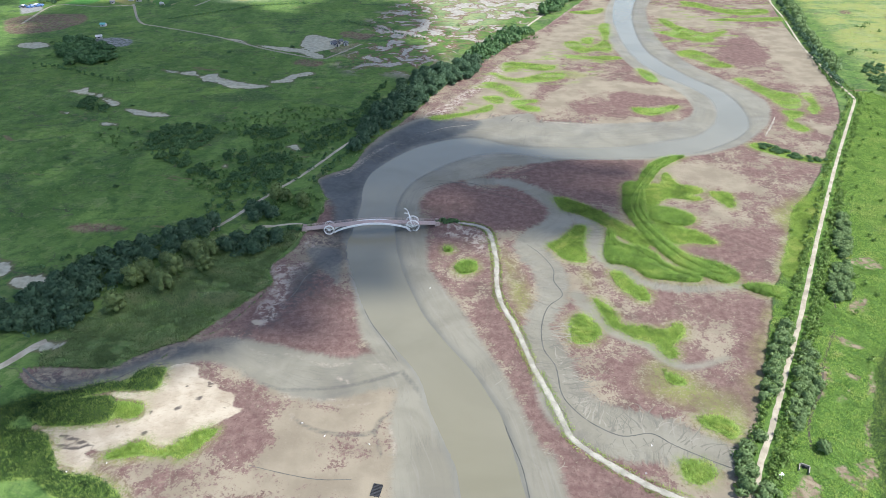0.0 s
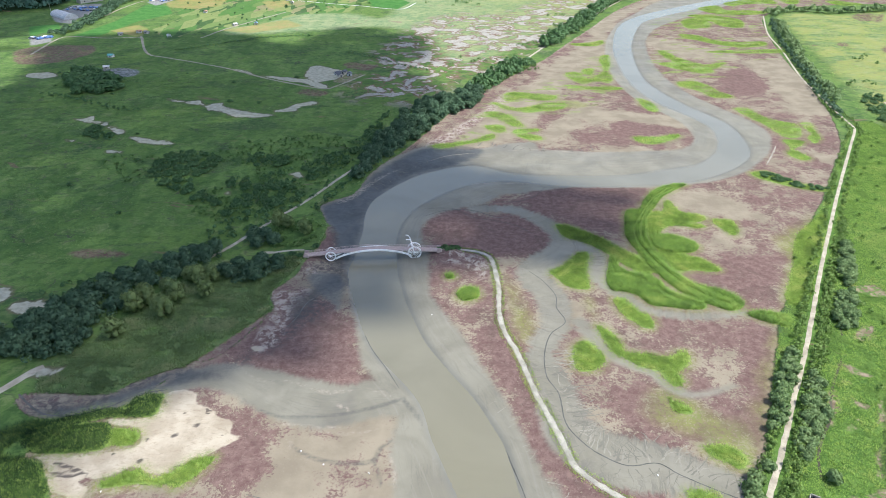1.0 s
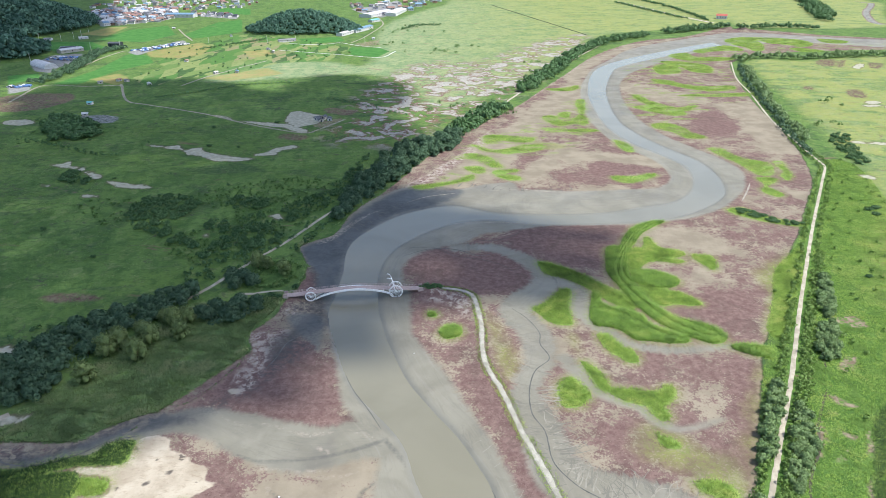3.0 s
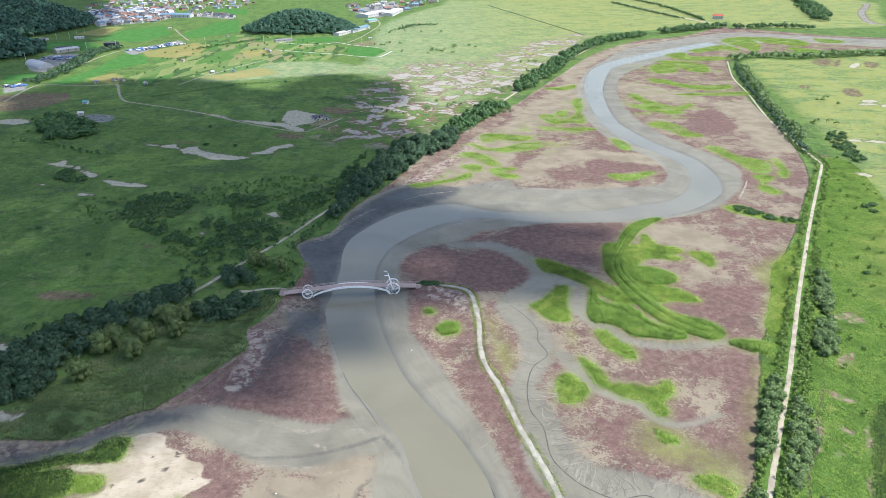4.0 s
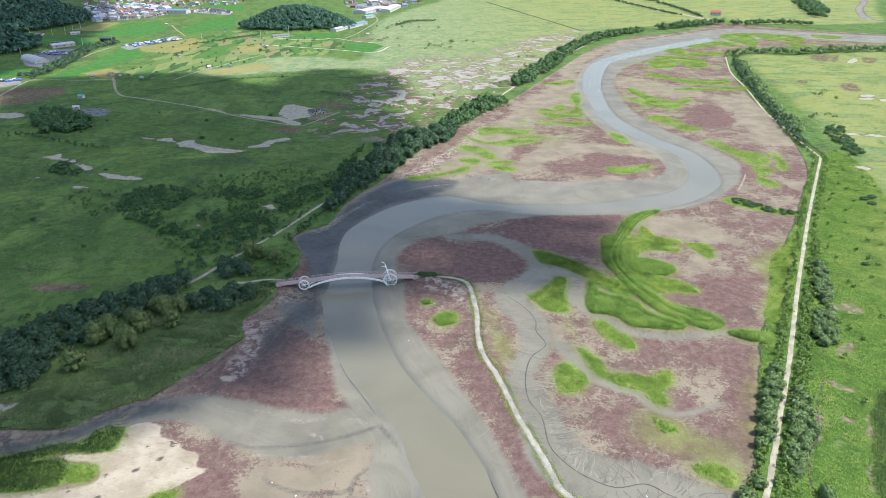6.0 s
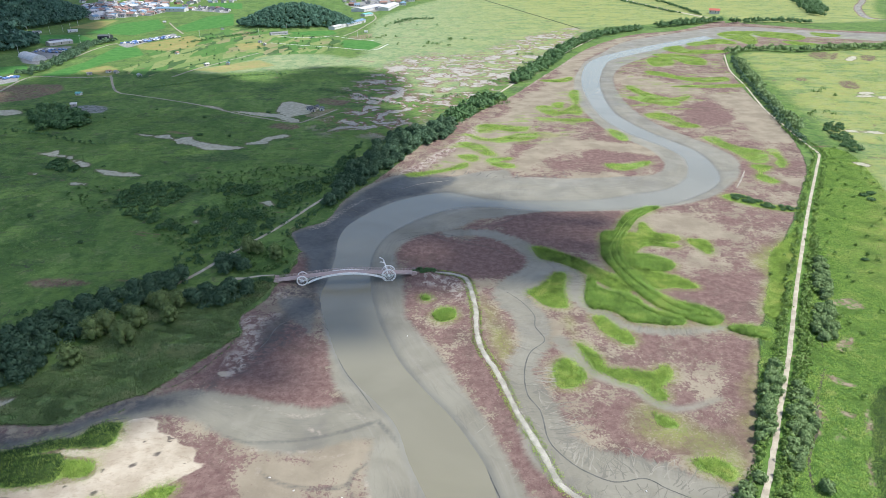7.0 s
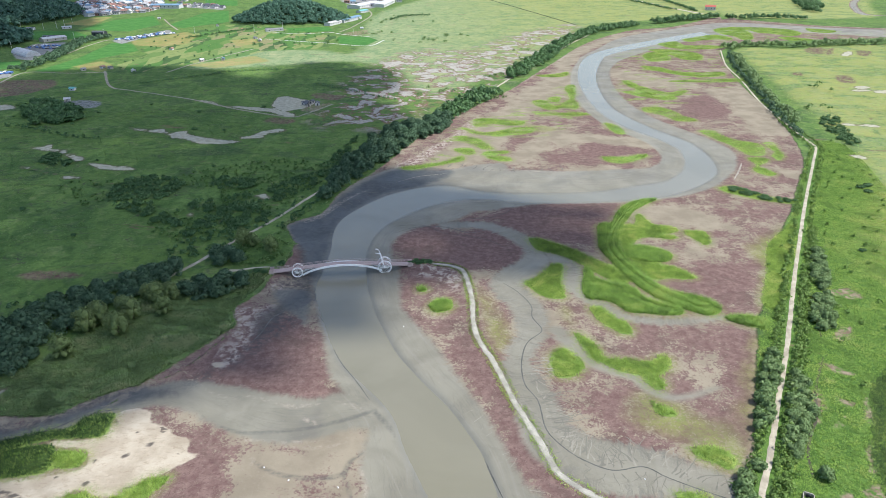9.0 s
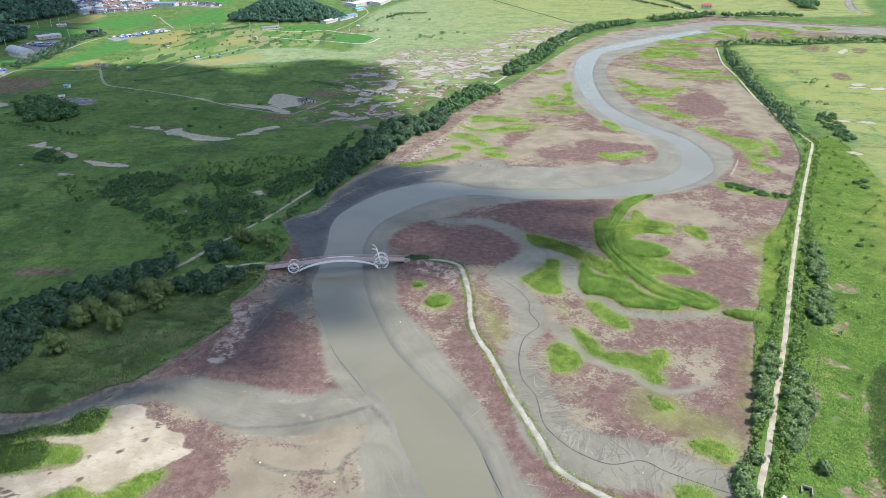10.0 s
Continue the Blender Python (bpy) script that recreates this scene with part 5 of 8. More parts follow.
zone("pan", [(-181.1, 218.3), (-178, 223.2), (-169.2, 222.4), (-165.3, 218.2), (-170.2, 213.4), (-176, 213.4)])
zone("pan", [(-198.3, 231.1), (-188.3, 231.9), (-185, 224.9), (-188.5, 220.7)])
reed("dark", [(-128.3, 154.1), (-120.5, 157.5), (-112.2, 160.2), (-109.4, 155.9), (-118.5, 153.3), (-126.3, 152)])
reed("dark", [(-145.1, 144.6), (-138.4, 152), (-132.2, 154.3), (-127.6, 152.8), (-134.2, 144.6), (-137.4, 137.6)])
reed("dark", [(-142.6, 137.7), (-131.2, 139.2), (-122.8, 136.5), (-117.3, 130), (-113.8, 124.2), (-118.2, 120.3), (-132.3, 120.7)])
GROOVES_OF_DIKE = [[(129.7, 341), (116.7, 327), (107.7, 312), (97.4, 292.8), (94.2, 279.1), (95.4, 264.4), (98.9, 250.3), (103.5, 237.8), (109.8, 228.4), (117.6, 221.3)], [(133.6, 341), (119.8, 328), (110, 313), (101.6, 296.1), (97.7, 281.5), (98.6, 267.8), (102.3, 252.9), (107, 240.6), (113.6, 232), (121, 224.7)], [(77.3, 245.9), (85.9, 241), (91.3, 234.4), (96, 226.7), (104.4, 220.5)]]


# ---- ground ----
REACH = 25.0


def to_segments(x, y, a, b):
    """Distance of the points to the nearest of the segments a-b, and which one, and how far along."""
    best = np.full(len(x), 1e9)
    which, along = np.zeros(len(x), int), np.zeros(len(x))
    for i, (p, q) in enumerate(zip(a, b)):
        d = q - p
        t = np.clip(((x - p[0]) * d[0] + (y - p[1]) * d[1]) / max(d @ d, 1e-9), 0, 1)
        r = np.hypot(x - p[0] - t * d[0], y - p[1] - t * d[1])
        near = r < best
        best[near], which[near], along[near] = r[near], i, t[near]
    return best, which, along


def within(x, y, ring):
    """Which points lie inside the ring."""
    odd = np.zeros(len(x), bool)
    for (ax, ay), (bx, by) in zip(ring, np.roll(ring, -1, 0)):
        if ay != by:
            odd ^= ((ay > y) != (by > y)) & (x < (bx - ax) * (y - ay) / (by - ay) + ax)
    return odd


def depth_in(x, y, rings=(), lines=(), arc=None):
    """Signed distance to the edge of the union: positive inside, clipped to REACH; arc takes the way along the nearest edge."""
    out = np.full(len(x), -REACH)
    for shape, closed in [(r, True) for r in rings] + [(l, False) for l in lines]:
        pad = REACH + (0 if closed else shape[:, 2].max() / 2)
        lo, hi = shape[:, :2].min(0) - pad, shape[:, :2].max(0) + pad
        k = np.where((x > lo[0]) & (x < hi[0]) & (y > lo[1]) & (y < hi[1]))[0]
        if not len(k):
            continue
        px, py = x[k], y[k]
        if closed:
            ends = np.roll(shape, -1, 0)
            d, i, t = to_segments(px, py, shape, ends)
            d = np.where(within(px, py, shape), d, -d)
        else:
            r, i, t = to_segments(px, py, shape[:-1, :2], shape[1:, :2])
            d = (shape[i, 2] * (1 - t) + shape[i + 1, 2] * t) / 2 - r
        if arc is not None:
            ends = np.roll(shape, -1, 0)
            size = np.hypot(*(ends - shape)[:, :2].T)
            way = (np.cumsum(size) - size)[i] + t * size[i]
            better = d > out[k]
            arc[k[better]] = way[better]
        out[k] = np.maximum(out[k], np.clip(d, -REACH, REACH))
    return out


def steps_of(*spans):
    """Grid lines: (from, to, step) one after another."""
    out = []
    for a, b, s in spans:
        out.extend(np.arange(a, b, s))
    return np.array(out + [spans[-1][1]])


def bumps(x, y, size, seed):
    """Smooth random relief between -1 and 1."""
    r = np.random.RandomState(seed)
    out = np.zeros(len(x))
    for _ in range(7):
        a, f, p = r.uniform(0, 6.283), r.uniform(0.6, 1.6) * 6.283 / size, r.uniform(0, 6.283)
        out += np.sin((x * math.cos(a) + y * math.sin(a)) * f + p)
    return out / 4


HILLS = [(-228, 1290, 112, 75, 32), (-822, 1320, 165, 250, 54), (-648, 1000, 92, 84, 24)]   # centre, half widths, height
STREAM_L, STREAM_R = [(x - 4, y - 4) for x, y in STREAM], [(x + 4, y + 4) for x, y in STREAM]
WATER_RING = np.vstack([spline(WATER_L), spline(WATER_R)[::-1]])
ROADS = [spline(p) for p in (ROAD_EAST, PATH_STONE)]


def levels(x, y):
    """All distances and the height of the ground at the points."""
    arc = np.zeros(len(x))
    f = {k: depth_in(x, y, ZONES.get(k, ()), LINES.get(k, ()), arc if k == "mud" else None) for k in sorted(set(ZONES) | set(LINES))}
    f["along"] = arc
    f["main"] = f["mud"]
    f["mud"] = np.maximum(f["mud"], f.pop("side"))
    f["east"] = depth_in(x, y, [spline(EAST_FIELD, True)])
    f["water"] = depth_in(x, y, [WATER_RING, np.vstack([spline(STREAM_L), spline(STREAM_R)[::-1]])])
    f["reed"] = depth_in(x, y, REEDS)
    flat, mud, water = f["flat"], np.minimum(f["mud"], f["flat"] + 2), f["water"]
    z = 0.25 + 0.15 * bumps(x, y, 60, 3)
    k = np.clip(flat / 3, 0, 1)
    z = z * (1 - k) + k * (-0.05 + 0.06 * bumps(x, y, 25, 5))
    fall = np.clip(mud, 0, None) / (np.clip(mud, 0, 14) + np.clip(-water, 0, 14) + 0.5)
    fall = np.clip(np.where(water > 0, 1, fall), 0, 1)
    f["depth"] = np.clip(fall + np.clip(water, 0, 1), 0, 2)
    step = np.clip((water + 1.6) / 3.2, 0, 1)
    z = z - 0.55 * fall - 0.6 * step * step * (3 - 2 * step) - np.clip(water * 0.08, 0, 0.8)
    z = z - 0.5 * np.clip(f["ditch"] + 1.0, 0, 1.5) * np.where(y < 900, 1.0, 0.1)
    for road in ROADS:
        d, _, _ = to_segments(x, y, road[:-1], road[1:])
        z = np.maximum(z, np.where(d < 8, 0.45 * np.clip((7 - d) / 4, 0, 1), -9))
    for (cx, cy), r in zip(BRIDGE_ENDS, (13, 9)):
        rise = np.clip(1.25 - np.hypot(x - cx + (5 if r == 13 else -4), (y - cy) * 1.1) / r, 0, 1)
        z = np.maximum(z, np.where(rise > 0, 2.5 * rise - 0.2, -9))
    for cx, cy, sx, sy, h in HILLS:
        r2 = ((x - cx) / sx) ** 2 + ((y - cy) / sy) ** 2
        z = z + h * np.clip(1 - r2, 0, 1) ** 1.3
    f["z"] = z
    return f


def grid_mesh(name, xs, ys, z):
    nx, ny = len(xs), len(ys)
    gx, gy = np.meshgrid(xs, ys)
    i = (np.arange(ny - 1)[:, None] * nx + np.arange(nx - 1)).ravel()
    mesh = bpy.data.meshes.new(name)
    mesh.vertices.add(nx * ny)
    mesh.vertices.foreach_set("co", np.stack([gx.ravel(), gy.ravel(), z], 1).astype(np.float32).ravel())
    faces = np.stack([i, i + 1, i + nx + 1, i + nx], 1).astype(np.int32)
    mesh.loops.add(faces.size)
    mesh.loops.foreach_set("vertex_index", faces.ravel())
    mesh.polygons.add(len(faces))
    mesh.polygons.foreach_set("loop_start", np.arange(0, faces.size, 4, dtype=np.int32))
    mesh.polygons.foreach_set("use_smooth", np.ones(len(faces), bool))
    mesh.update(calc_edges=True)
    return mesh


GX = steps_of((-5200, -1500, 370), (-1500, -700, 20), (-700, -240, 6), (-240, -100, 2), (-100, 70, 1.25), (70, 330, 2.2), (330, 760, 6), (760, 1500, 12), (1500, 5200, 370))
GY = steps_of((-4000, -100, 300), (-100, 60, 8), (60, 110, 2), (110, 360, 1.25), (360, 480, 2.2), (480, 900, 4.5), (900, 1900, 9), (1900, 5600, 370))
gx, gy = (a.ravel() for a in np.meshgrid(GX, GY))
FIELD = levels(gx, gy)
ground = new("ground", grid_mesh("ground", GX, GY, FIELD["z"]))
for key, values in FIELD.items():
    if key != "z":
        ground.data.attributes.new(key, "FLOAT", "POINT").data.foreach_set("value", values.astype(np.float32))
ground.data.materials.append(GROUND)
tagged(ground, "green salt marsh meadow with red glasswort and grey mud flats", "ground", kind="structure")


def heights(x, y):
    """Height of the built ground at the points, read off its grid."""
    x, y = np.atleast_1d(np.asarray(x, float)), np.atleast_1d(np.asarray(y, float))
    i, j = np.clip(np.searchsorted(GX, x) - 1, 0, len(GX) - 2), np.clip(np.searchsorted(GY, y) - 1, 0, len(GY) - 2)
    u, v = (x - GX[i]) / (GX[i + 1] - GX[i]), (y - GY[j]) / (GY[j + 1] - GY[j])
    z = FIELD["z"].reshape(len(GY), len(GX))
    return (z[j, i] * (1 - u) + z[j, i + 1] * u) * (1 - v) + (z[j + 1, i] * (1 - u) + z[j + 1, i + 1] * u) * v


def strip(name, left, right, material, lift=0.0, level=None):
    """A band between two curves, draped on the ground or flat at a level."""
    n = len(left)
    xy = np.vstack([left[:, :2], right[:, :2]])
    z = np.full(2 * n, level) if level is not None else heights(xy[:, 0], xy[:, 1]) + lift
    mesh = bpy.data.meshes.new(name)
    mesh.from_pydata([(*p, h) for p, h in zip(xy.tolist(), z.tolist())], [], [(i, n + i, n + i + 1, i + 1) for i in range(n - 1)])
    mesh.materials.append(material)
    return new(name, mesh)


def resample(curve, step):
    d = np.concatenate([[0], np.cumsum(np.hypot(*np.diff(curve[:, :2], axis=0).T))])
    t = np.arange(0, d[-1], step)
    return np.stack([np.interp(t, d, curve[:, k]) for k in range(curve.shape[1])], 1)


def sides(curve, width, ragged=0.0, seed=0):
    t = np.gradient(curve[:, :2], axis=0)
    t /= np.hypot(t[:, 0], t[:, 1])[:, None] + 1e-9
    normal = np.stack([-t[:, 1], t[:, 0]], 1)
    r = np.random.RandomState(seed)
    w = width / 2 + ragged * r.uniform(-1, 1, (len(curve), 2))
    return curve[:, :2] + normal * w[:, :1], curve[:, :2] - normal * w[:, 1:]


def track(name, points, width, material, label, ragged=0.15, step=2.0, kind="structure", category="path"):
    curve = resample(spline(points), step)
    n = len(curve)
    cols = np.linspace(-0.5, 0.5, 5)
    a, b = sides(curve, width, ragged, len(name))
    verts, faces = [], []
    for c in cols:
        p = a * (0.5 - c) + b * (0.5 + c)
        h = heights(p[:, 0], p[:, 1]) + (0.10 if abs(c) < 0.4 else 0.02)
        verts += [(x, y, z) for (x, y), z in zip(p.tolist(), h.tolist())]
    for k in range(4):
        faces += [(k * n + i, (k + 1) * n + i, (k + 1) * n + i + 1, k * n + i + 1) for i in range(n - 1)]
    mesh = bpy.data.meshes.new(name)
    mesh.from_pydata(verts, [], faces)
    mesh.materials.append(material)
    return tagged(new(name, mesh), label, category, kind=kind)


def water_sheet(name, cells, level, label):
    """Still water: the cells of the ground's grid that it can reach, at one level."""
    nx = len(GX)
    ok = cells.reshape(len(GY), nx)
    ok = ok[:-1, :-1] | ok[1:, :-1] | ok[:-1, 1:] | ok[1:, 1:]
    j, i = np.where(ok)
    k = j * nx + i
    faces = np.stack([k, k + 1, k + nx + 1, k + nx], 1)
    used, faces = np.unique(faces, return_inverse=True)
    verts = np.stack([gx[used], gy[used], np.full(len(used), level)], 1)
    mesh = bpy.data.meshes.new(name)
    mesh.from_pydata(verts.tolist(), [], faces.reshape(-1, 4).tolist())
    mesh.materials.append(WATER)
    return tagged(new(name, mesh), label, "water", kind="structure")


water_sheet("river_water", (FIELD["water"] > -2.5) & (gy > -70), -0.9, "calm silty grey-brown river water in the tidal channel")
track("road_east", ROAD_EAST, 1.75, GRAVEL, "pale gravel dike road between tree rows", category="road")
track("path_stone", PATH_STONE, 2.0, STONE, "pale grey stone path across the mudflat", 0.3)
track("path_west", PATH_WEST, 2.0, GRAVEL, "narrow pale footpath through the meadow")
track("path_north", PATH_NORTH, 2.6, GRAVEL, "pale path along the far tree belt")
track("path_bridge", PATH_BRIDGE, 2.2, GRAVEL, "short pale path leading to the footbridge")
track("path_pad", PATH_PAD, 3.2, GRAVEL, "pale dirt path beside the dark tree belt")
track("road_yard", ROAD_YARD, 3.0, DIRT, "pale dirt road along the field edge", category="road")
track("road_field", ROAD_FIELD, 3.0, DIRT, "pale dirt road between dry fields", category="road")
track("road_rice", ROAD_RICE, 3.0, DIRT, "pale farm road beside the rice field", category="road")
track("road_village", ROAD_VILLAGE, 3.0, DIRT, "pale village lane between rice fields", category="road")
track("road_knoll", ROAD_KNOLL, 3.0, DIRT, "pale lane round the wooded knoll", category="road")
track("canal_south", CANAL_A, 2.0, CONCRETE, "white concrete irrigation channel wall", 0.0, category="canal")
track("canal_north", CANAL_B, 2.0, CONCRETE, "white concrete irrigation channel wall", 0.0, category="canal")
track("road_levee", ROAD_LEVEE, 9.0, GRAVEL, "pale levee road across the far pasture", category="road")
track("road_far", ROAD_FAR, 2.6, DIRT, "winding pale dirt track across the meadow", category="road")
RILL_LOOKS = {"rivulet": (WET_MUD, "thin dark rivulet winding through the mud"), "crest": (SALT, "pale dried crest of silt on the mud"), "ditch": (DITCH, "narrow dark ditch in the green field")}
for kind, curve in RILLS:
    curve = resample(curve, 0.8)
    a, b = sides(curve, 1.0, 0.12 if kind != "crest" else 0.3, len(curve))
    w = curve[:, 2:3] * (0.5 if kind == "rivulet" else 0.7 if kind == "crest" else 1.0)
    mid = curve[:, :2]
    band = strip(kind, mid + (a - mid) * w, mid + (b - mid) * w, RILL_LOOKS[kind][0], 0.035)
    tagged(band, RILL_LOOKS[kind][1], kind, kind + "s", "structure")


# ---- plants ----
def part(name, bm, material, parent, label=""):
    """Links a bmesh as one mesh object under a thing or a part."""
    mesh = bpy.data.meshes.new(name)
    bm.to_mesh(mesh)
    bm.free()
    mesh.materials.append(material)
    ob = new(name, mesh)
    ob.parent = parent
    if label:
        ob["label"] = label
    return ob


def mesh_of(name, verts, faces, material, normals=None):
    mesh = bpy.data.meshes.new(name)
    mesh.from_pydata(np.asarray(verts).tolist(), [], np.asarray(faces).tolist())
    if normals is not None:   # soft foliage: leaves share the roundness of their clump
        mesh.polygons.foreach_set("use_smooth", np.ones(len(mesh.polygons), bool))
        mesh.normals_split_custom_set_from_vertices((normals / np.linalg.norm(normals, axis=1)[:, None]).tolist())
    mesh.materials.append(material)
    return mesh


def gullies(name, foot, side, gap, size, width, material, label, seed):
    """Small branching runnels that drain down the mud to the foot line, as thin draped bands."""
    rng = np.random.RandomState(seed)
    curve = resample(spline(foot), gap)
    t = np.gradient(curve, axis=0)
    t /= np.hypot(t[:, 0], t[:, 1])[:, None]
    verts, faces = [], []

    def runnel(p, ang, long, w):
        n = max(4, int(long / 0.8))
        mid = []
        for k in range(n + 1):
            mid.append((p[0], p[1]))
            ang += rng.normal() * 0.16
            p = p + np.array([math.cos(ang), math.sin(ang)]) * long / n
        mid = np.array(mid)
        a, b = sides(mid, 1.0)
        taper = (w * np.linspace(1.0, 0.12, n + 1) * rng.uniform(0.75, 1.2, n + 1))[:, None]
        a, b = mid + (a - mid) * taper, mid + (b - mid) * taper
        base = len(verts)
        for row in (a, b):
            verts.extend(zip(row[:, 0].tolist(), row[:, 1].tolist(), (heights(row[:, 0], row[:, 1]) + 0.03).tolist()))
        faces.extend((base + i, base + n + 1 + i, base + n + 2 + i, base + i + 1) for i in range(n))
        return mid, ang

    for p, d in zip(curve, t):
        for sgn in ((1, -1) if side == 0 else (side,)):
            if rng.uniform() < 0.2:
                continue
            ang = math.atan2(d[1], d[0]) + sgn * (1.57 + rng.normal() * 0.3)
            long = size * rng.uniform(0.35, 1.25)
            start = p + np.array([math.cos(ang), math.sin(ang)]) * rng.uniform(0.6, 0.3 * size) + d * rng.normal() * 0.5 * gap
            mid, end = runnel(start, ang, long, width * rng.uniform(0.6, 1.2))
            for _ in range(rng.randint(0, 3)):
                q = mid[rng.randint(1, len(mid) - 1)]
                runnel(q, ang + rng.choice([-1, 1]) * rng.uniform(0.4, 0.9), long * rng.uniform(0.25, 0.5), width * 0.55)
    return tagged(new(name, mesh_of(name, verts, faces, material)), label, "gullies", kind="stuff")


GULLY_MUD = track_material("gully_mud", (0.098, 0.094, 0.081), (0.135, 0.130, 0.112), 0.4)
GULLY_SOFT = track_material("soft_gully_mud", (0.136, 0.130, 0.108), (0.162, 0.155, 0.128), 0.12)
GULLY_PALE = track_material("drained_silt", (0.190, 0.180, 0.145), (0.245, 0.232, 0.190), 0.3)
gullies("creek_gullies", GULLY_CREEK, 1, 1.5, 11.0, 0.6, GULLY_SOFT, "fine dark runnels branching up the creek mud", 201)
gullies("creek_gullies", GULLY_CREEK, -1, 2.2, 5.5, 0.45, GULLY_SOFT, "fine dark runnels branching up the creek mud", 202)
gullies("creek_ridges", GULLY_CREEK, 1, 1.8, 10.0, 0.6, GULLY_PALE, "pale ridges of silt between the runnels", 203)
gullies("bank_gullies", GULLY_BANK, 1, 3.2, 4.2, 0.35, GULLY_PALE, "pale drainage lines down the river mud", 204)
gullies("bend_gullies", GULLY_BEND, -1, 6.0, 11.0, 0.9, GULLY_MUD, "shallow runnels down the bend mud", 205)
gullies("outer_gullies", GULLY_OUTER, 1, 3.0, 9.0, 0.5, GULLY_MUD, "dark runnels down the eroded outer bank", 206)


def tube(bm, points, radii, sides_n=6):
    """A tapered tube along the points."""
    rings = []
    for i, p in enumerate(points):
        p = Vector(p)
        d = (Vector(points[min(i + 1, len(points) - 1)]) - Vector(points[max(i - 1, 0)])).normalized()
        u = d.orthogonal().normalized()
        v = d.cross(u)
        rings.append([bm.verts.new(p + radii[i] * (u * math.cos(a) + v * math.sin(a))) for a in [6.2832 * k / sides_n for k in range(sides_n)]])
    for r, s in zip(rings, rings[1:]):
        for k in range(sides_n):
            bm.faces.new((r[k], r[(k + 1) % sides_n], s[(k + 1) % sides_n], s[k]))
    bm.faces.new(rings[0][::-1])
    bm.faces.new(rings[-1])


def crown_mesh(name, rng, lobes, clumps, size, material):
    """Leaf clumps over the lobes (x, y, z, radius, height), two crossed leaves each, with dark gaps between the lobes."""
    verts, faces, normals = [], [], []
    lob = np.array(lobes)
    share = lob[:, 3] ** 2 / (lob[:, 3] ** 2).sum()
    for i in rng.choice(len(lob), clumps, p=share):
        x, y, z, r, h = lob[i]
        d = rng.normal(size=3)
        d[2] = abs(d[2]) * 1.1 - 0.35
        d /= np.linalg.norm(d)
        q = rng.uniform(0.76, 1.10)
        c = np.array([x, y, z]) + d * q * np.array([r, r, h])
        s = size * rng.uniform(0.6, 1.35)
        nrm = d + rng.normal(size=3) * 0.9
        nrm /= np.linalg.norm(nrm)
        u = np.cross(nrm, rng.normal(size=3))
        u /= np.linalg.norm(u)
        v = np.cross(nrm, u)
        k = len(verts)
        verts += [c + u * s, c + v * s * 0.8 + nrm * 0.3 * s, c - u * s, c - v * s * 0.8 + nrm * 0.3 * s]
        faces += [(k, k + 1, k + 2), (k, k + 2, k + 3)]
        normals += [d + 0.7 * nrm + np.array([0, 0, 0.45])] * 4
    # leafy mass inside, so that no light shows through the middle
    for x, y, z, r, h in lobes:
        k = len(verts)
        for a in range(4):
            for b in range(8):
                t, u = (a + 0.5) / 4 * math.pi, b / 8 * 2 * math.pi
                d = np.array([math.sin(t) * math.cos(u), math.sin(t) * math.sin(u), math.cos(t)])
                verts.append(np.array([x, y, z]) + d * np.array([r, r, h]) * rng.uniform(0.58, 0.78))
                normals.append(d + np.array([0, 0, 0.25]))
        for a in range(3):
            for b in range(8):
                i, j = k + a * 8 + b, k + a * 8 + (b + 1) % 8
                faces += [(i, i + 8, j), (j, i + 8, j + 8)]
    return mesh_of(name, verts, faces, material, np.array(normals))


def make_tree(name, seed, height, spread, material, label, clumps=520, leaf=0.55):
    """A tree: tapered trunk with limbs, and a crown of leaf clumps on several lobes."""
    rng = np.random.RandomState(seed)
    tree = tagged(new(name), label, "tree")
    bm = bmesh.new()
    top = height * 0.55
    tube(bm, [(0, 0, -0.3), (0.1, 0.05, top * 0.5), (0.0, 0.15, top)], [0.035 * height, 0.025 * height, 0.014 * height])
    lobes = [(0, 0, height * 0.62, spread * 0.62, height * 0.36)]
    for k in range(9):
        a = k * 0.70 + rng.uniform(-0.4, 0.4)
        r = spread * rng.uniform(0.42, 0.66)
        zz = height * rng.uniform(0.38, 0.66)
        lobes.append((r * math.cos(a), r * math.sin(a), zz, spread * rng.uniform(0.24, 0.46), height * rng.uniform(0.15, 0.27)))
        tube(bm, [(0, 0.05, top * 0.55), (r * 0.5 * math.cos(a), r * 0.5 * math.sin(a), zz * 0.8), (r * math.cos(a), r * math.sin(a), zz)],
             [0.014 * height, 0.01 * height, 0.005 * height], 4)
    for k in range(5):   # skirt of low boughs
        a = k * 1.26 + rng.uniform(-0.4, 0.4)
        r = spread * rng.uniform(0.40, 0.62)
        lobes.append((r * math.cos(a), r * math.sin(a), height * 0.24, spread * rng.uniform(0.30, 0.44), height * rng.uniform(0.16, 0.24)))
    part("trunk", bm, BARK, tree)
    crown = new("crown", crown_mesh("crown", rng, lobes, clumps, leaf, material))
    crown.parent = tree
    return tree


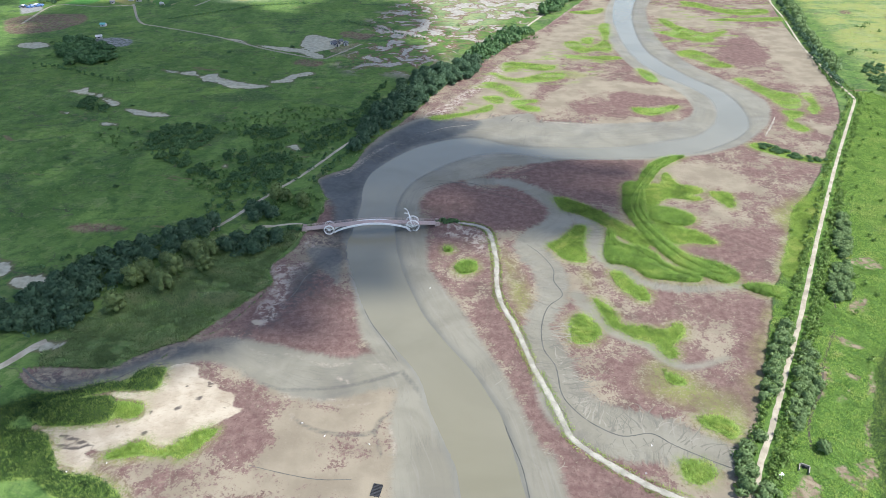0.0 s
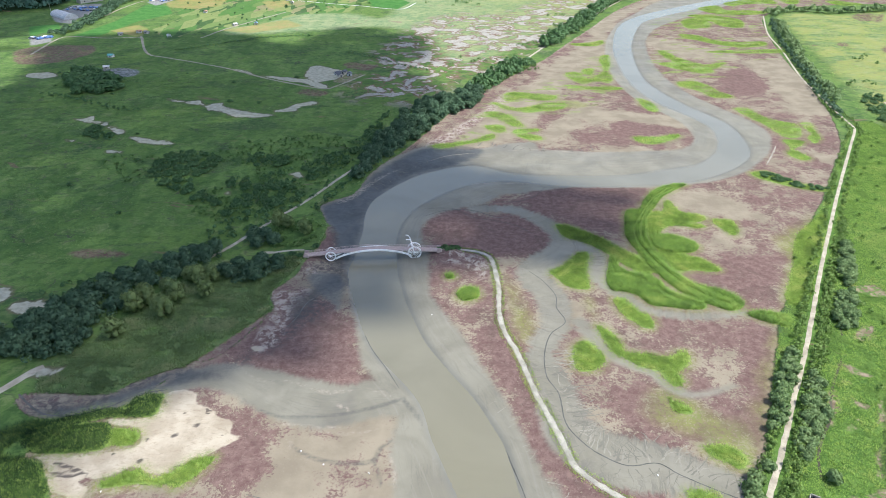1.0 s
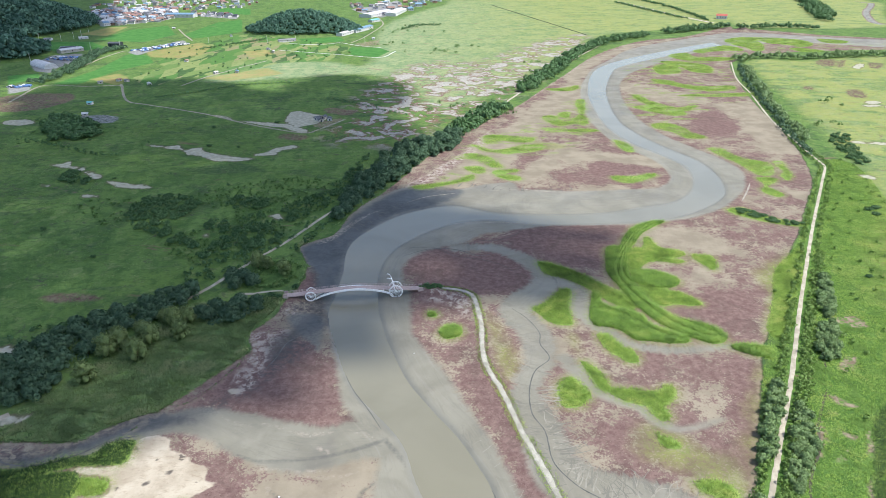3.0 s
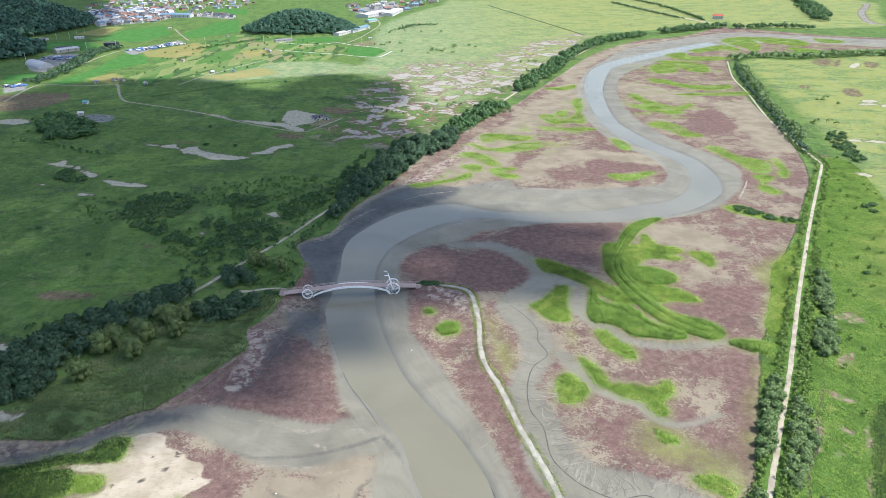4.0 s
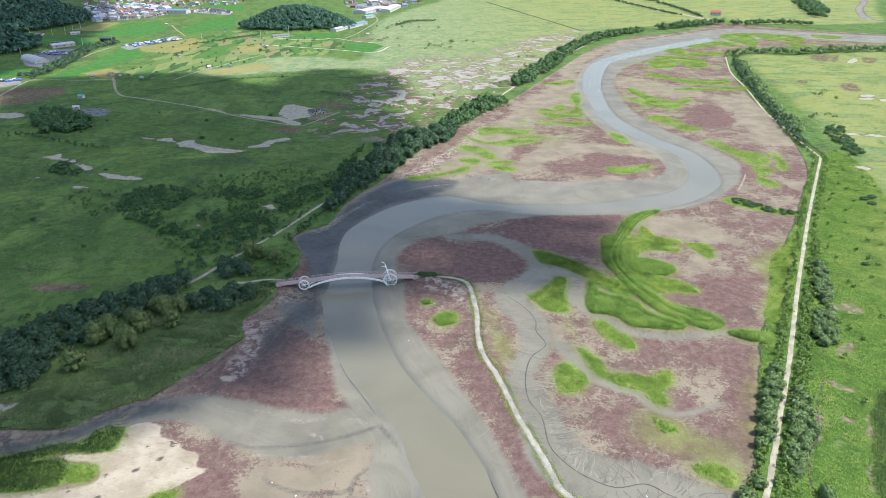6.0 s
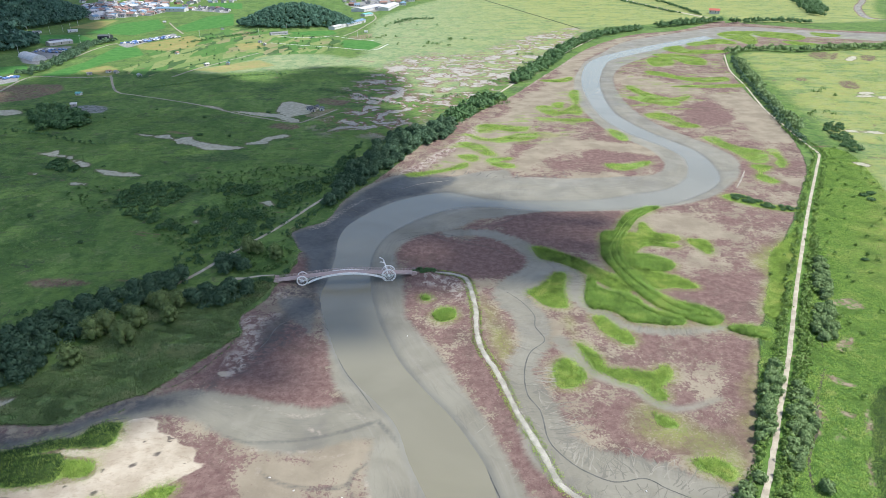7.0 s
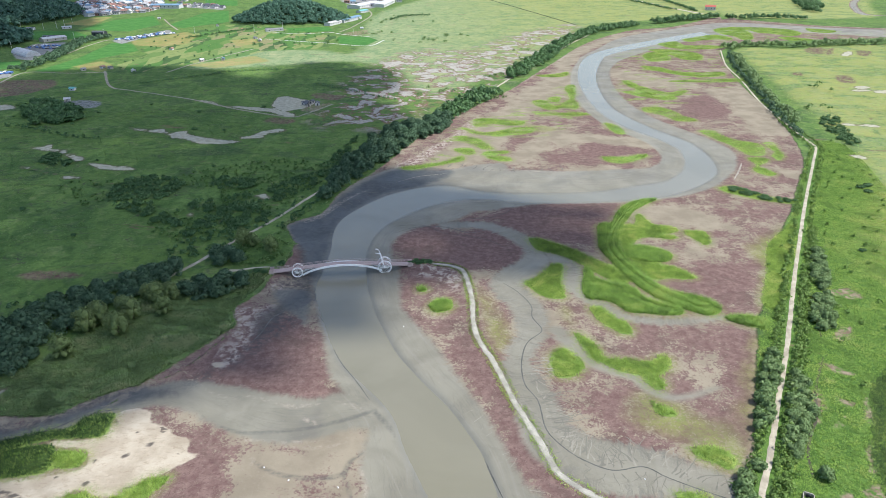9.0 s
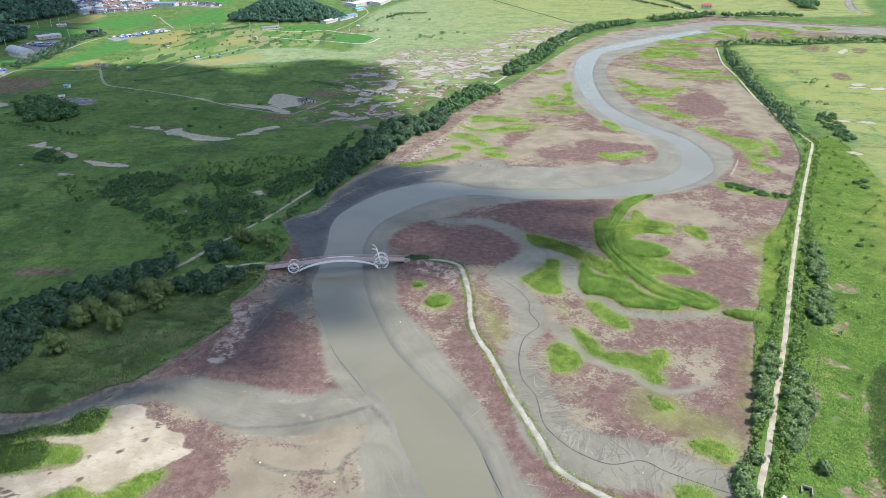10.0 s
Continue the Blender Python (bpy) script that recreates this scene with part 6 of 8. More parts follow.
def make_shrub(name, seed, height, spread, material, label, clumps=420, leaf=0.24):
    rng = np.random.RandomState(seed)
    shrub = tagged(new(name), label, "shrub")
    bm = bmesh.new()
    lobes = []
    for k in range(5):
        a, r = k * 1.26 + rng.uniform(-0.4, 0.4), spread * rng.uniform(0.3, 0.6)
        x, y = r * math.cos(a), r * math.sin(a)
        lobes.append((x, y, height * 0.45, spread * rng.uniform(0.35, 0.55), height * rng.uniform(0.4, 0.58)))
        tube(bm, [(0, 0, -0.2), (x * 0.5, y * 0.5, height * 0.3), (x, y, height * 0.6)], [0.07, 0.05, 0.02], 4)
    part("stems", bm, BARK, shrub)
    crown = new("crown", crown_mesh("crown", rng, lobes, clumps, leaf, material))
    crown.parent = shrub
    return shrub


PAD_LINE = spline(PATH_PAD)


def clear_ground(x, y):
    """Where no tree stands in the way of the pad path or a bare pan."""
    return (to_segments(x, y, PAD_LINE[:-1], PAD_LINE[1:])[0] > 5.0) & (depth_in(x, y, ZONES["pan"]) < -3.0)


class Stand:
    """Copies of a few prototypes, set about the plan; the prototypes themselves take the first places."""

    def __init__(self, makers, group):
        self.makers, self.group, self.made = makers, group, []
        self.rng = np.random.RandomState(len(group))

    def plant(self, x, y, scale=1.0, which=None):
        i = self.rng.randint(len(self.makers)) if which is None else which % len(self.makers)
        z = float(heights(x, y)[0])
        s = scale * self.rng.uniform(0.8, 1.2)
        if i not in [k for k, _ in self.made]:
            ob = self.makers[i]()
            ob["group"] = self.group
            self.made.append((i, ob))
        else:
            ob = copy_thing(dict(self.made)[i], Matrix())
        ob.matrix_basis = pose(x, y, z, 0, 0, self.rng.uniform(0, 360)) @ Matrix.Diagonal((s, s, s * self.rng.uniform(0.9, 1.12), 1))
        return ob

    def along(self, points, width, gap, scale=1.0):
        """Fills a band with plants about gap apart."""
        curve = resample(spline(points), gap)
        t = np.gradient(curve, axis=0)
        t /= np.hypot(t[:, 0], t[:, 1])[:, None]
        rows = max(1, int(round(width / gap)))
        for p, d in zip(curve, t):
            for k in range(rows):
                off = ((k + 0.5) / rows - 0.5) * width + self.rng.uniform(-0.3, 0.3) * gap
                q = p + np.array([-d[1], d[0]]) * off + d * self.rng.uniform(-0.4, 0.4) * gap
                self.plant(q[0], q[1], scale)

    def fill(self, ring, gap, scale=1.0):
        """Fills an outline with plants about gap apart."""
        ring = spline(ring, True)
        lo, hi = ring.min(0), ring.max(0)
        xs, ys = np.meshgrid(np.arange(lo[0], hi[0], gap), np.arange(lo[1], hi[1], gap))
        xs = xs.ravel() + self.rng.uniform(-0.4, 0.4, xs.size) * gap
        ys = ys.ravel() + self.rng.uniform(-0.4, 0.4, ys.size) * gap
        for x, y in np.stack([xs, ys], 1)[within(xs, ys, ring) & clear_ground(xs, ys)]:
            self.plant(x, y, scale)


def tree_stand(name, seeds, height, spread, material, label, group, clumps=1350, leaf=0.28):
    return Stand([lambda s=s: make_tree(name, s, height, spread, material, label, clumps, leaf) for s in seeds], group)


dark_trees = tree_stand("tree", (1, 2, 3, 4), 5.6, 3.7, LEAF_DARK, "dense dark green broadleaf tree in the dike belt", "trees of the west dike")
for ring in (TREES_W, TREES_X, TREES_B, TREES_C):
    dark_trees.fill(ring, 6.0)
dark_trees.fill(TREES_N, 7.0, 1.25)
east_trees = tree_stand("roadside_tree", (11, 12, 13), 5.0, 3.3, LEAF_BLUE, "bluish green roadside tree beside the gravel road", "trees along the east road", 1000, 0.30)
for ring in (EAST_A, EAST_B, EAST_C, EAST_D, EAST_E, EAST_F, EAST_G, EAST_H):
    east_trees.fill(ring, 3.4, 0.70)
willows = tree_stand("willow", (21, 22), 6.6, 3.0, LEAF_OLIVE, "rounded olive-green willow at the edge of the belt", "willows", 1900, 0.19)
for i, (x, y) in enumerate(WILLOWS):
    willows.plant(x, y, 1.3, i)
shrubs = Stand([lambda s=s: make_shrub("shrub", s, 1.9, 3.0, LEAF_SHRUB, "low dark green shrub in the wet meadow") for s in (31, 32, 33)], "shrubs of the meadow")
for ring, gap in ((SHRUB_A, 8.0), (SHRUB_B, 7.5), (SHRUB_C, 8.0), (SHRUB_D, 7.5), (SHRUB_E, 8.5), (SHRUB_F, 7.0), (SHRUB_G, 9.0), (SHRUB_H, 7.0), (SHRUB_I, 4.0)):
    shrubs.fill(ring, gap, 0.8 if ring is SHRUB_I else 1.15)
for x, y in BRIDGE_SHRUBS:
    shrubs.plant(x, y, 0.7)
single = np.random.RandomState(5)
for ring, count in ((((-260, 150), (-70, 330), (-100, 600), (-420, 620)), 26), (((130, 130), (330, 480), (520, 520), (260, 130)), 7)):
    ring = np.array(ring, float)
    while count:
        x, y = single.uniform(ring.min(0), ring.max(0))
        if within(np.array([x]), np.array([y]), ring)[0] and depth_in(np.array([x]), np.array([y]), ZONES["flat"])[0] < -5:
            shrubs.plant(x, y, single.uniform(0.35, 0.8))
            count -= 1


def woodland(name, spots, size, label, material, clumps=60, seed=0, leaf=0.085):
    """Far trees in one mesh: heaps of leaf clumps."""
    rng = np.random.RandomState(seed)
    verts, faces, normals = [], [], []
    for x, y in spots:
        z = float(heights(x, y)[0])
        h, r = size * rng.uniform(0.6, 1.3), size * 0.5 * rng.uniform(0.7, 1.3)
        d = rng.normal(size=(clumps, 3))
        d[:, 2] = np.abs(d[:, 2]) - 0.25
        d /= np.linalg.norm(d, axis=1)[:, None]
        c = np.array([x, y, z + h * 0.5]) + d * np.array([r, r, h * 0.5]) * rng.uniform(0.75, 1.05, (clumps, 1))
        face = d + rng.normal(size=d.shape) * 0.6
        face /= np.linalg.norm(face, axis=1)[:, None]
        u = np.cross(face, rng.normal(size=(clumps, 3)))
        u /= np.linalg.norm(u, axis=1)[:, None]
        v = np.cross(face, u)
        s = size * leaf * rng.uniform(0.6, 1.4, (clumps, 1))
        normals.append(d + rng.normal(size=d.shape) * 0.3 + np.array([0, 0, 0.3]))
        quad = np.stack([c + u * s, c + v * s, c - u * s, c - v * s], 1)
        base = sum(len(q) for q in verts) * 4 if verts else 0
        verts.append(quad)
        i = np.arange(clumps)[:, None] * 4 + base
        faces.append(i + np.arange(4))
    mesh = mesh_of(name, np.concatenate(verts).reshape(-1, 3), np.concatenate(faces), material, np.repeat(np.concatenate(normals), 4, 0))
    return tagged(new(name, mesh), label, "trees", kind="stuff")


def spots_in(ring, gap, seed, loose=False):
    rng = np.random.RandomState(seed)
    ring = spline(ring, True)
    lo, hi = ring.min(0), ring.max(0)
    xs, ys = np.meshgrid(np.arange(lo[0], hi[0], gap), np.arange(lo[1], hi[1], gap))
    xs, ys = (a.ravel() + rng.uniform(-0.45, 0.45, a.size) * gap for a in (xs, ys))
    ok = within(xs, ys, ring) & clear_ground(xs, ys)
    if loose:
        ok &= bumps(xs, ys, 13, seed) + 0.5 * bumps(xs, ys, 6, seed + 1) > -0.1
    return np.stack([xs, ys], 1)[ok]


def spots_along(points, width, gap, seed):
    rng = np.random.RandomState(seed)
    curve = resample(spline(points), gap)
    out = []
    for k in range(max(1, round(width / gap))):
        a, b = sides(curve, width)
        w = rng.uniform(0, 1, (len(curve), 1))
        out.append(a * w + b * (1 - w) + rng.uniform(-0.3, 0.3, (len(curve), 2)) * gap)
    return np.concatenate(out)


for i, (belt, width, gap, size, leaf) in enumerate(((BELT_F, 20, 5.5, 7.5, LEAF_SHRUB), (BELT_G, 20, 6.5, 8.5, LEAF_SHRUB), (BELT_H, 20, 7.5, 9.5, LEAF_SHRUB), (BELT_E, 8, 4.5, 5.5, LEAF_BLUE),
                                                    (BELT_D, 4, 4.5, 4.5, LEAF_DARK), (BELT_I, 14, 7, 8, LEAF_BLUE), (BELT_J, 18, 7.5, 9, LEAF_SHRUB), (BELT_K, 24, 10, 11, LEAF_SHRUB), (LINE_A, 20, 6, 6.5, LEAF_DARK))):
    woodland("tree_belt", spots_along(belt, width, gap, i), size, "far belt of dense dark green trees", leaf, 85, i, 0.11)
for i, ring in enumerate((SHRUB_A, SHRUB_B, SHRUB_C, SHRUB_D, SHRUB_E, SHRUB_F, SHRUB_G, SHRUB_J, SHRUB_K, SHRUB_L)):
    woodland("thicket", spots_in(ring, 2.6, 60 + i, True), 2.1, "low tangled dark green thicket in the meadow", LEAF_SHRUB, 46, 60 + i, 0.14)
for i, (ring, gap) in enumerate(((TREES_W, 4.0), (TREES_N, 5.0), (TREES_B, 4.0), (EAST_C, 2.2), (EAST_D, 2.2), (EAST_G, 2.2), (EAST_B, 2.2), (EAST_A, 2.2), (EAST_F, 2.2))):
    woodland("undergrowth", spots_in(ring, gap, 70 + i), 3.4 if i < 3 else 2.4, "dense green undergrowth below the belt trees", LEAF_DARK if i < 3 else LEAF_BLUE, 60, 70 + i, 0.115 if i < 3 else 0.14)
hedge = np.random.RandomState(8)
road = resample(spline(ROAD_EAST), 0.9)
row = []
for side in sides(road, 6.8):
    for x, y in side:
        if 100 < y < 520 and hedge.uniform() < (0.9 if y < 250 else 0.45):
            row.append((x + hedge.normal() * 0.9, y + hedge.normal() * 0.9))
for x, y in sides(road, 10.5)[0]:
    if 100 < y < 300 and hedge.uniform() < 0.9:
        row.append((x + hedge.normal() * 1.1, y + hedge.normal() * 0.9))
woodland("hedge", np.array(row), 1.9, "low green bushes lining the gravel road", LEAF_RANK, 46, 8, 0.13)
for i, (row_points, size) in enumerate(((HEDGE_A, 2.6), (HEDGE_B, 4.0), (HEDGE_C, 2.2), (HEDGE_D, 2.4), (HEDGE_E, 5.0))):
    woodland("field_hedge", spots_along(row_points, 4, 3.5, 80 + i), size, "low dark green hedge between the fields", LEAF_SHRUB, 40, 80 + i, 0.14)
for i, (ring, gap) in enumerate(((SHRUB_M, 3.6), (SHRUB_N, 4.0))):
    woodland("thicket", spots_in(ring, gap, 90 + i, True), 1.7, "low tangled green thicket in the wet meadow", LEAF_GREEN, 40, 90 + i, 0.16)
field = spots_in(EAST_FIELD, 11.0, 95, True)
field = field[depth_in(field[:, 0], field[:, 1], ZONES["soil"]) < -1.5]
field = field[to_segments(field[:, 0], field[:, 1], road[:-1], road[1:])[0] > 6]
woodland("field_bushes", field, 1.9, "low bright green bushes scattered over the weedy field", LEAF_RANK, 34, 95, 0.17)
for i, ring in enumerate(ZONES["plots"]):
    spots = spots_in(ring, 24.0, 130 + i, True)
    woodland("plot_bushes", spots, 3.0, "small dark green bushes between the field plots", LEAF_SHRUB, 34, 130 + i, 0.17)
BELT_FOOT = [(-173, 226), (-160.5, 238.9), (-141.7, 247), (-128.7, 262), (-114.1, 272), (-122, 253), (-134, 236), (-150, 225.2), (-157.8, 213.5), (-168, 205)]
woodland("thicket", spots_in(BELT_FOOT, 2.3, 141, True), 2.2, "rank green scrub at the foot of the tree belt", LEAF_SHRUB, 60, 141, 0.12)
for i, (row_points, size) in enumerate((([(640, 2090), (650, 1850), (634, 1600), (612, 1440)], 6.0), ([(552, 1950), (570, 1640), (583, 1490)], 4.5), ([(1122, 2012), (1050, 1800), (1005, 1694), (911, 1497)], 11.0))):
    woodland("tree_belt", spots_along(row_points, 8 + 7 * i, 6.0, 150 + i), size, "far dark green hedge row beside a road", LEAF_SHRUB, 60, 150 + i, 0.13)
BRIDGEHEAD = [(-93.5, 272), (-86.1, 290.1), (-75.5, 307), (-69, 303), (-61, 289.1), (-64, 275.5), (-70.2, 266.5), (-83.2, 267)]
woodland("thicket", spots_in(BRIDGEHEAD, 2.8, 140, True), 2.0, "low green bushes beside the footbridge path", LEAF_GREEN, 46, 140, 0.14)
grove_trees = tree_stand("grove_tree", (41, 42), 5.6, 4.6, LEAF_SHRUB, "rounded green tree in the meadow grove", "trees of the meadow grove", 480, 0.40)
grove_trees.fill(GROVE, 8.5, 1.15)
for i, (cx, cy, sx, sy, h) in enumerate(HILLS):
    a = np.linspace(0, 6.283, 14)[:-1]
    ring = np.stack([cx + sx * 0.97 * np.cos(a), cy + sy * 0.97 * np.sin(a)], 1)
    woodland("hill_wood", spots_in(ring, 6.2 if i == 0 else 9.0, 7 + i), 8.5 if i == 0 else 12, "dark green wood covering a low hill", LEAF_WOOD, 76 if i == 0 else 56, 7 + i, 0.115 if i == 0 else 0.13)
far_spots = np.random.RandomState(9)
lone = []
for cx, cy, n, r in ((-60, 1090, 8, 14), (20, 1010, 10, 18), (60, 1060, 7, 14), (-30, 1290, 12, 40), (90, 720, 5, 12), (70, 620, 6, 16), (20, 640, 6, 14), (130, 830, 5, 14), (160, 900, 4, 10), (420, 640, 4, 10), (360, 560, 4, 8), (-120, 1000, 3, 8)):
    lone += (np.array([cx, cy]) + far_spots.normal(size=(n, 2)) * np.array([r, r * 0.6])).tolist()
lone += spots_in(HOUSES_A, 30, 61).tolist() + spots_in(HOUSES_B, 75, 62).tolist() + spots_in(HOUSES_C, 70, 63).tolist()
woodland("scattered_bushes", np.array(lone), 5.5, "scattered dark green bushes in the pasture", LEAF_GREEN, 50, 9)


def tufts(xy, z, rng, height, lean, width):
    """Blades of grass: three thin triangles to each tuft."""
    n = len(xy)
    verts = np.zeros((n, 3, 3, 3))
    for k in range(3):
        a = rng.uniform(0, 6.283, n)
        h = height * rng.uniform(0.6, 1.3, n)
        out = np.stack([np.cos(a), np.sin(a), 0 * a], 1)
        side = np.stack([-np.sin(a), np.cos(a), 0 * a], 1)
        base = np.stack([xy[:, 0], xy[:, 1], z - 0.05], 1) + out * 0.1
        verts[:, k, 0], verts[:, k, 1] = base + side * width, base - side * width
        verts[:, k, 2] = base + out * (lean * h)[:, None] + np.stack([0 * a, 0 * a, h], 1)
    normals = np.tile([0.0, 0.0, 1.0], (n * 9, 1)) + np.repeat(rng.normal(size=(n * 3, 3)) * 0.18, 3, 0)
    return verts.reshape(-1, 3), np.arange(n * 9).reshape(-1, 3), normals


GROOVES = [spline(g) for g in GROOVES_OF_DIKE]


def reed_bed(ring, seed, label, density, height, fray=1.0, material=None):
    rng = np.random.RandomState(seed)
    lo, hi = ring.min(0), ring.max(0)
    n = int((hi[0] - lo[0]) * (hi[1] - lo[1]) * density)
    xy = rng.uniform(lo, hi, (n, 2))
    edge = depth_in(xy[:, 0], xy[:, 1], [ring]) + rng.uniform(-1.0, 0.6, n) * fray
    xy = xy[edge > 0]
    if ring[:, 1].mean() > 420:   # far beds grow in loose strips
        xy = xy[bumps(xy[:, 0] * 0.5, xy[:, 1], 22, seed % 5) > rng.uniform(-0.9, 0.3, len(xy))]
    for groove in GROOVES:
        xy = xy[to_segments(xy[:, 0], xy[:, 1], groove[:-1], groove[1:])[0] > 0.55]
    v, f, up = tufts(xy, heights(xy[:, 0], xy[:, 1]), rng, height, 0.6, 0.06)
    bed = new("reed_bed", mesh_of("reed_bed", v, f, material or REED, up))
    return tagged(bed, label, "reeds", "reed beds on the mudflat", "stuff")


for i, (kind, ring) in enumerate(zip(REED_KINDS, REEDS)):
    near = ring[:, 1].mean() < 330
    if kind == "dark":
        reed_bed(ring, 100 + i, "dark green reed bed beside the pale sand flat, cloud shade in its colour", 12.0, 0.8, 1.4, REED_DARK_SHADED)
    elif kind == "dike":
        reed_bed(ring, 100 + i, "tall mid-green reed bed combed along the old creek", 15.0, 1.5, 1.0, REED_MID)
    else:
        reed_bed(ring, 100 + i, "bright green reed bed rising from the red mudflat", 13.0 if near else 3.4, 0.9 if near else 1.0, 2.2 if near else 2.4)


def weed_field(name, ring, seed, density, height, material, label, lean=0.75, width=0.12, cover=0.0):
    """Rank grass and weeds over a stretch of meadow."""
    rng = np.random.RandomState(seed)
    ring = spline(ring, True)
    lo, hi = ring.min(0), ring.max(0)
    xy = rng.uniform(lo, hi, (int((hi - lo).prod() * density), 2))
    patch = bumps(xy[:, 0], xy[:, 1], 14, seed) + 0.6 * bumps(xy[:, 0], xy[:, 1], 5, seed + 1)
    ok = within(xy[:, 0], xy[:, 1], ring) & (patch + cover > rng.uniform(-1.0, 0.7, len(xy)))
    xy = xy[ok]
    ok = depth_in(xy[:, 0], xy[:, 1], ZONES["flat"]) < -0.5
    for t, w in ((ROAD_EAST, 2.2), (PATH_WEST, 2.0), (PATH_BRIDGE, 1.8), (PATH_PAD, 2.3)):
        curve = spline(t)
        ok &= to_segments(xy[:, 0], xy[:, 1], curve[:-1], curve[1:])[0] > w
    for key in ("pan", "soil", "ditch", "sand"):
        ok &= depth_in(xy[:, 0], xy[:, 1], ZONES.get(key, ()), LINES.get(key, ())) < 0.3
    xy = xy[ok]
    v, f, up = tufts(xy, heights(xy[:, 0], xy[:, 1]), rng, height, lean, width)
    return tagged(new(name, mesh_of(name, v, f, material, up)), label, "grass", kind="stuff")


weed_field("dike_grass", EAST_FIELD, 41, 4.2, 0.5, WEED_BRIGHT, "rank bright green weeds beside the gravel road", 1.0, 0.095, 1.4)
weed_field("bank_grass", WEST_BANK, 42, 7.0, 0.75, WEED_DULL, "tall grey-green grass on the west bank", 0.9, 0.17)
weed_field("meadow_tussocks", WEST_MEADOW, 43, 0.36, 0.45, WEED_MEADOW, "rough green tussocks across the wet meadow", 1.4, 0.2)
weed_field("pasture_tussocks", EAST_PASTURE, 44, 0.12, 0.45, WEED_BRIGHT, "yellow-green tussocks across the east pasture", 1.6, 0.25)


def path_edging(name, points, width, seed, label):
    """Pale loose stones heaped along both edges of the path."""
    rng = np.random.RandomState(seed)
    bm = bmesh.new()
    bmesh.ops.create_icosphere(bm, subdivisions=1, radius=1.0)
    bv, bf = np.array([v.co for v in bm.verts]), np.array([[v.index for v in f.verts] for f in bm.faces])
    bm.free()
    curve = resample(spline(points), 0.35)
    spots = []
    for side in sides(curve, width):
        spots.append(side + rng.normal(size=side.shape) * 0.28)
    xy = np.concatenate(spots)
    xy = xy[rng.uniform(size=len(xy)) < 0.8]
    size = rng.uniform(0.10, 0.25, (len(xy), 1, 1))
    c = np.stack([xy[:, 0], xy[:, 1], heights(xy[:, 0], xy[:, 1]) + 0.05], 1)
    v = bv[None] * size * rng.uniform(0.6, 1.2, (len(xy), 1, 3)) * np.array([1, 1, 0.6]) + c[:, None]
    f = bf[None] + np.arange(len(xy))[:, None, None] * len(bv)
    return tagged(new(name, mesh_of(name, v.reshape(-1, 3), f.reshape(-1, 3), PALE_STONE)), label, "stones", kind="stuff")


path_edging("path_stones", PATH_STONE, 1.8, 51, "pale loose stones edging the mudflat path")
verge = resample(spline(PATH_STONE), 0.5)
grass_rng = np.random.RandomState(52)
va, vb = sides(verge, 3.4)
xy = np.concatenate([va, vb] * 9)
xy = xy + grass_rng.normal(size=xy.shape) * 0.5
xy = xy[bumps(xy[:, 0], xy[:, 1], 9, 4) > grass_rng.uniform(-1.1, 0.5, len(xy))]
v, f, up = tufts(xy, heights(xy[:, 0], xy[:, 1]), grass_rng, 0.35, 0.6, 0.09)
tagged(new("path_verge", mesh_of("path_verge", v, f, REED, up)), "yellow-green grass verge beside the stone path", "grass", kind="stuff")


# ---- footbridge with the giant bicycle ----
def box(bm, x0, x1, y0, y1, z0, z1):
    v = [bm.verts.new((x, y, z)) for x in (x0, x1) for y in (y0, y1) for z in (z0, z1)]
    for f in ((0, 1, 3, 2), (4, 6, 7, 5), (0, 4, 5, 1), (2, 3, 7, 6), (0, 2, 6, 4), (1, 5, 7, 3)):
        bm.faces.new([v[i] for i in f])


def bevelled(bm, size):
    bmesh.ops.bevel(bm, geom=bm.edges[:], offset=size, segments=1, affect="EDGES")
    bmesh.ops.recalc_face_normals(bm, faces=bm.faces[:])
    return bm


def swept(bm, points, width, depth):
    """A box section swept along points in the plane y = const: width across, depth upright."""
    rows = []
    for x, y, z in points:
        rows.append([bm.verts.new((x, y + a, z + b)) for a, b in ((-width / 2, 0), (width / 2, 0), (width / 2, depth), (-width / 2, depth))])
    for r, s in zip(rows, rows[1:]):
        for k in range(4):
            bm.faces.new((r[k], r[(k + 1) % 4], s[(k + 1) % 4], s[k]))
    bm.faces.new(rows[0][::-1])
    bm.faces.new(rows[-1])
    bmesh.ops.recalc_face_normals(bm, faces=bm.faces[:])


def ring_of(bm, cx, cy, cz, radius, thick, steps=40):
    """A round tube bent into an upright ring that faces y."""
    rows = []
    for k in range(steps):
        a = 6.28318 * k / steps
        c, s = math.cos(a), math.sin(a)
        rows.append([bm.verts.new((cx + (radius + thick * math.cos(b)) * c, cy + thick * math.sin(b), cz + (radius + thick * math.cos(b)) * s)) for b in (0, 1.0472, 2.0944, 3.1416, 4.1888, 5.236)])
    for i in range(steps):
        r, s = rows[i], rows[(i + 1) % steps]
        for k in range(6):
            bm.faces.new((r[k], r[(k + 1) % 6], s[(k + 1) % 6], s[k]))


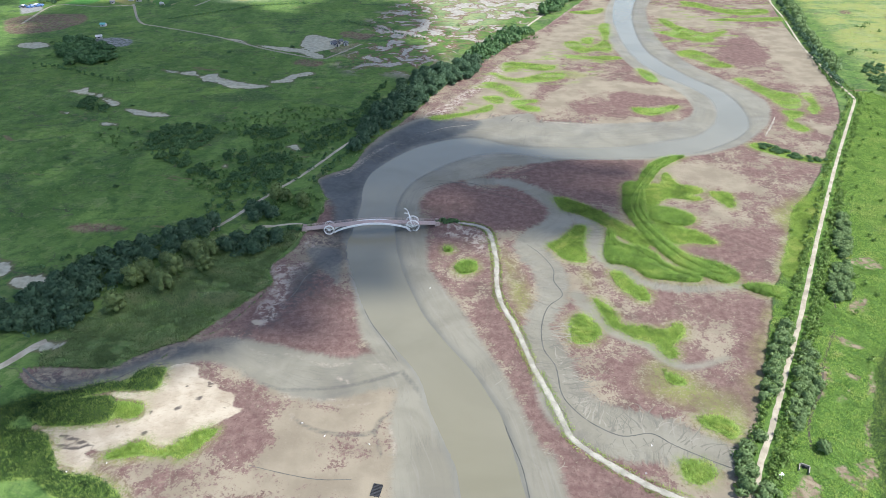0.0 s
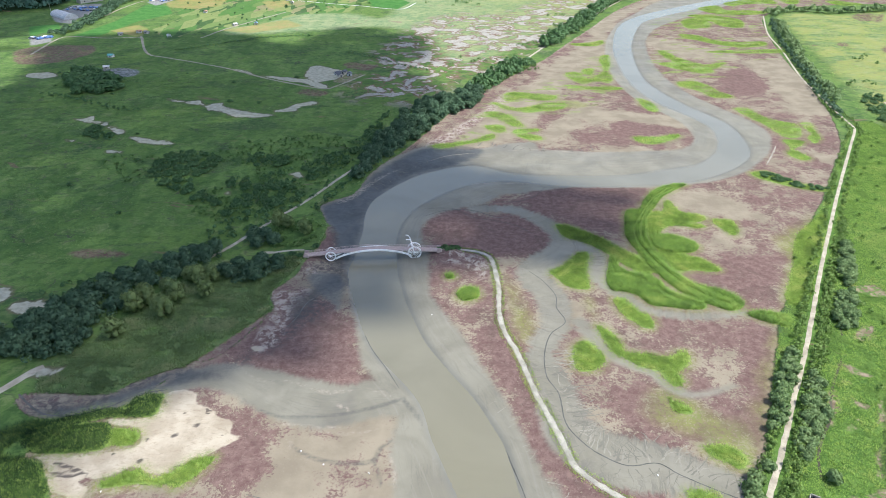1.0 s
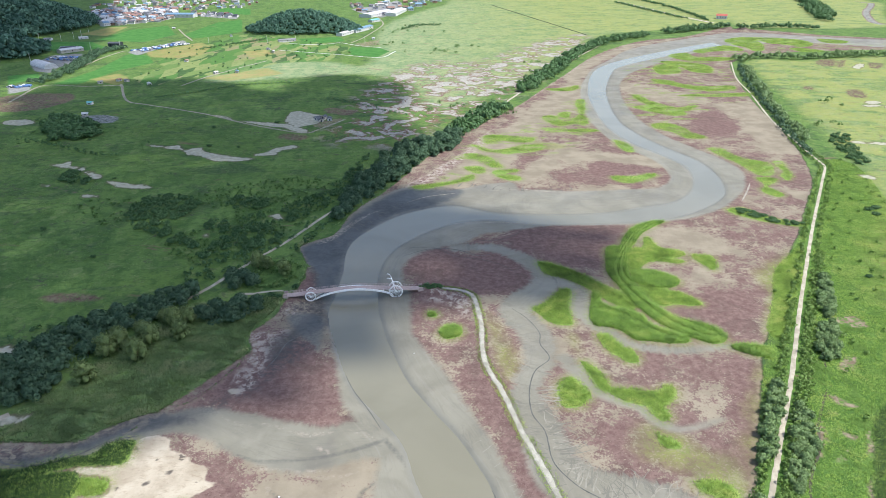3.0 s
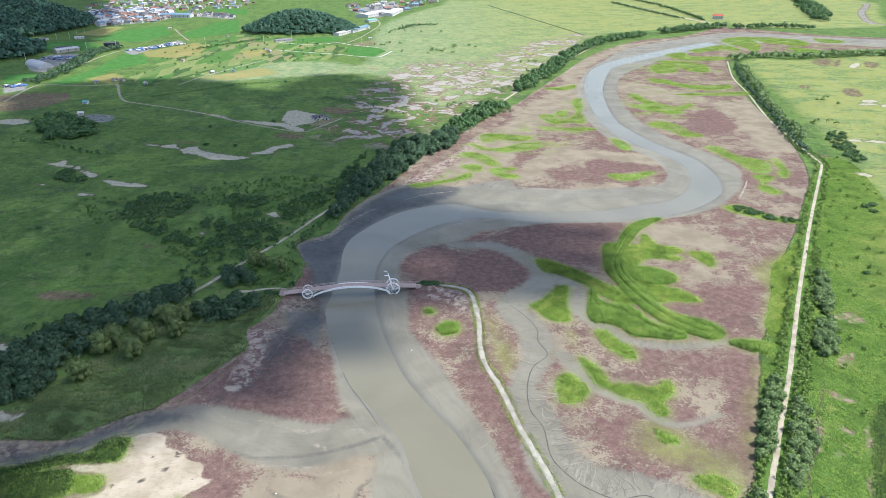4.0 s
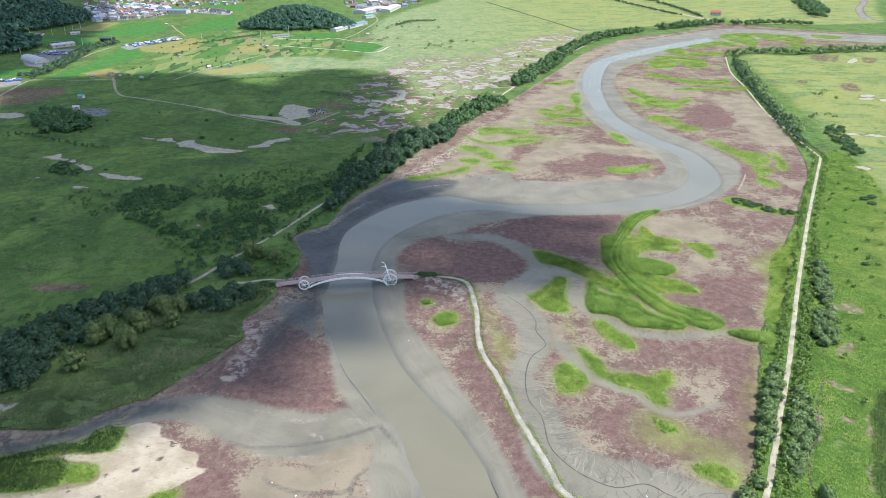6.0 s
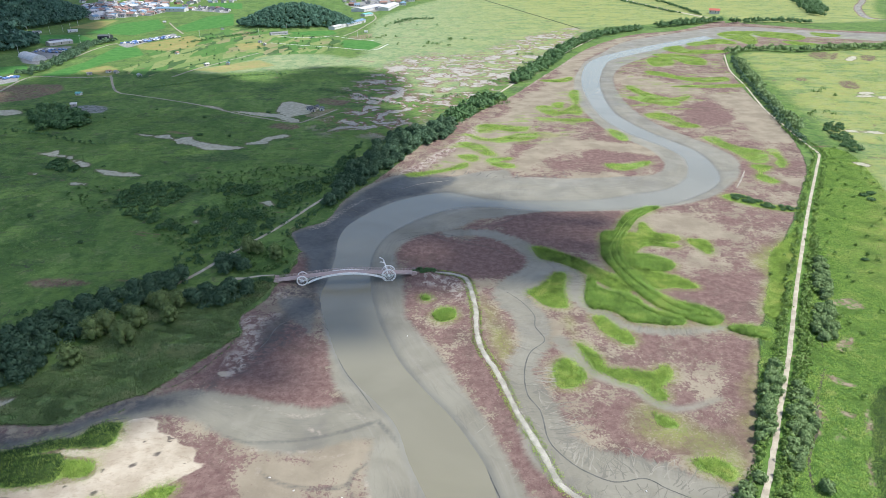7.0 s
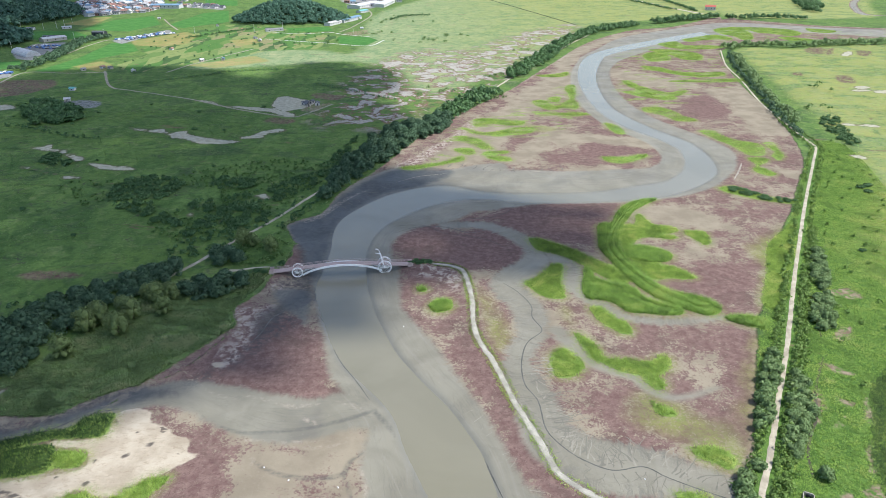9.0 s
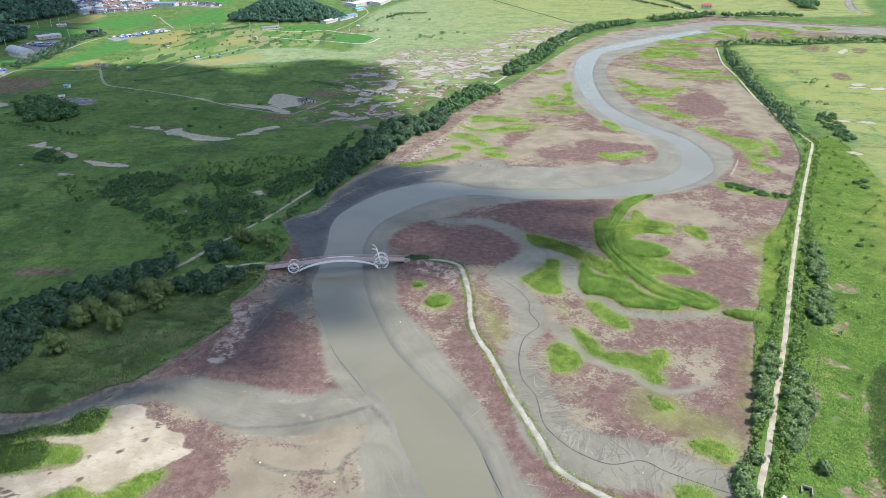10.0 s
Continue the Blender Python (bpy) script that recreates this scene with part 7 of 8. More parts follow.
def bicycle_wheel(bridge, x, y, z, radius, spokes):
    wheel = new("wheel")
    wheel.parent = bridge
    wheel.matrix_basis = pose(x, y, z)
    bm = bmesh.new()
    ring_of(bm, 0, 0, 0, radius, 0.2)
    ring_of(bm, 0, 0, 0, radius * 0.86, 0.08)
    part("rim", bm, WHITE_STEEL, wheel, "white painted steel rim")
    bm = bmesh.new()
    tube(bm, [(0, -0.35, 0), (0, 0.35, 0)], [0.34, 0.34], 12)
    part("hub", bm, WHITE_STEEL, wheel)
    for k in range(spokes):
        a = 6.28318 * k / spokes
        bm = bmesh.new()
        tube(bm, [(0.3 * math.cos(a), 0.1 * (-1) ** k, 0.3 * math.sin(a)), (radius * math.cos(a), 0, radius * math.sin(a))], [0.075, 0.065], 4)
        part("spoke", bm, WHITE_STEEL, wheel)


def footbridge():
    a, b = (Vector((*p, 0)) for p in BRIDGE_ENDS)
    length = (b - a).length
    turn = math.degrees(math.atan2(b.y - a.y, b.x - a.x))
    bridge = tagged(new("footbridge"), "pinkish arched footbridge with white giant bicycle wheels", "bridge")
    bridge.matrix_basis = pose(a.x, a.y, 0, 0, 0, turn)
    deck_z = lambda s: 2.6 + 2.0 * max(math.sin(math.pi * s / length), 0) ** 1.4
    half = 1.5
    at = [length * k / 60 for k in range(61)]
    bm = bmesh.new()
    swept(bm, [(s, 0, deck_z(s) - 0.3) for s in at], 2 * half, 0.3)
    part("deck", bm, DECK, bridge, "pinkish brown boarded deck")
    for y in (-half, half):
        bm = bmesh.new()
        swept(bm, [(s, y, deck_z(s) - 0.45) for s in at], 0.16, 0.5)
        part("edge_beam", bm, RAIL, bridge)
        for h in (1.1, 0.6):
            bm = bmesh.new()
            swept(bm, [(s, y, deck_z(s) + h) for s in at], 0.1 if h > 1 else 0.06, 0.09)
            part("rail", bm, RAIL, bridge)
    bm = bmesh.new()
    box(bm, -0.06, 0.06, -0.06, 0.06, 0, 1.15)
    post = part("post", bevelled(bm, 0.015), RAIL, bridge)
    first = True
    for y in (-half, half):
        for k in range(int(length / 1.3)):
            s = 0.4 + 1.3 * k
            ob = post if first else post.copy()
            if not first:
                scene.collection.objects.link(ob)
            first = False
            ob.location = (s, y, deck_z(s))
    # white arch below and two wheels on each side
    lo, hi = length * 0.215, length * 0.795
    for y in (-1.75, 1.75):
        bm = bmesh.new()
        pts = []
        for k in range(41):
            u = k / 40
            pts.append((lo + (hi - lo) * u, y, 0.2 + (deck_z(length / 2) - 0.75) * (4 * u * (1 - u)) ** 0.8))
        swept(bm, pts, 0.5, 0.8)
        part("arch_rib", bm, WHITE_STEEL, bridge, "white steel arch rib")
    for u in (0.12, 0.2, 0.28, 0.72, 0.8, 0.88):
        s = lo + (hi - lo) * u
        z = 0.5 + (deck_z(length / 2) - 0.75) * (4 * u * (1 - u)) ** 0.8
        for y in (-1.7, 1.7):
            bm = bmesh.new()
            tube(bm, [(s, y, z), (s, y, deck_z(s) - 0.3)], [0.08, 0.08], 6)
            part("strut", bm, WHITE_STEEL, bridge)
    small, large = length * 0.178, length * 0.818
    for y in (-2.15, 2.15):
        bicycle_wheel(bridge, small, y, 2.25, 2.3, 14)
        bicycle_wheel(bridge, large, y, 2.5, 3.05, 18)
    # fork, stem and handlebar over the large wheels
    top = Vector((large - 1.8, 0, deck_z(large) + 4.7))
    for y in (-2.15, 2.15):
        bm = bmesh.new()
        tube(bm, [(large, y, 2.5), (large - 1.0, y * 0.75, 5.2), (top.x + 0.15, y * 0.12, top.z)], [0.22, 0.2, 0.2], 8)
        part("fork", bm, WHITE_STEEL, bridge)
        bm = bmesh.new()
        tube(bm, [(top.x, 0, top.z + 0.2), (top.x - 0.1, y * 0.4, top.z + 0.75), (top.x - 0.7, y * 0.9, top.z + 1.15), (top.x - 1.5, y, top.z + 1.5), (top.x - 2.0, y, top.z + 1.45)],
             [0.2, 0.19, 0.18, 0.18, 0.2], 8)
        part("handlebar", bm, WHITE_STEEL, bridge)
    bm = bmesh.new()
    bmesh.ops.create_icosphere(bm, subdivisions=2, radius=0.36, matrix=Matrix.Translation(top))
    part("headset", bm, WHITE_STEEL, bridge)
    for s in (-0.6, length + 0.6):
        bm = bmesh.new()
        box(bm, s - 1.2, s + 1.2, -2.0, 2.0, -1.0, 2.62)
        part("abutment", bevelled(bm, 0.08), DECK, bridge, "pinkish brown clad abutment")
        for y in (-1.8, 1.8):
            bm = bmesh.new()
            box(bm, s - 0.9, s + 0.9, y - 0.16, y + 0.16, 2.6, 3.75)
            part("end_post", bevelled(bm, 0.05), DECK, bridge)
    return bridge


footbridge()


# ---- village, farm sheds and yards ----
ROOFS = [plain_material(n, c, 0.6, 0, 0.3, 0.5) for n, c in (
    ("terracotta_roof", (0.27, 0.155, 0.125)), ("blue_roof", (0.16, 0.27, 0.38)), ("grey_roof", (0.22, 0.22, 0.23)),
    ("orange_roof", (0.34, 0.20, 0.14)), ("white_roof", (0.55, 0.55, 0.55)), ("dark_roof", (0.07, 0.075, 0.09)), ("teal_roof", (0.15, 0.42, 0.42)))]
WALLS = [plain_material(n, c, 0.85, 0, 0.2, 0.7) for n, c in (("cream_wall", (0.46, 0.43, 0.38)), ("white_wall", (0.56, 0.56, 0.55)), ("brick_wall", (0.34, 0.19, 0.14)))]
GLASS = plain_material("dark_glass", (0.03, 0.035, 0.045), 0.12, 0, 0.1)
PAINTS = [plain_material(n, c, 0.35, 0, 0.1) for n, c in (("blue_paint", (0.10, 0.20, 0.42)), ("white_paint", (0.75, 0.75, 0.75)), ("silver_paint", (0.38, 0.40, 0.43)), ("dark_paint", (0.04, 0.045, 0.06)))]
RUBBER = plain_material("rubber", (0.02, 0.02, 0.02), 0.9)


def gable(bm, lx, ly, eave, ridge, over=0.5, thick=0.25):
    """A pitched roof slab with overhang; the ridge runs along x."""
    x, y = lx / 2 + over, ly / 2 + over
    drop = (ridge - eave) * over / (ly / 2)
    low = [(-x, -y, eave - drop), (x, -y, eave - drop), (x, 0, ridge), (-x, 0, ridge), (-x, y, eave - drop), (x, y, eave - drop)]
    lo = [bm.verts.new(p) for p in low]
    up = [bm.verts.new((p[0], p[1], p[2] + thick)) for p in low]
    for q in ((0, 1, 2, 3), (3, 2, 5, 4)):
        bm.faces.new([up[i] for i in q])
        bm.faces.new([lo[i] for i in q][::-1])
    for i, j in ((0, 1), (1, 2), (2, 5), (5, 4), (4, 3), (3, 0)):
        bm.faces.new((lo[i], lo[j], up[j], up[i]))
    bmesh.ops.recalc_face_normals(bm, faces=bm.faces[:])


def walls_of(bm, lx, ly, eave, ridge):
    x, y = lx / 2, ly / 2
    lo = [bm.verts.new(p) for p in ((-x, -y, -0.5), (x, -y, -0.5), (x, y, -0.5), (-x, y, -0.5))]
    hi = [bm.verts.new((v.co.x, v.co.y, eave)) for v in lo]
    r = [bm.verts.new((-x, 0, ridge)), bm.verts.new((x, 0, ridge))]
    for i, j in ((0, 1), (2, 3)):
        bm.faces.new((lo[i], lo[j], hi[j], hi[i]))
    bm.faces.new((lo[1], lo[2], hi[2], r[1], hi[1]))
    bm.faces.new((lo[3], lo[0], hi[0], r[0], hi[3]))
    bm.faces.new((hi[0], hi[1], r[1], r[0]))
    bm.faces.new((hi[3], r[0], r[1], hi[2]))
    bmesh.ops.recalc_face_normals(bm, faces=bm.faces[:])


def make_house(name, lx, ly, eave, ridge, wall, roof, label, windows=3, category="house"):
    house = tagged(new(name), label, category)
    bm = bmesh.new()
    walls_of(bm, lx, ly, eave, ridge)
    part("wall", bm, wall, house)
    bm = bmesh.new()
    gable(bm, lx, ly, eave, ridge)
    part("roof", bm, roof, house)
    for side in (-1, 1):
        for k in range(windows):
            x = (k + 0.5) / windows * lx - lx / 2
            bm = bmesh.new()
            box(bm, x - 0.7, x + 0.7, side * ly / 2 - 0.05, side * ly / 2 + 0.05, eave * 0.4, eave * 0.78)
            part("window", bm, GLASS, house)
    bm = bmesh.new()
    box(bm, lx / 2 - 0.05, lx / 2 + 0.06, -0.5, 0.5, 0, 2.05)
    part("door", bm, PAINTS[3], house)
    return house


def make_tunnel(name, length, radius, material, label):
    """A plastic field tunnel: half barrel with closed ends and hoops."""
    tunnel = tagged(new(name), label, "greenhouse")
    bm = bmesh.new()
    rows = [[bm.verts.new((x, radius * math.cos(a), radius * 0.75 * math.sin(a) - 0.2)) for a in [math.pi * k / 10 for k in range(11)]] for x in (-length / 2, length / 2)]
    for k in range(10):
        bm.faces.new((rows[0][k], rows[0][k + 1], rows[1][k + 1], rows[1][k]))
    bm.faces.new(rows[0][::-1])
    bm.faces.new(rows[1])
    part("cover", bm, material, tunnel)
    for k in range(5):
        x = -length / 2 + length * k / 4
        bm = bmesh.new()
        tube(bm, [(x, (radius + 0.05) * math.cos(a), (radius + 0.05) * 0.75 * math.sin(a) - 0.2) for a in [math.pi * q / 8 for q in range(9)]], [0.06] * 9, 4)
        part("hoop", bm, WHITE_STEEL, tunnel)
    return tunnel


def make_vehicle(name, paint, label, van):
    car = tagged(new(name), label, "vehicle")
    long, high = (5.0, 2.0) if van else (4.4, 1.45)
    bm = bmesh.new()
    box(bm, -long / 2, long / 2, -0.9, 0.9, 0.35, high * 0.6)
    part("body", bevelled(bm, 0.12), paint, car)
    bm = bmesh.new()
    box(bm, -long * 0.42, long * (0.36 if van else 0.22), -0.82, 0.82, high * 0.58, high)
    part("cabin", bevelled(bm, 0.14), GLASS if not van else paint, car)
    for x in (-long * 0.3, long * 0.3):
        for y in (-0.85, 0.85):
            bm = bmesh.new()
            tube(bm, [(x, y - 0.1, 0.33), (x, y + 0.1, 0.33)], [0.33, 0.33], 10)
            part("wheel", bm, RUBBER, car)
    return car


def settle(ob, x, y, turn=0.0, s=1.0):
    ob.matrix_basis = pose(x, y, float(heights(x, y)[0]), 0, 0, turn) @ Matrix.Diagonal((s, s, s, 1))
    return ob


KINDS = [(2, 1, "grey-roofed white village house"), (5, 1, "dark-roofed white village house"), (0, 0, "terracotta-roofed cream village house"), (3, 1, "orange-roofed white village house"), (2, 2, "grey-roofed brick village house"), (1, 1, "blue-roofed white village house"),
         (2, 0, "grey-roofed cream village house"), (0, 2, "terracotta-roofed brick village house"), (4, 1, "white flat-toned village house"), (5, 0, "dark-roofed cream village house")]
protos = []
town = np.random.RandomState(77)
lots = np.concatenate([spots_in(ring, gap, 5) for ring, gap in ((HOUSES_A, 15.5), (HOUSES_B, 36), (HOUSES_C, 34), (HOUSES_D, 24))])
lots = lots[np.argsort(np.hypot(lots[:, 0], lots[:, 1]))]
for x, y in lots[:280]:
    i = town.choice([0, 0, 1, 1, 2, 3, 4, 5, 6, 6, 7, 8, 8, 9])
    known = dict(protos)
    if i in known:
        house = copy_thing(known[i], Matrix())
    else:
        r, w, label = KINDS[i]
        house = make_house("house", 9 + i % 3 * 2, 7 + i % 2 * 1.5, 2.8 + (i % 3) * 1.2, 4.9 + (i % 3) * 1.3, WALLS[w], ROOFS[r], label)
        house["group"] = "village houses"
        protos.append((i, house))
    settle(house, x, y, town.choice([12, 102, -20, 70]) + town.uniform(-6, 6), town.uniform(0.9, 1.35))


def far_village(spots):
    """The farthest houses: gabled blocks in one mesh."""
    bm = bmesh.new()
    for x, y in spots:
        w, d, e, r = town.uniform(4.5, 7.5), town.uniform(3.5, 5.0), town.uniform(2.8, 6.0), town.uniform(1.2, 2.4)
        m = pose(x, y, float(heights(x, y)[0]), 0, 0, town.choice([12, 102, -20, 70]))
        wall, roof = town.choice([0, 1, 1, 2]), 3 + town.choice([0, 2, 2, 2, 5, 5, 4, 4, 1, 3])
        rings = [[bm.verts.new(m @ Vector((sx * (w + o), sy * (d + o), z))) for sx, sy in ((-1, -1), (1, -1), (1, 1), (-1, 1))] for z, o in ((-1, 0), (e, 0), (e, 0.5))]
        top = [bm.verts.new(m @ Vector((s * (w + 0.5), 0, e + r))) for s in (-1, 1)]
        a, b, c = rings
        sheets = [((a[k], a[(k + 1) % 4], b[(k + 1) % 4], b[k]), wall) for k in range(4)]
        sheets += [((c[0], c[1], top[1], top[0]), roof), ((c[2], c[3], top[0], top[1]), roof), ((c[1], c[2], top[1]), wall), ((c[3], c[0], top[0]), wall), (c[::-1], roof)]
        for corners, look_of in sheets:
            bm.faces.new(corners).material_index = look_of
    mesh = bpy.data.meshes.new("far_houses")
    bm.to_mesh(mesh)
    bm.free()
    for material in WALLS[:3] + ROOFS[:6]:
        mesh.materials.append(material)
    return tagged(new("far_houses", mesh), "crowded far village houses with grey and coloured roofs", "houses", kind="stuff")


far_village(lots[280:])


def shed_between(ends, width, eave, ridge, wall, roof, label):
    (ax, ay), (bx, by) = ends
    size = math.hypot(bx - ax, by - ay)
    shed = make_house("shed", size, width, eave, ridge, wall, roof, label, max(2, int(size / 9)), "shed")
    return settle(shed, (ax + bx) / 2, (ay + by) / 2, math.degrees(math.atan2(by - ay, bx - ax)))


shed_between(SHED_LONG, 12, 4.5, 6.5, WALLS[0], ROOFS[4], "long pale-roofed shed with cream walls")
shed_between(SHED_GREEN, 14, 6.5, 8.0, PAINTS[3], ROOFS[5], "tall dark green metal shed")
shed_between(SHED_BLUE, 26, 7.0, 9.5, WALLS[1], ROOFS[1], "long blue-roofed white factory hall")
shed_between(SHED_KNOLL, 12, 4.5, 6.0, WALLS[1], ROOFS[4], "white metal shed below the wooded knoll")
shed_between(SHED_ROOFS, 14, 4.5, 6.5, WALLS[1], ROOFS[1], "pale blue roofed sheds below the knoll")
shed_between(SHED_TEAL, 12, 4.0, 6.0, WALLS[1], ROOFS[6], "teal-roofed workshop beside the lane")
shed_between(SHED_PALE, 32, 6.0, 8.0, WALLS[1], ROOFS[4], "large pale grey factory hall")
shed_between(SHED_PALE_B, 26, 6.0, 8.0, WALLS[1], ROOFS[4], "large pale grey factory hall")
shed_between(SHED_FARM, 9, 3.0, 4.5, WALLS[1], ROOFS[2], "low grey-roofed farm sheds by the canal")
shed_between(SHED_LITTLE, 7, 3.0, 4.2, WALLS[1], ROOFS[4], "small white farm shed")
shed_between(SHED_HILL, 7, 3.0, 4.2, WALLS[1], ROOFS[2], "small grey farm shed below the hill")
(ax, ay), (bx, by) = SHED_BLACK
settle(make_tunnel("field_tunnel", math.hypot(bx - ax, by - ay), 6.0, PAINTS[3], "black plastic field tunnel beside the yard"), (ax + bx) / 2, (ay + by) / 2, math.degrees(math.atan2(by - ay, bx - ax)))
(ax, ay), (bx, by) = SHED_WHITE
settle(make_tunnel("storage_tent", math.hypot(bx - ax, by - ay), 9.0, ROOFS[4], "white barrel-roofed storage tent in the yard"), (ax + bx) / 2, (ay + by) / 2, math.degrees(math.atan2(by - ay, bx - ax)))
hut_looks = [(ROOFS[4], "small white hut among the fields"), (ROOFS[4], "white peaked tent hut in the field"), (ROOFS[4], "white field hut beside the dirt road"), (ROOFS[3], "small orange-roofed hut in the fields"),
             (ROOFS[1], "low blue tarpaulin shelter"), (ROOFS[4], "small white hut in the meadow"), (ROOFS[2], "low grey field shelter"), (ROOFS[6], "green roofed hut in the meadow"), (ROOFS[4], "small white hut by the grove"),
             (ROOFS[5], "dark shelter on the bare yard")]
for i, (x, y) in enumerate(HUTS):
    roof, label = hut_looks[i if i < 9 else 9 if i < 13 else (0, 6, 3)[i % 3]]
    settle(make_house("hut", 5.0, 4.0, 2.2, 3.2, WALLS[i % 2], roof, label, 1, "hut"), x, y, 25 * i)
cars = [make_vehicle(n, p, l, v) for n, p, l, v in (("van", PAINTS[0], "blue van parked in the farm yard", True), ("van", PAINTS[1], "white van parked in the farm yard", True),
                                                    ("car", PAINTS[2], "silver car parked in the farm yard", False), ("car", PAINTS[3], "dark car parked in the farm yard", False))]
for row, count, width in ((VANS, 130, 27), (VANS_B, 26, 14), (((-548, 975), (-500, 968)), 34, 34)):
    (ax, ay), (bx, by) = row
    for k in range(count):
        u, off = (k + 0.5) / count, town.uniform(-0.5, 0.5) * width
        size = math.hypot(bx - ax, by - ay)
        x, y = ax + (bx - ax) * u - (by - ay) / size * off, ay + (by - ay) * u + (bx - ax) / size * off
        car = cars[k % 4] if row is VANS and k < 4 else copy_thing(cars[town.randint(4)], Matrix())
        car["group"] = "vehicles in the yards"
        settle(car, x, y, town.choice([60, 150]) + town.uniform(-5, 5))


def utility_pole():
    pole = tagged(new("utility_pole"), "pale concrete utility pole with a crossarm", "utility pole", "utility poles")
    bm = bmesh.new()
    tube(bm, [(0, 0, -0.5), (0, 0, 12)], [0.24, 0.15], 8)
    part("mast", bm, CONCRETE, pole)
    bm = bmesh.new()
    box(bm, -1.0, 1.0, -0.08, 0.08, 11.2, 11.4)
    part("crossarm", bm, CONCRETE, pole)
    return pole


pole = utility_pole()
for i, (x, y) in enumerate(POLES):
    settle(pole if i == 0 else copy_thing(pole, Matrix()), x, y, 30 * i)

# the red-roofed pump house at the far bend
RED_ROOF = plain_material("red_roof", (0.42, 0.10, 0.07), 0.6, 0, 0.2, 0.5)
(x, y), = REDHOUSE
settle(make_house("pump_house", 22, 14, 7, 10.5, WALLS[1], RED_ROOF, "white pump house with a red roof at the river bend", 4), x, y, -25)


def sunken_cage():
    """A dark slatted raft stranded on the mud."""
    cage = tagged(new("slatted_raft"), "dark weathered slatted raft stranded on pale mud", "raft")
    for k in range(9):
        bm = bmesh.new()
        box(bm, -1.4, 1.4, -2.0 + 0.46 * k, -1.66 + 0.46 * k, 0.12, 0.3)
        part("slat", bevelled(bm, 0.03), BLACK_WOOD, cage)
    for x in (-1.2, 0, 1.2):
        bm = bmesh.new()
        box(bm, x - 0.12, x + 0.12, -2.15, 2.15, -0.15, 0.14)
        part("beam", bevelled(bm, 0.03), BLACK_WOOD, cage)
    return cage


(x, y), = BOX
settle(sunken_cage(), x, y, -12)


def white_float():
    """A washed-up foam float: rounded barrel with two end caps and a rope collar."""
    thing = tagged(new("foam_float"), "small white foam float stranded on the mud", "float", "stranded floats")
    bm = bmesh.new()
    tube(bm, [(-0.42, 0, 0.26), (-0.34, 0, 0.26), (0.34, 0, 0.26), (0.42, 0, 0.26)], [0.18, 0.28, 0.28, 0.18], 10)
    part("barrel", bm, WHITE_STEEL, thing)
    bm = bmesh.new()
    tube(bm, [(-0.05, 0, 0.26), (0.05, 0, 0.26)], [0.30, 0.30], 10)
    part("rope_collar", bm, BLACK_WOOD, thing, "dark rope collar")
    return thing


first_float = white_float()
for i, (x, y) in enumerate(FLOATS):
    settle(first_float if i == 0 else copy_thing(first_float, Matrix()), x, y, 47 * i, 0.6)


def equipment_box():
    cabinet = tagged(new("equipment_box"), "white metal equipment box in the roadside weeds", "equipment box")
    bm = bmesh.new()
    box(bm, -0.6, 0.6, -0.45, 0.45, 0.1, 1.7)
    part("body", bevelled(bm, 0.04), WHITE_STEEL, cabinet)
    bm = bmesh.new()
    box(bm, -0.68, 0.68, -0.53, 0.53, 1.7, 1.8)
    part("lid", bevelled(bm, 0.03), WHITE_STEEL, cabinet)
    bm = bmesh.new()
    box(bm, -0.7, 0.7, -0.55, 0.55, -0.2, 0.1)
    part("plinth", bevelled(bm, 0.03), CONCRETE, cabinet, "concrete plinth")
    bm = bmesh.new()
    box(bm, -0.5, 0.5, -0.49, -0.45, 0.2, 1.6)
    door = part("door", bevelled(bm, 0.01), WHITE_STEEL, cabinet)
    bm = bmesh.new()
    box(bm, 0.34, 0.40, -0.54, -0.49, 0.8, 1.0)
    part("handle", bm, BLACK_WOOD, door)
    return cabinet


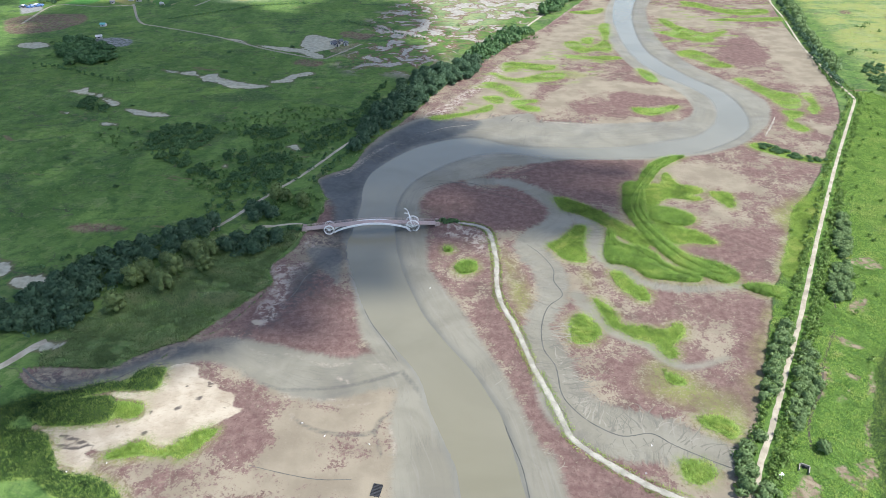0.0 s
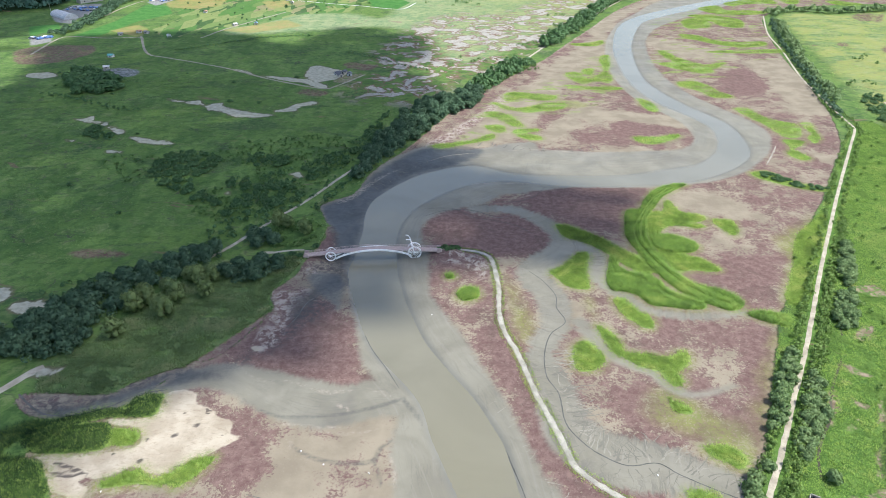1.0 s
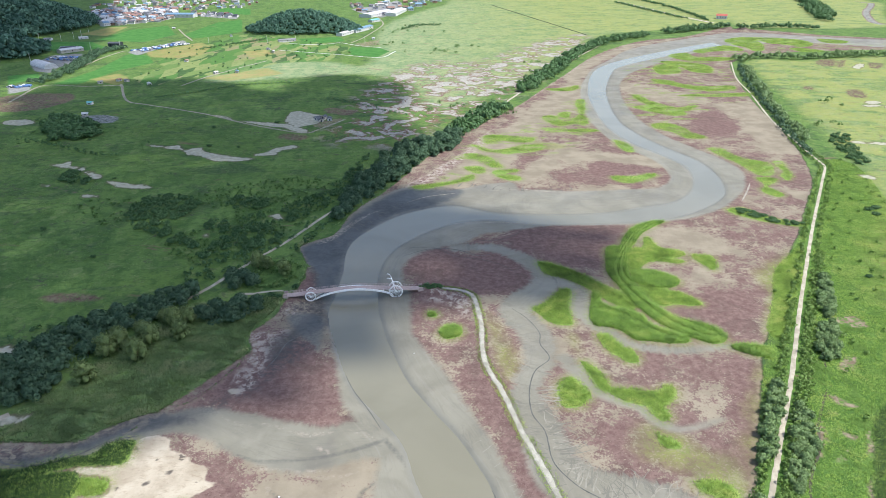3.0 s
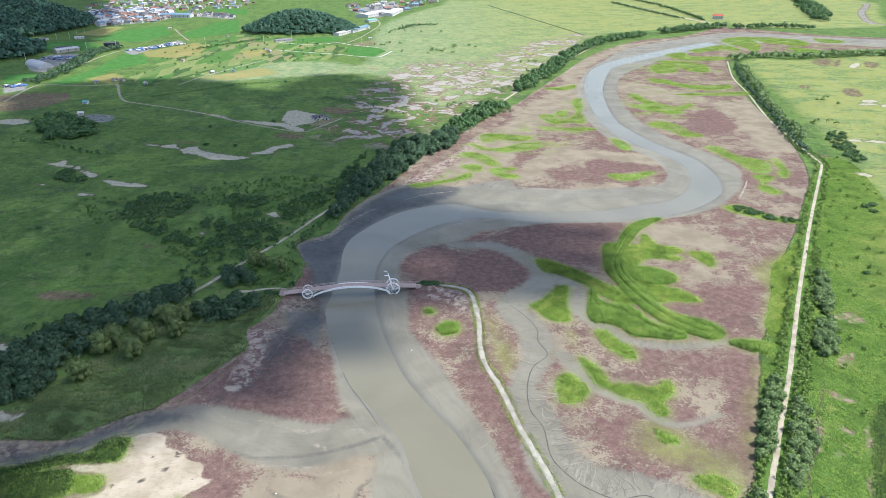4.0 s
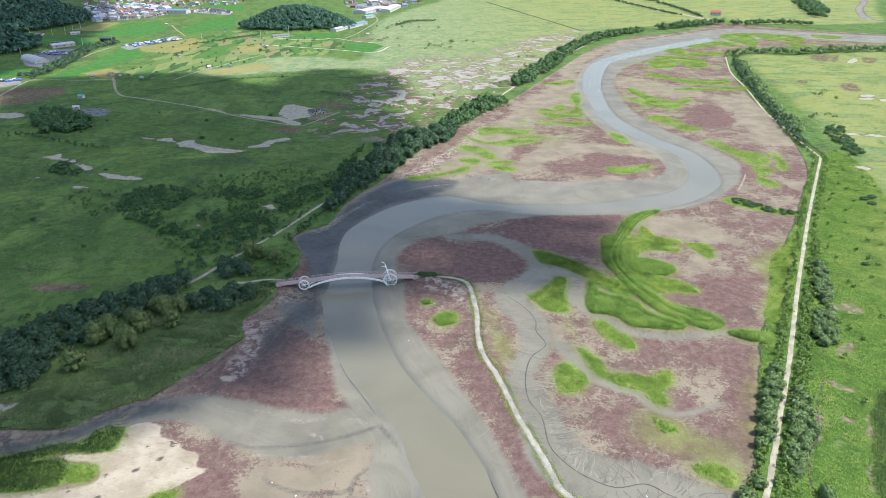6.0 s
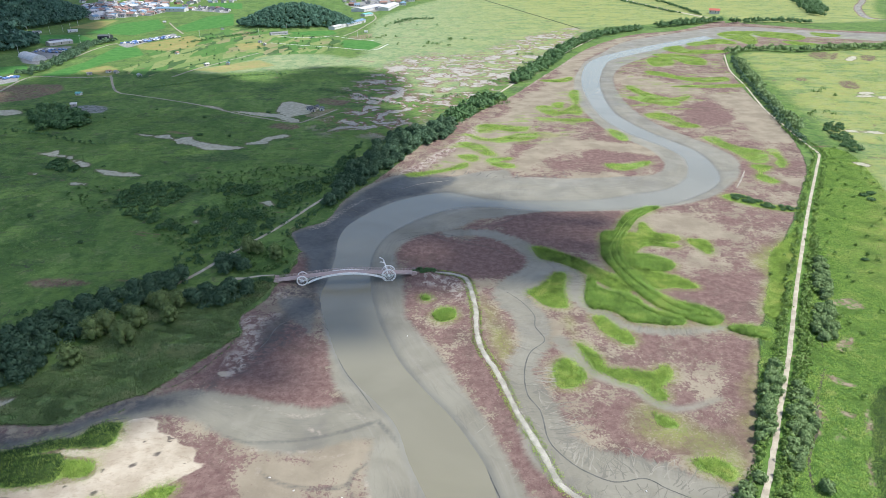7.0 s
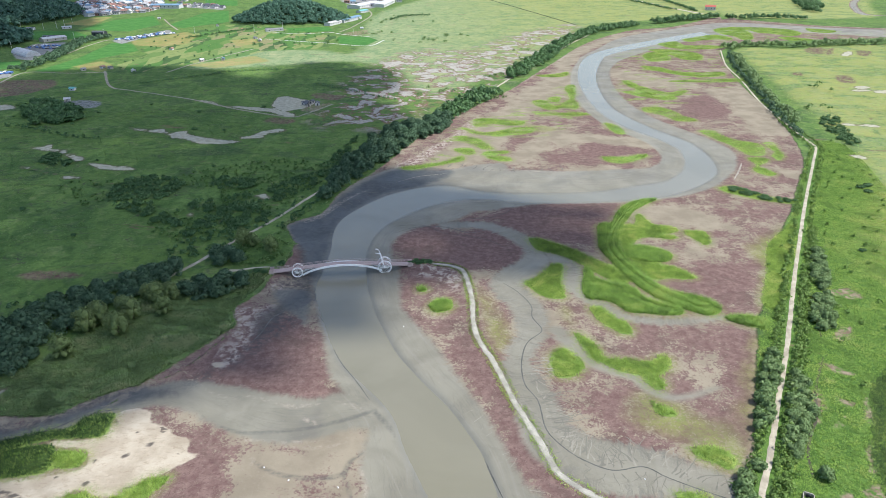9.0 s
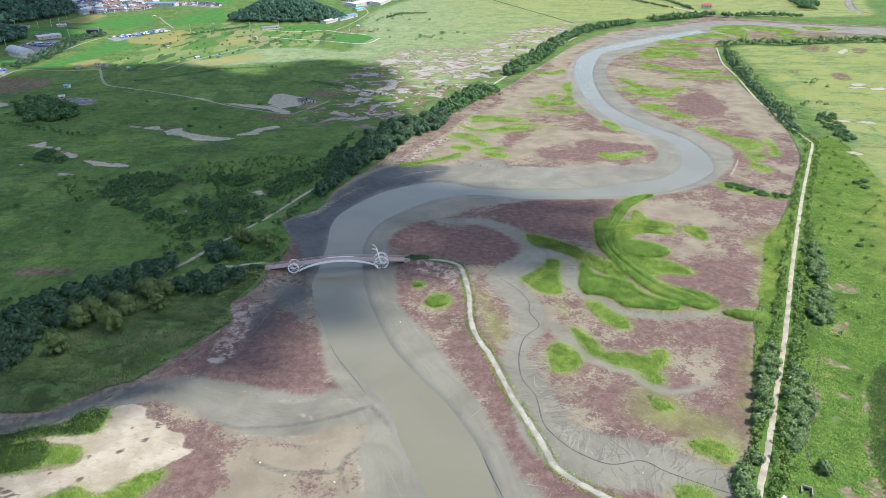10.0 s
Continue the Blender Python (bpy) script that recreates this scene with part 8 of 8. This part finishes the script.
def culvert():
    """A concrete headwall with a round dark mouth, its inner shade painted as a black pipe end."""
    thing = tagged(new("culvert"), "weathered concrete culvert headwall with a dark mouth", "culvert")
    for y, n in ((-1.3, "wing_wall"), (1.3, "wing_wall")):
        bm = bmesh.new()
        box(bm, -1.6, 1.0, y - 0.15, y + 0.15, -0.3, 0.9)
        part(n, bevelled(bm, 0.04), PALE_STONE, thing)
    bm = bmesh.new()
    box(bm, 0.7, 1.05, -1.15, 1.15, -0.3, 1.15)
    part("headwall", bevelled(bm, 0.04), PALE_STONE, thing)
    # closed pipe: black colour stands for the shade inside the opening
    bm = bmesh.new()
    tube(bm, [(0.2, 0, 0.35), (0.72, 0, 0.35)], [0.62, 0.62], 16)
    part("pipe", bm, BLACK_WOOD, thing, "solid black pipe end painted as a shaded mouth")
    return thing


settle(equipment_box(), *WHITE_BOX, 12)
settle(culvert(), *CULVERT, 60)


# ---- the cloud whose shade lies over the marsh ----
def cloud(name, shade, base, label, gap=17.0, seed=11):
    """Cumulus: flat-based heap of puffs, as broad as its shade on the ground."""
    rng = np.random.RandomState(seed)
    ring = spline(shade, True)
    lo, hi = ring.min(0), ring.max(0)
    xs, ys = np.meshgrid(np.arange(lo[0], hi[0], gap), np.arange(lo[1], hi[1], gap))
    x, y = (a.ravel() + rng.uniform(-0.35, 0.35, a.size) * gap for a in (xs, ys))
    d = depth_in(x, y, [ring])
    keep = d + rng.uniform(-14, 4, len(d)) > 0
    x, y, d = x[keep], y[keep], d[keep]
    ball = bmesh.new()
    bmesh.ops.create_icosphere(ball, subdivisions=1, radius=1.0)
    bv = np.array([v.co for v in ball.verts])
    bf = np.array([[v.index for v in f.verts] for f in ball.faces])
    ball.free()
    r = gap * rng.uniform(0.55, 1.0, len(x)) * np.where(d < 6, 0.62, 1.1)
    z = base + np.clip(d, 0, 25) * 1.2 * rng.uniform(0.2, 1, len(x))
    off = np.array(TO_SUN) / TO_SUN.z
    c = np.stack([x + off[0] * z, y + off[1] * z, z], 1)
    v = (bv[None] * r[:, None, None] * np.array([1, 1, 0.7]) + c[:, None]).reshape(-1, 3)
    f = (bf[None] + np.arange(len(x))[:, None, None] * len(bv)).reshape(-1, 3)
    return tagged(new(name, mesh_of(name, v, f, CLOUD)), label, "cloud", kind="structure")


cloud("cloud", SHADE, 2000.0, "broad white cumulus cloud high over the marsh")
cloud("cloud", SHADE_B, 2050.0, "white cumulus cloud high over the wooded hills", 22.0, 12)
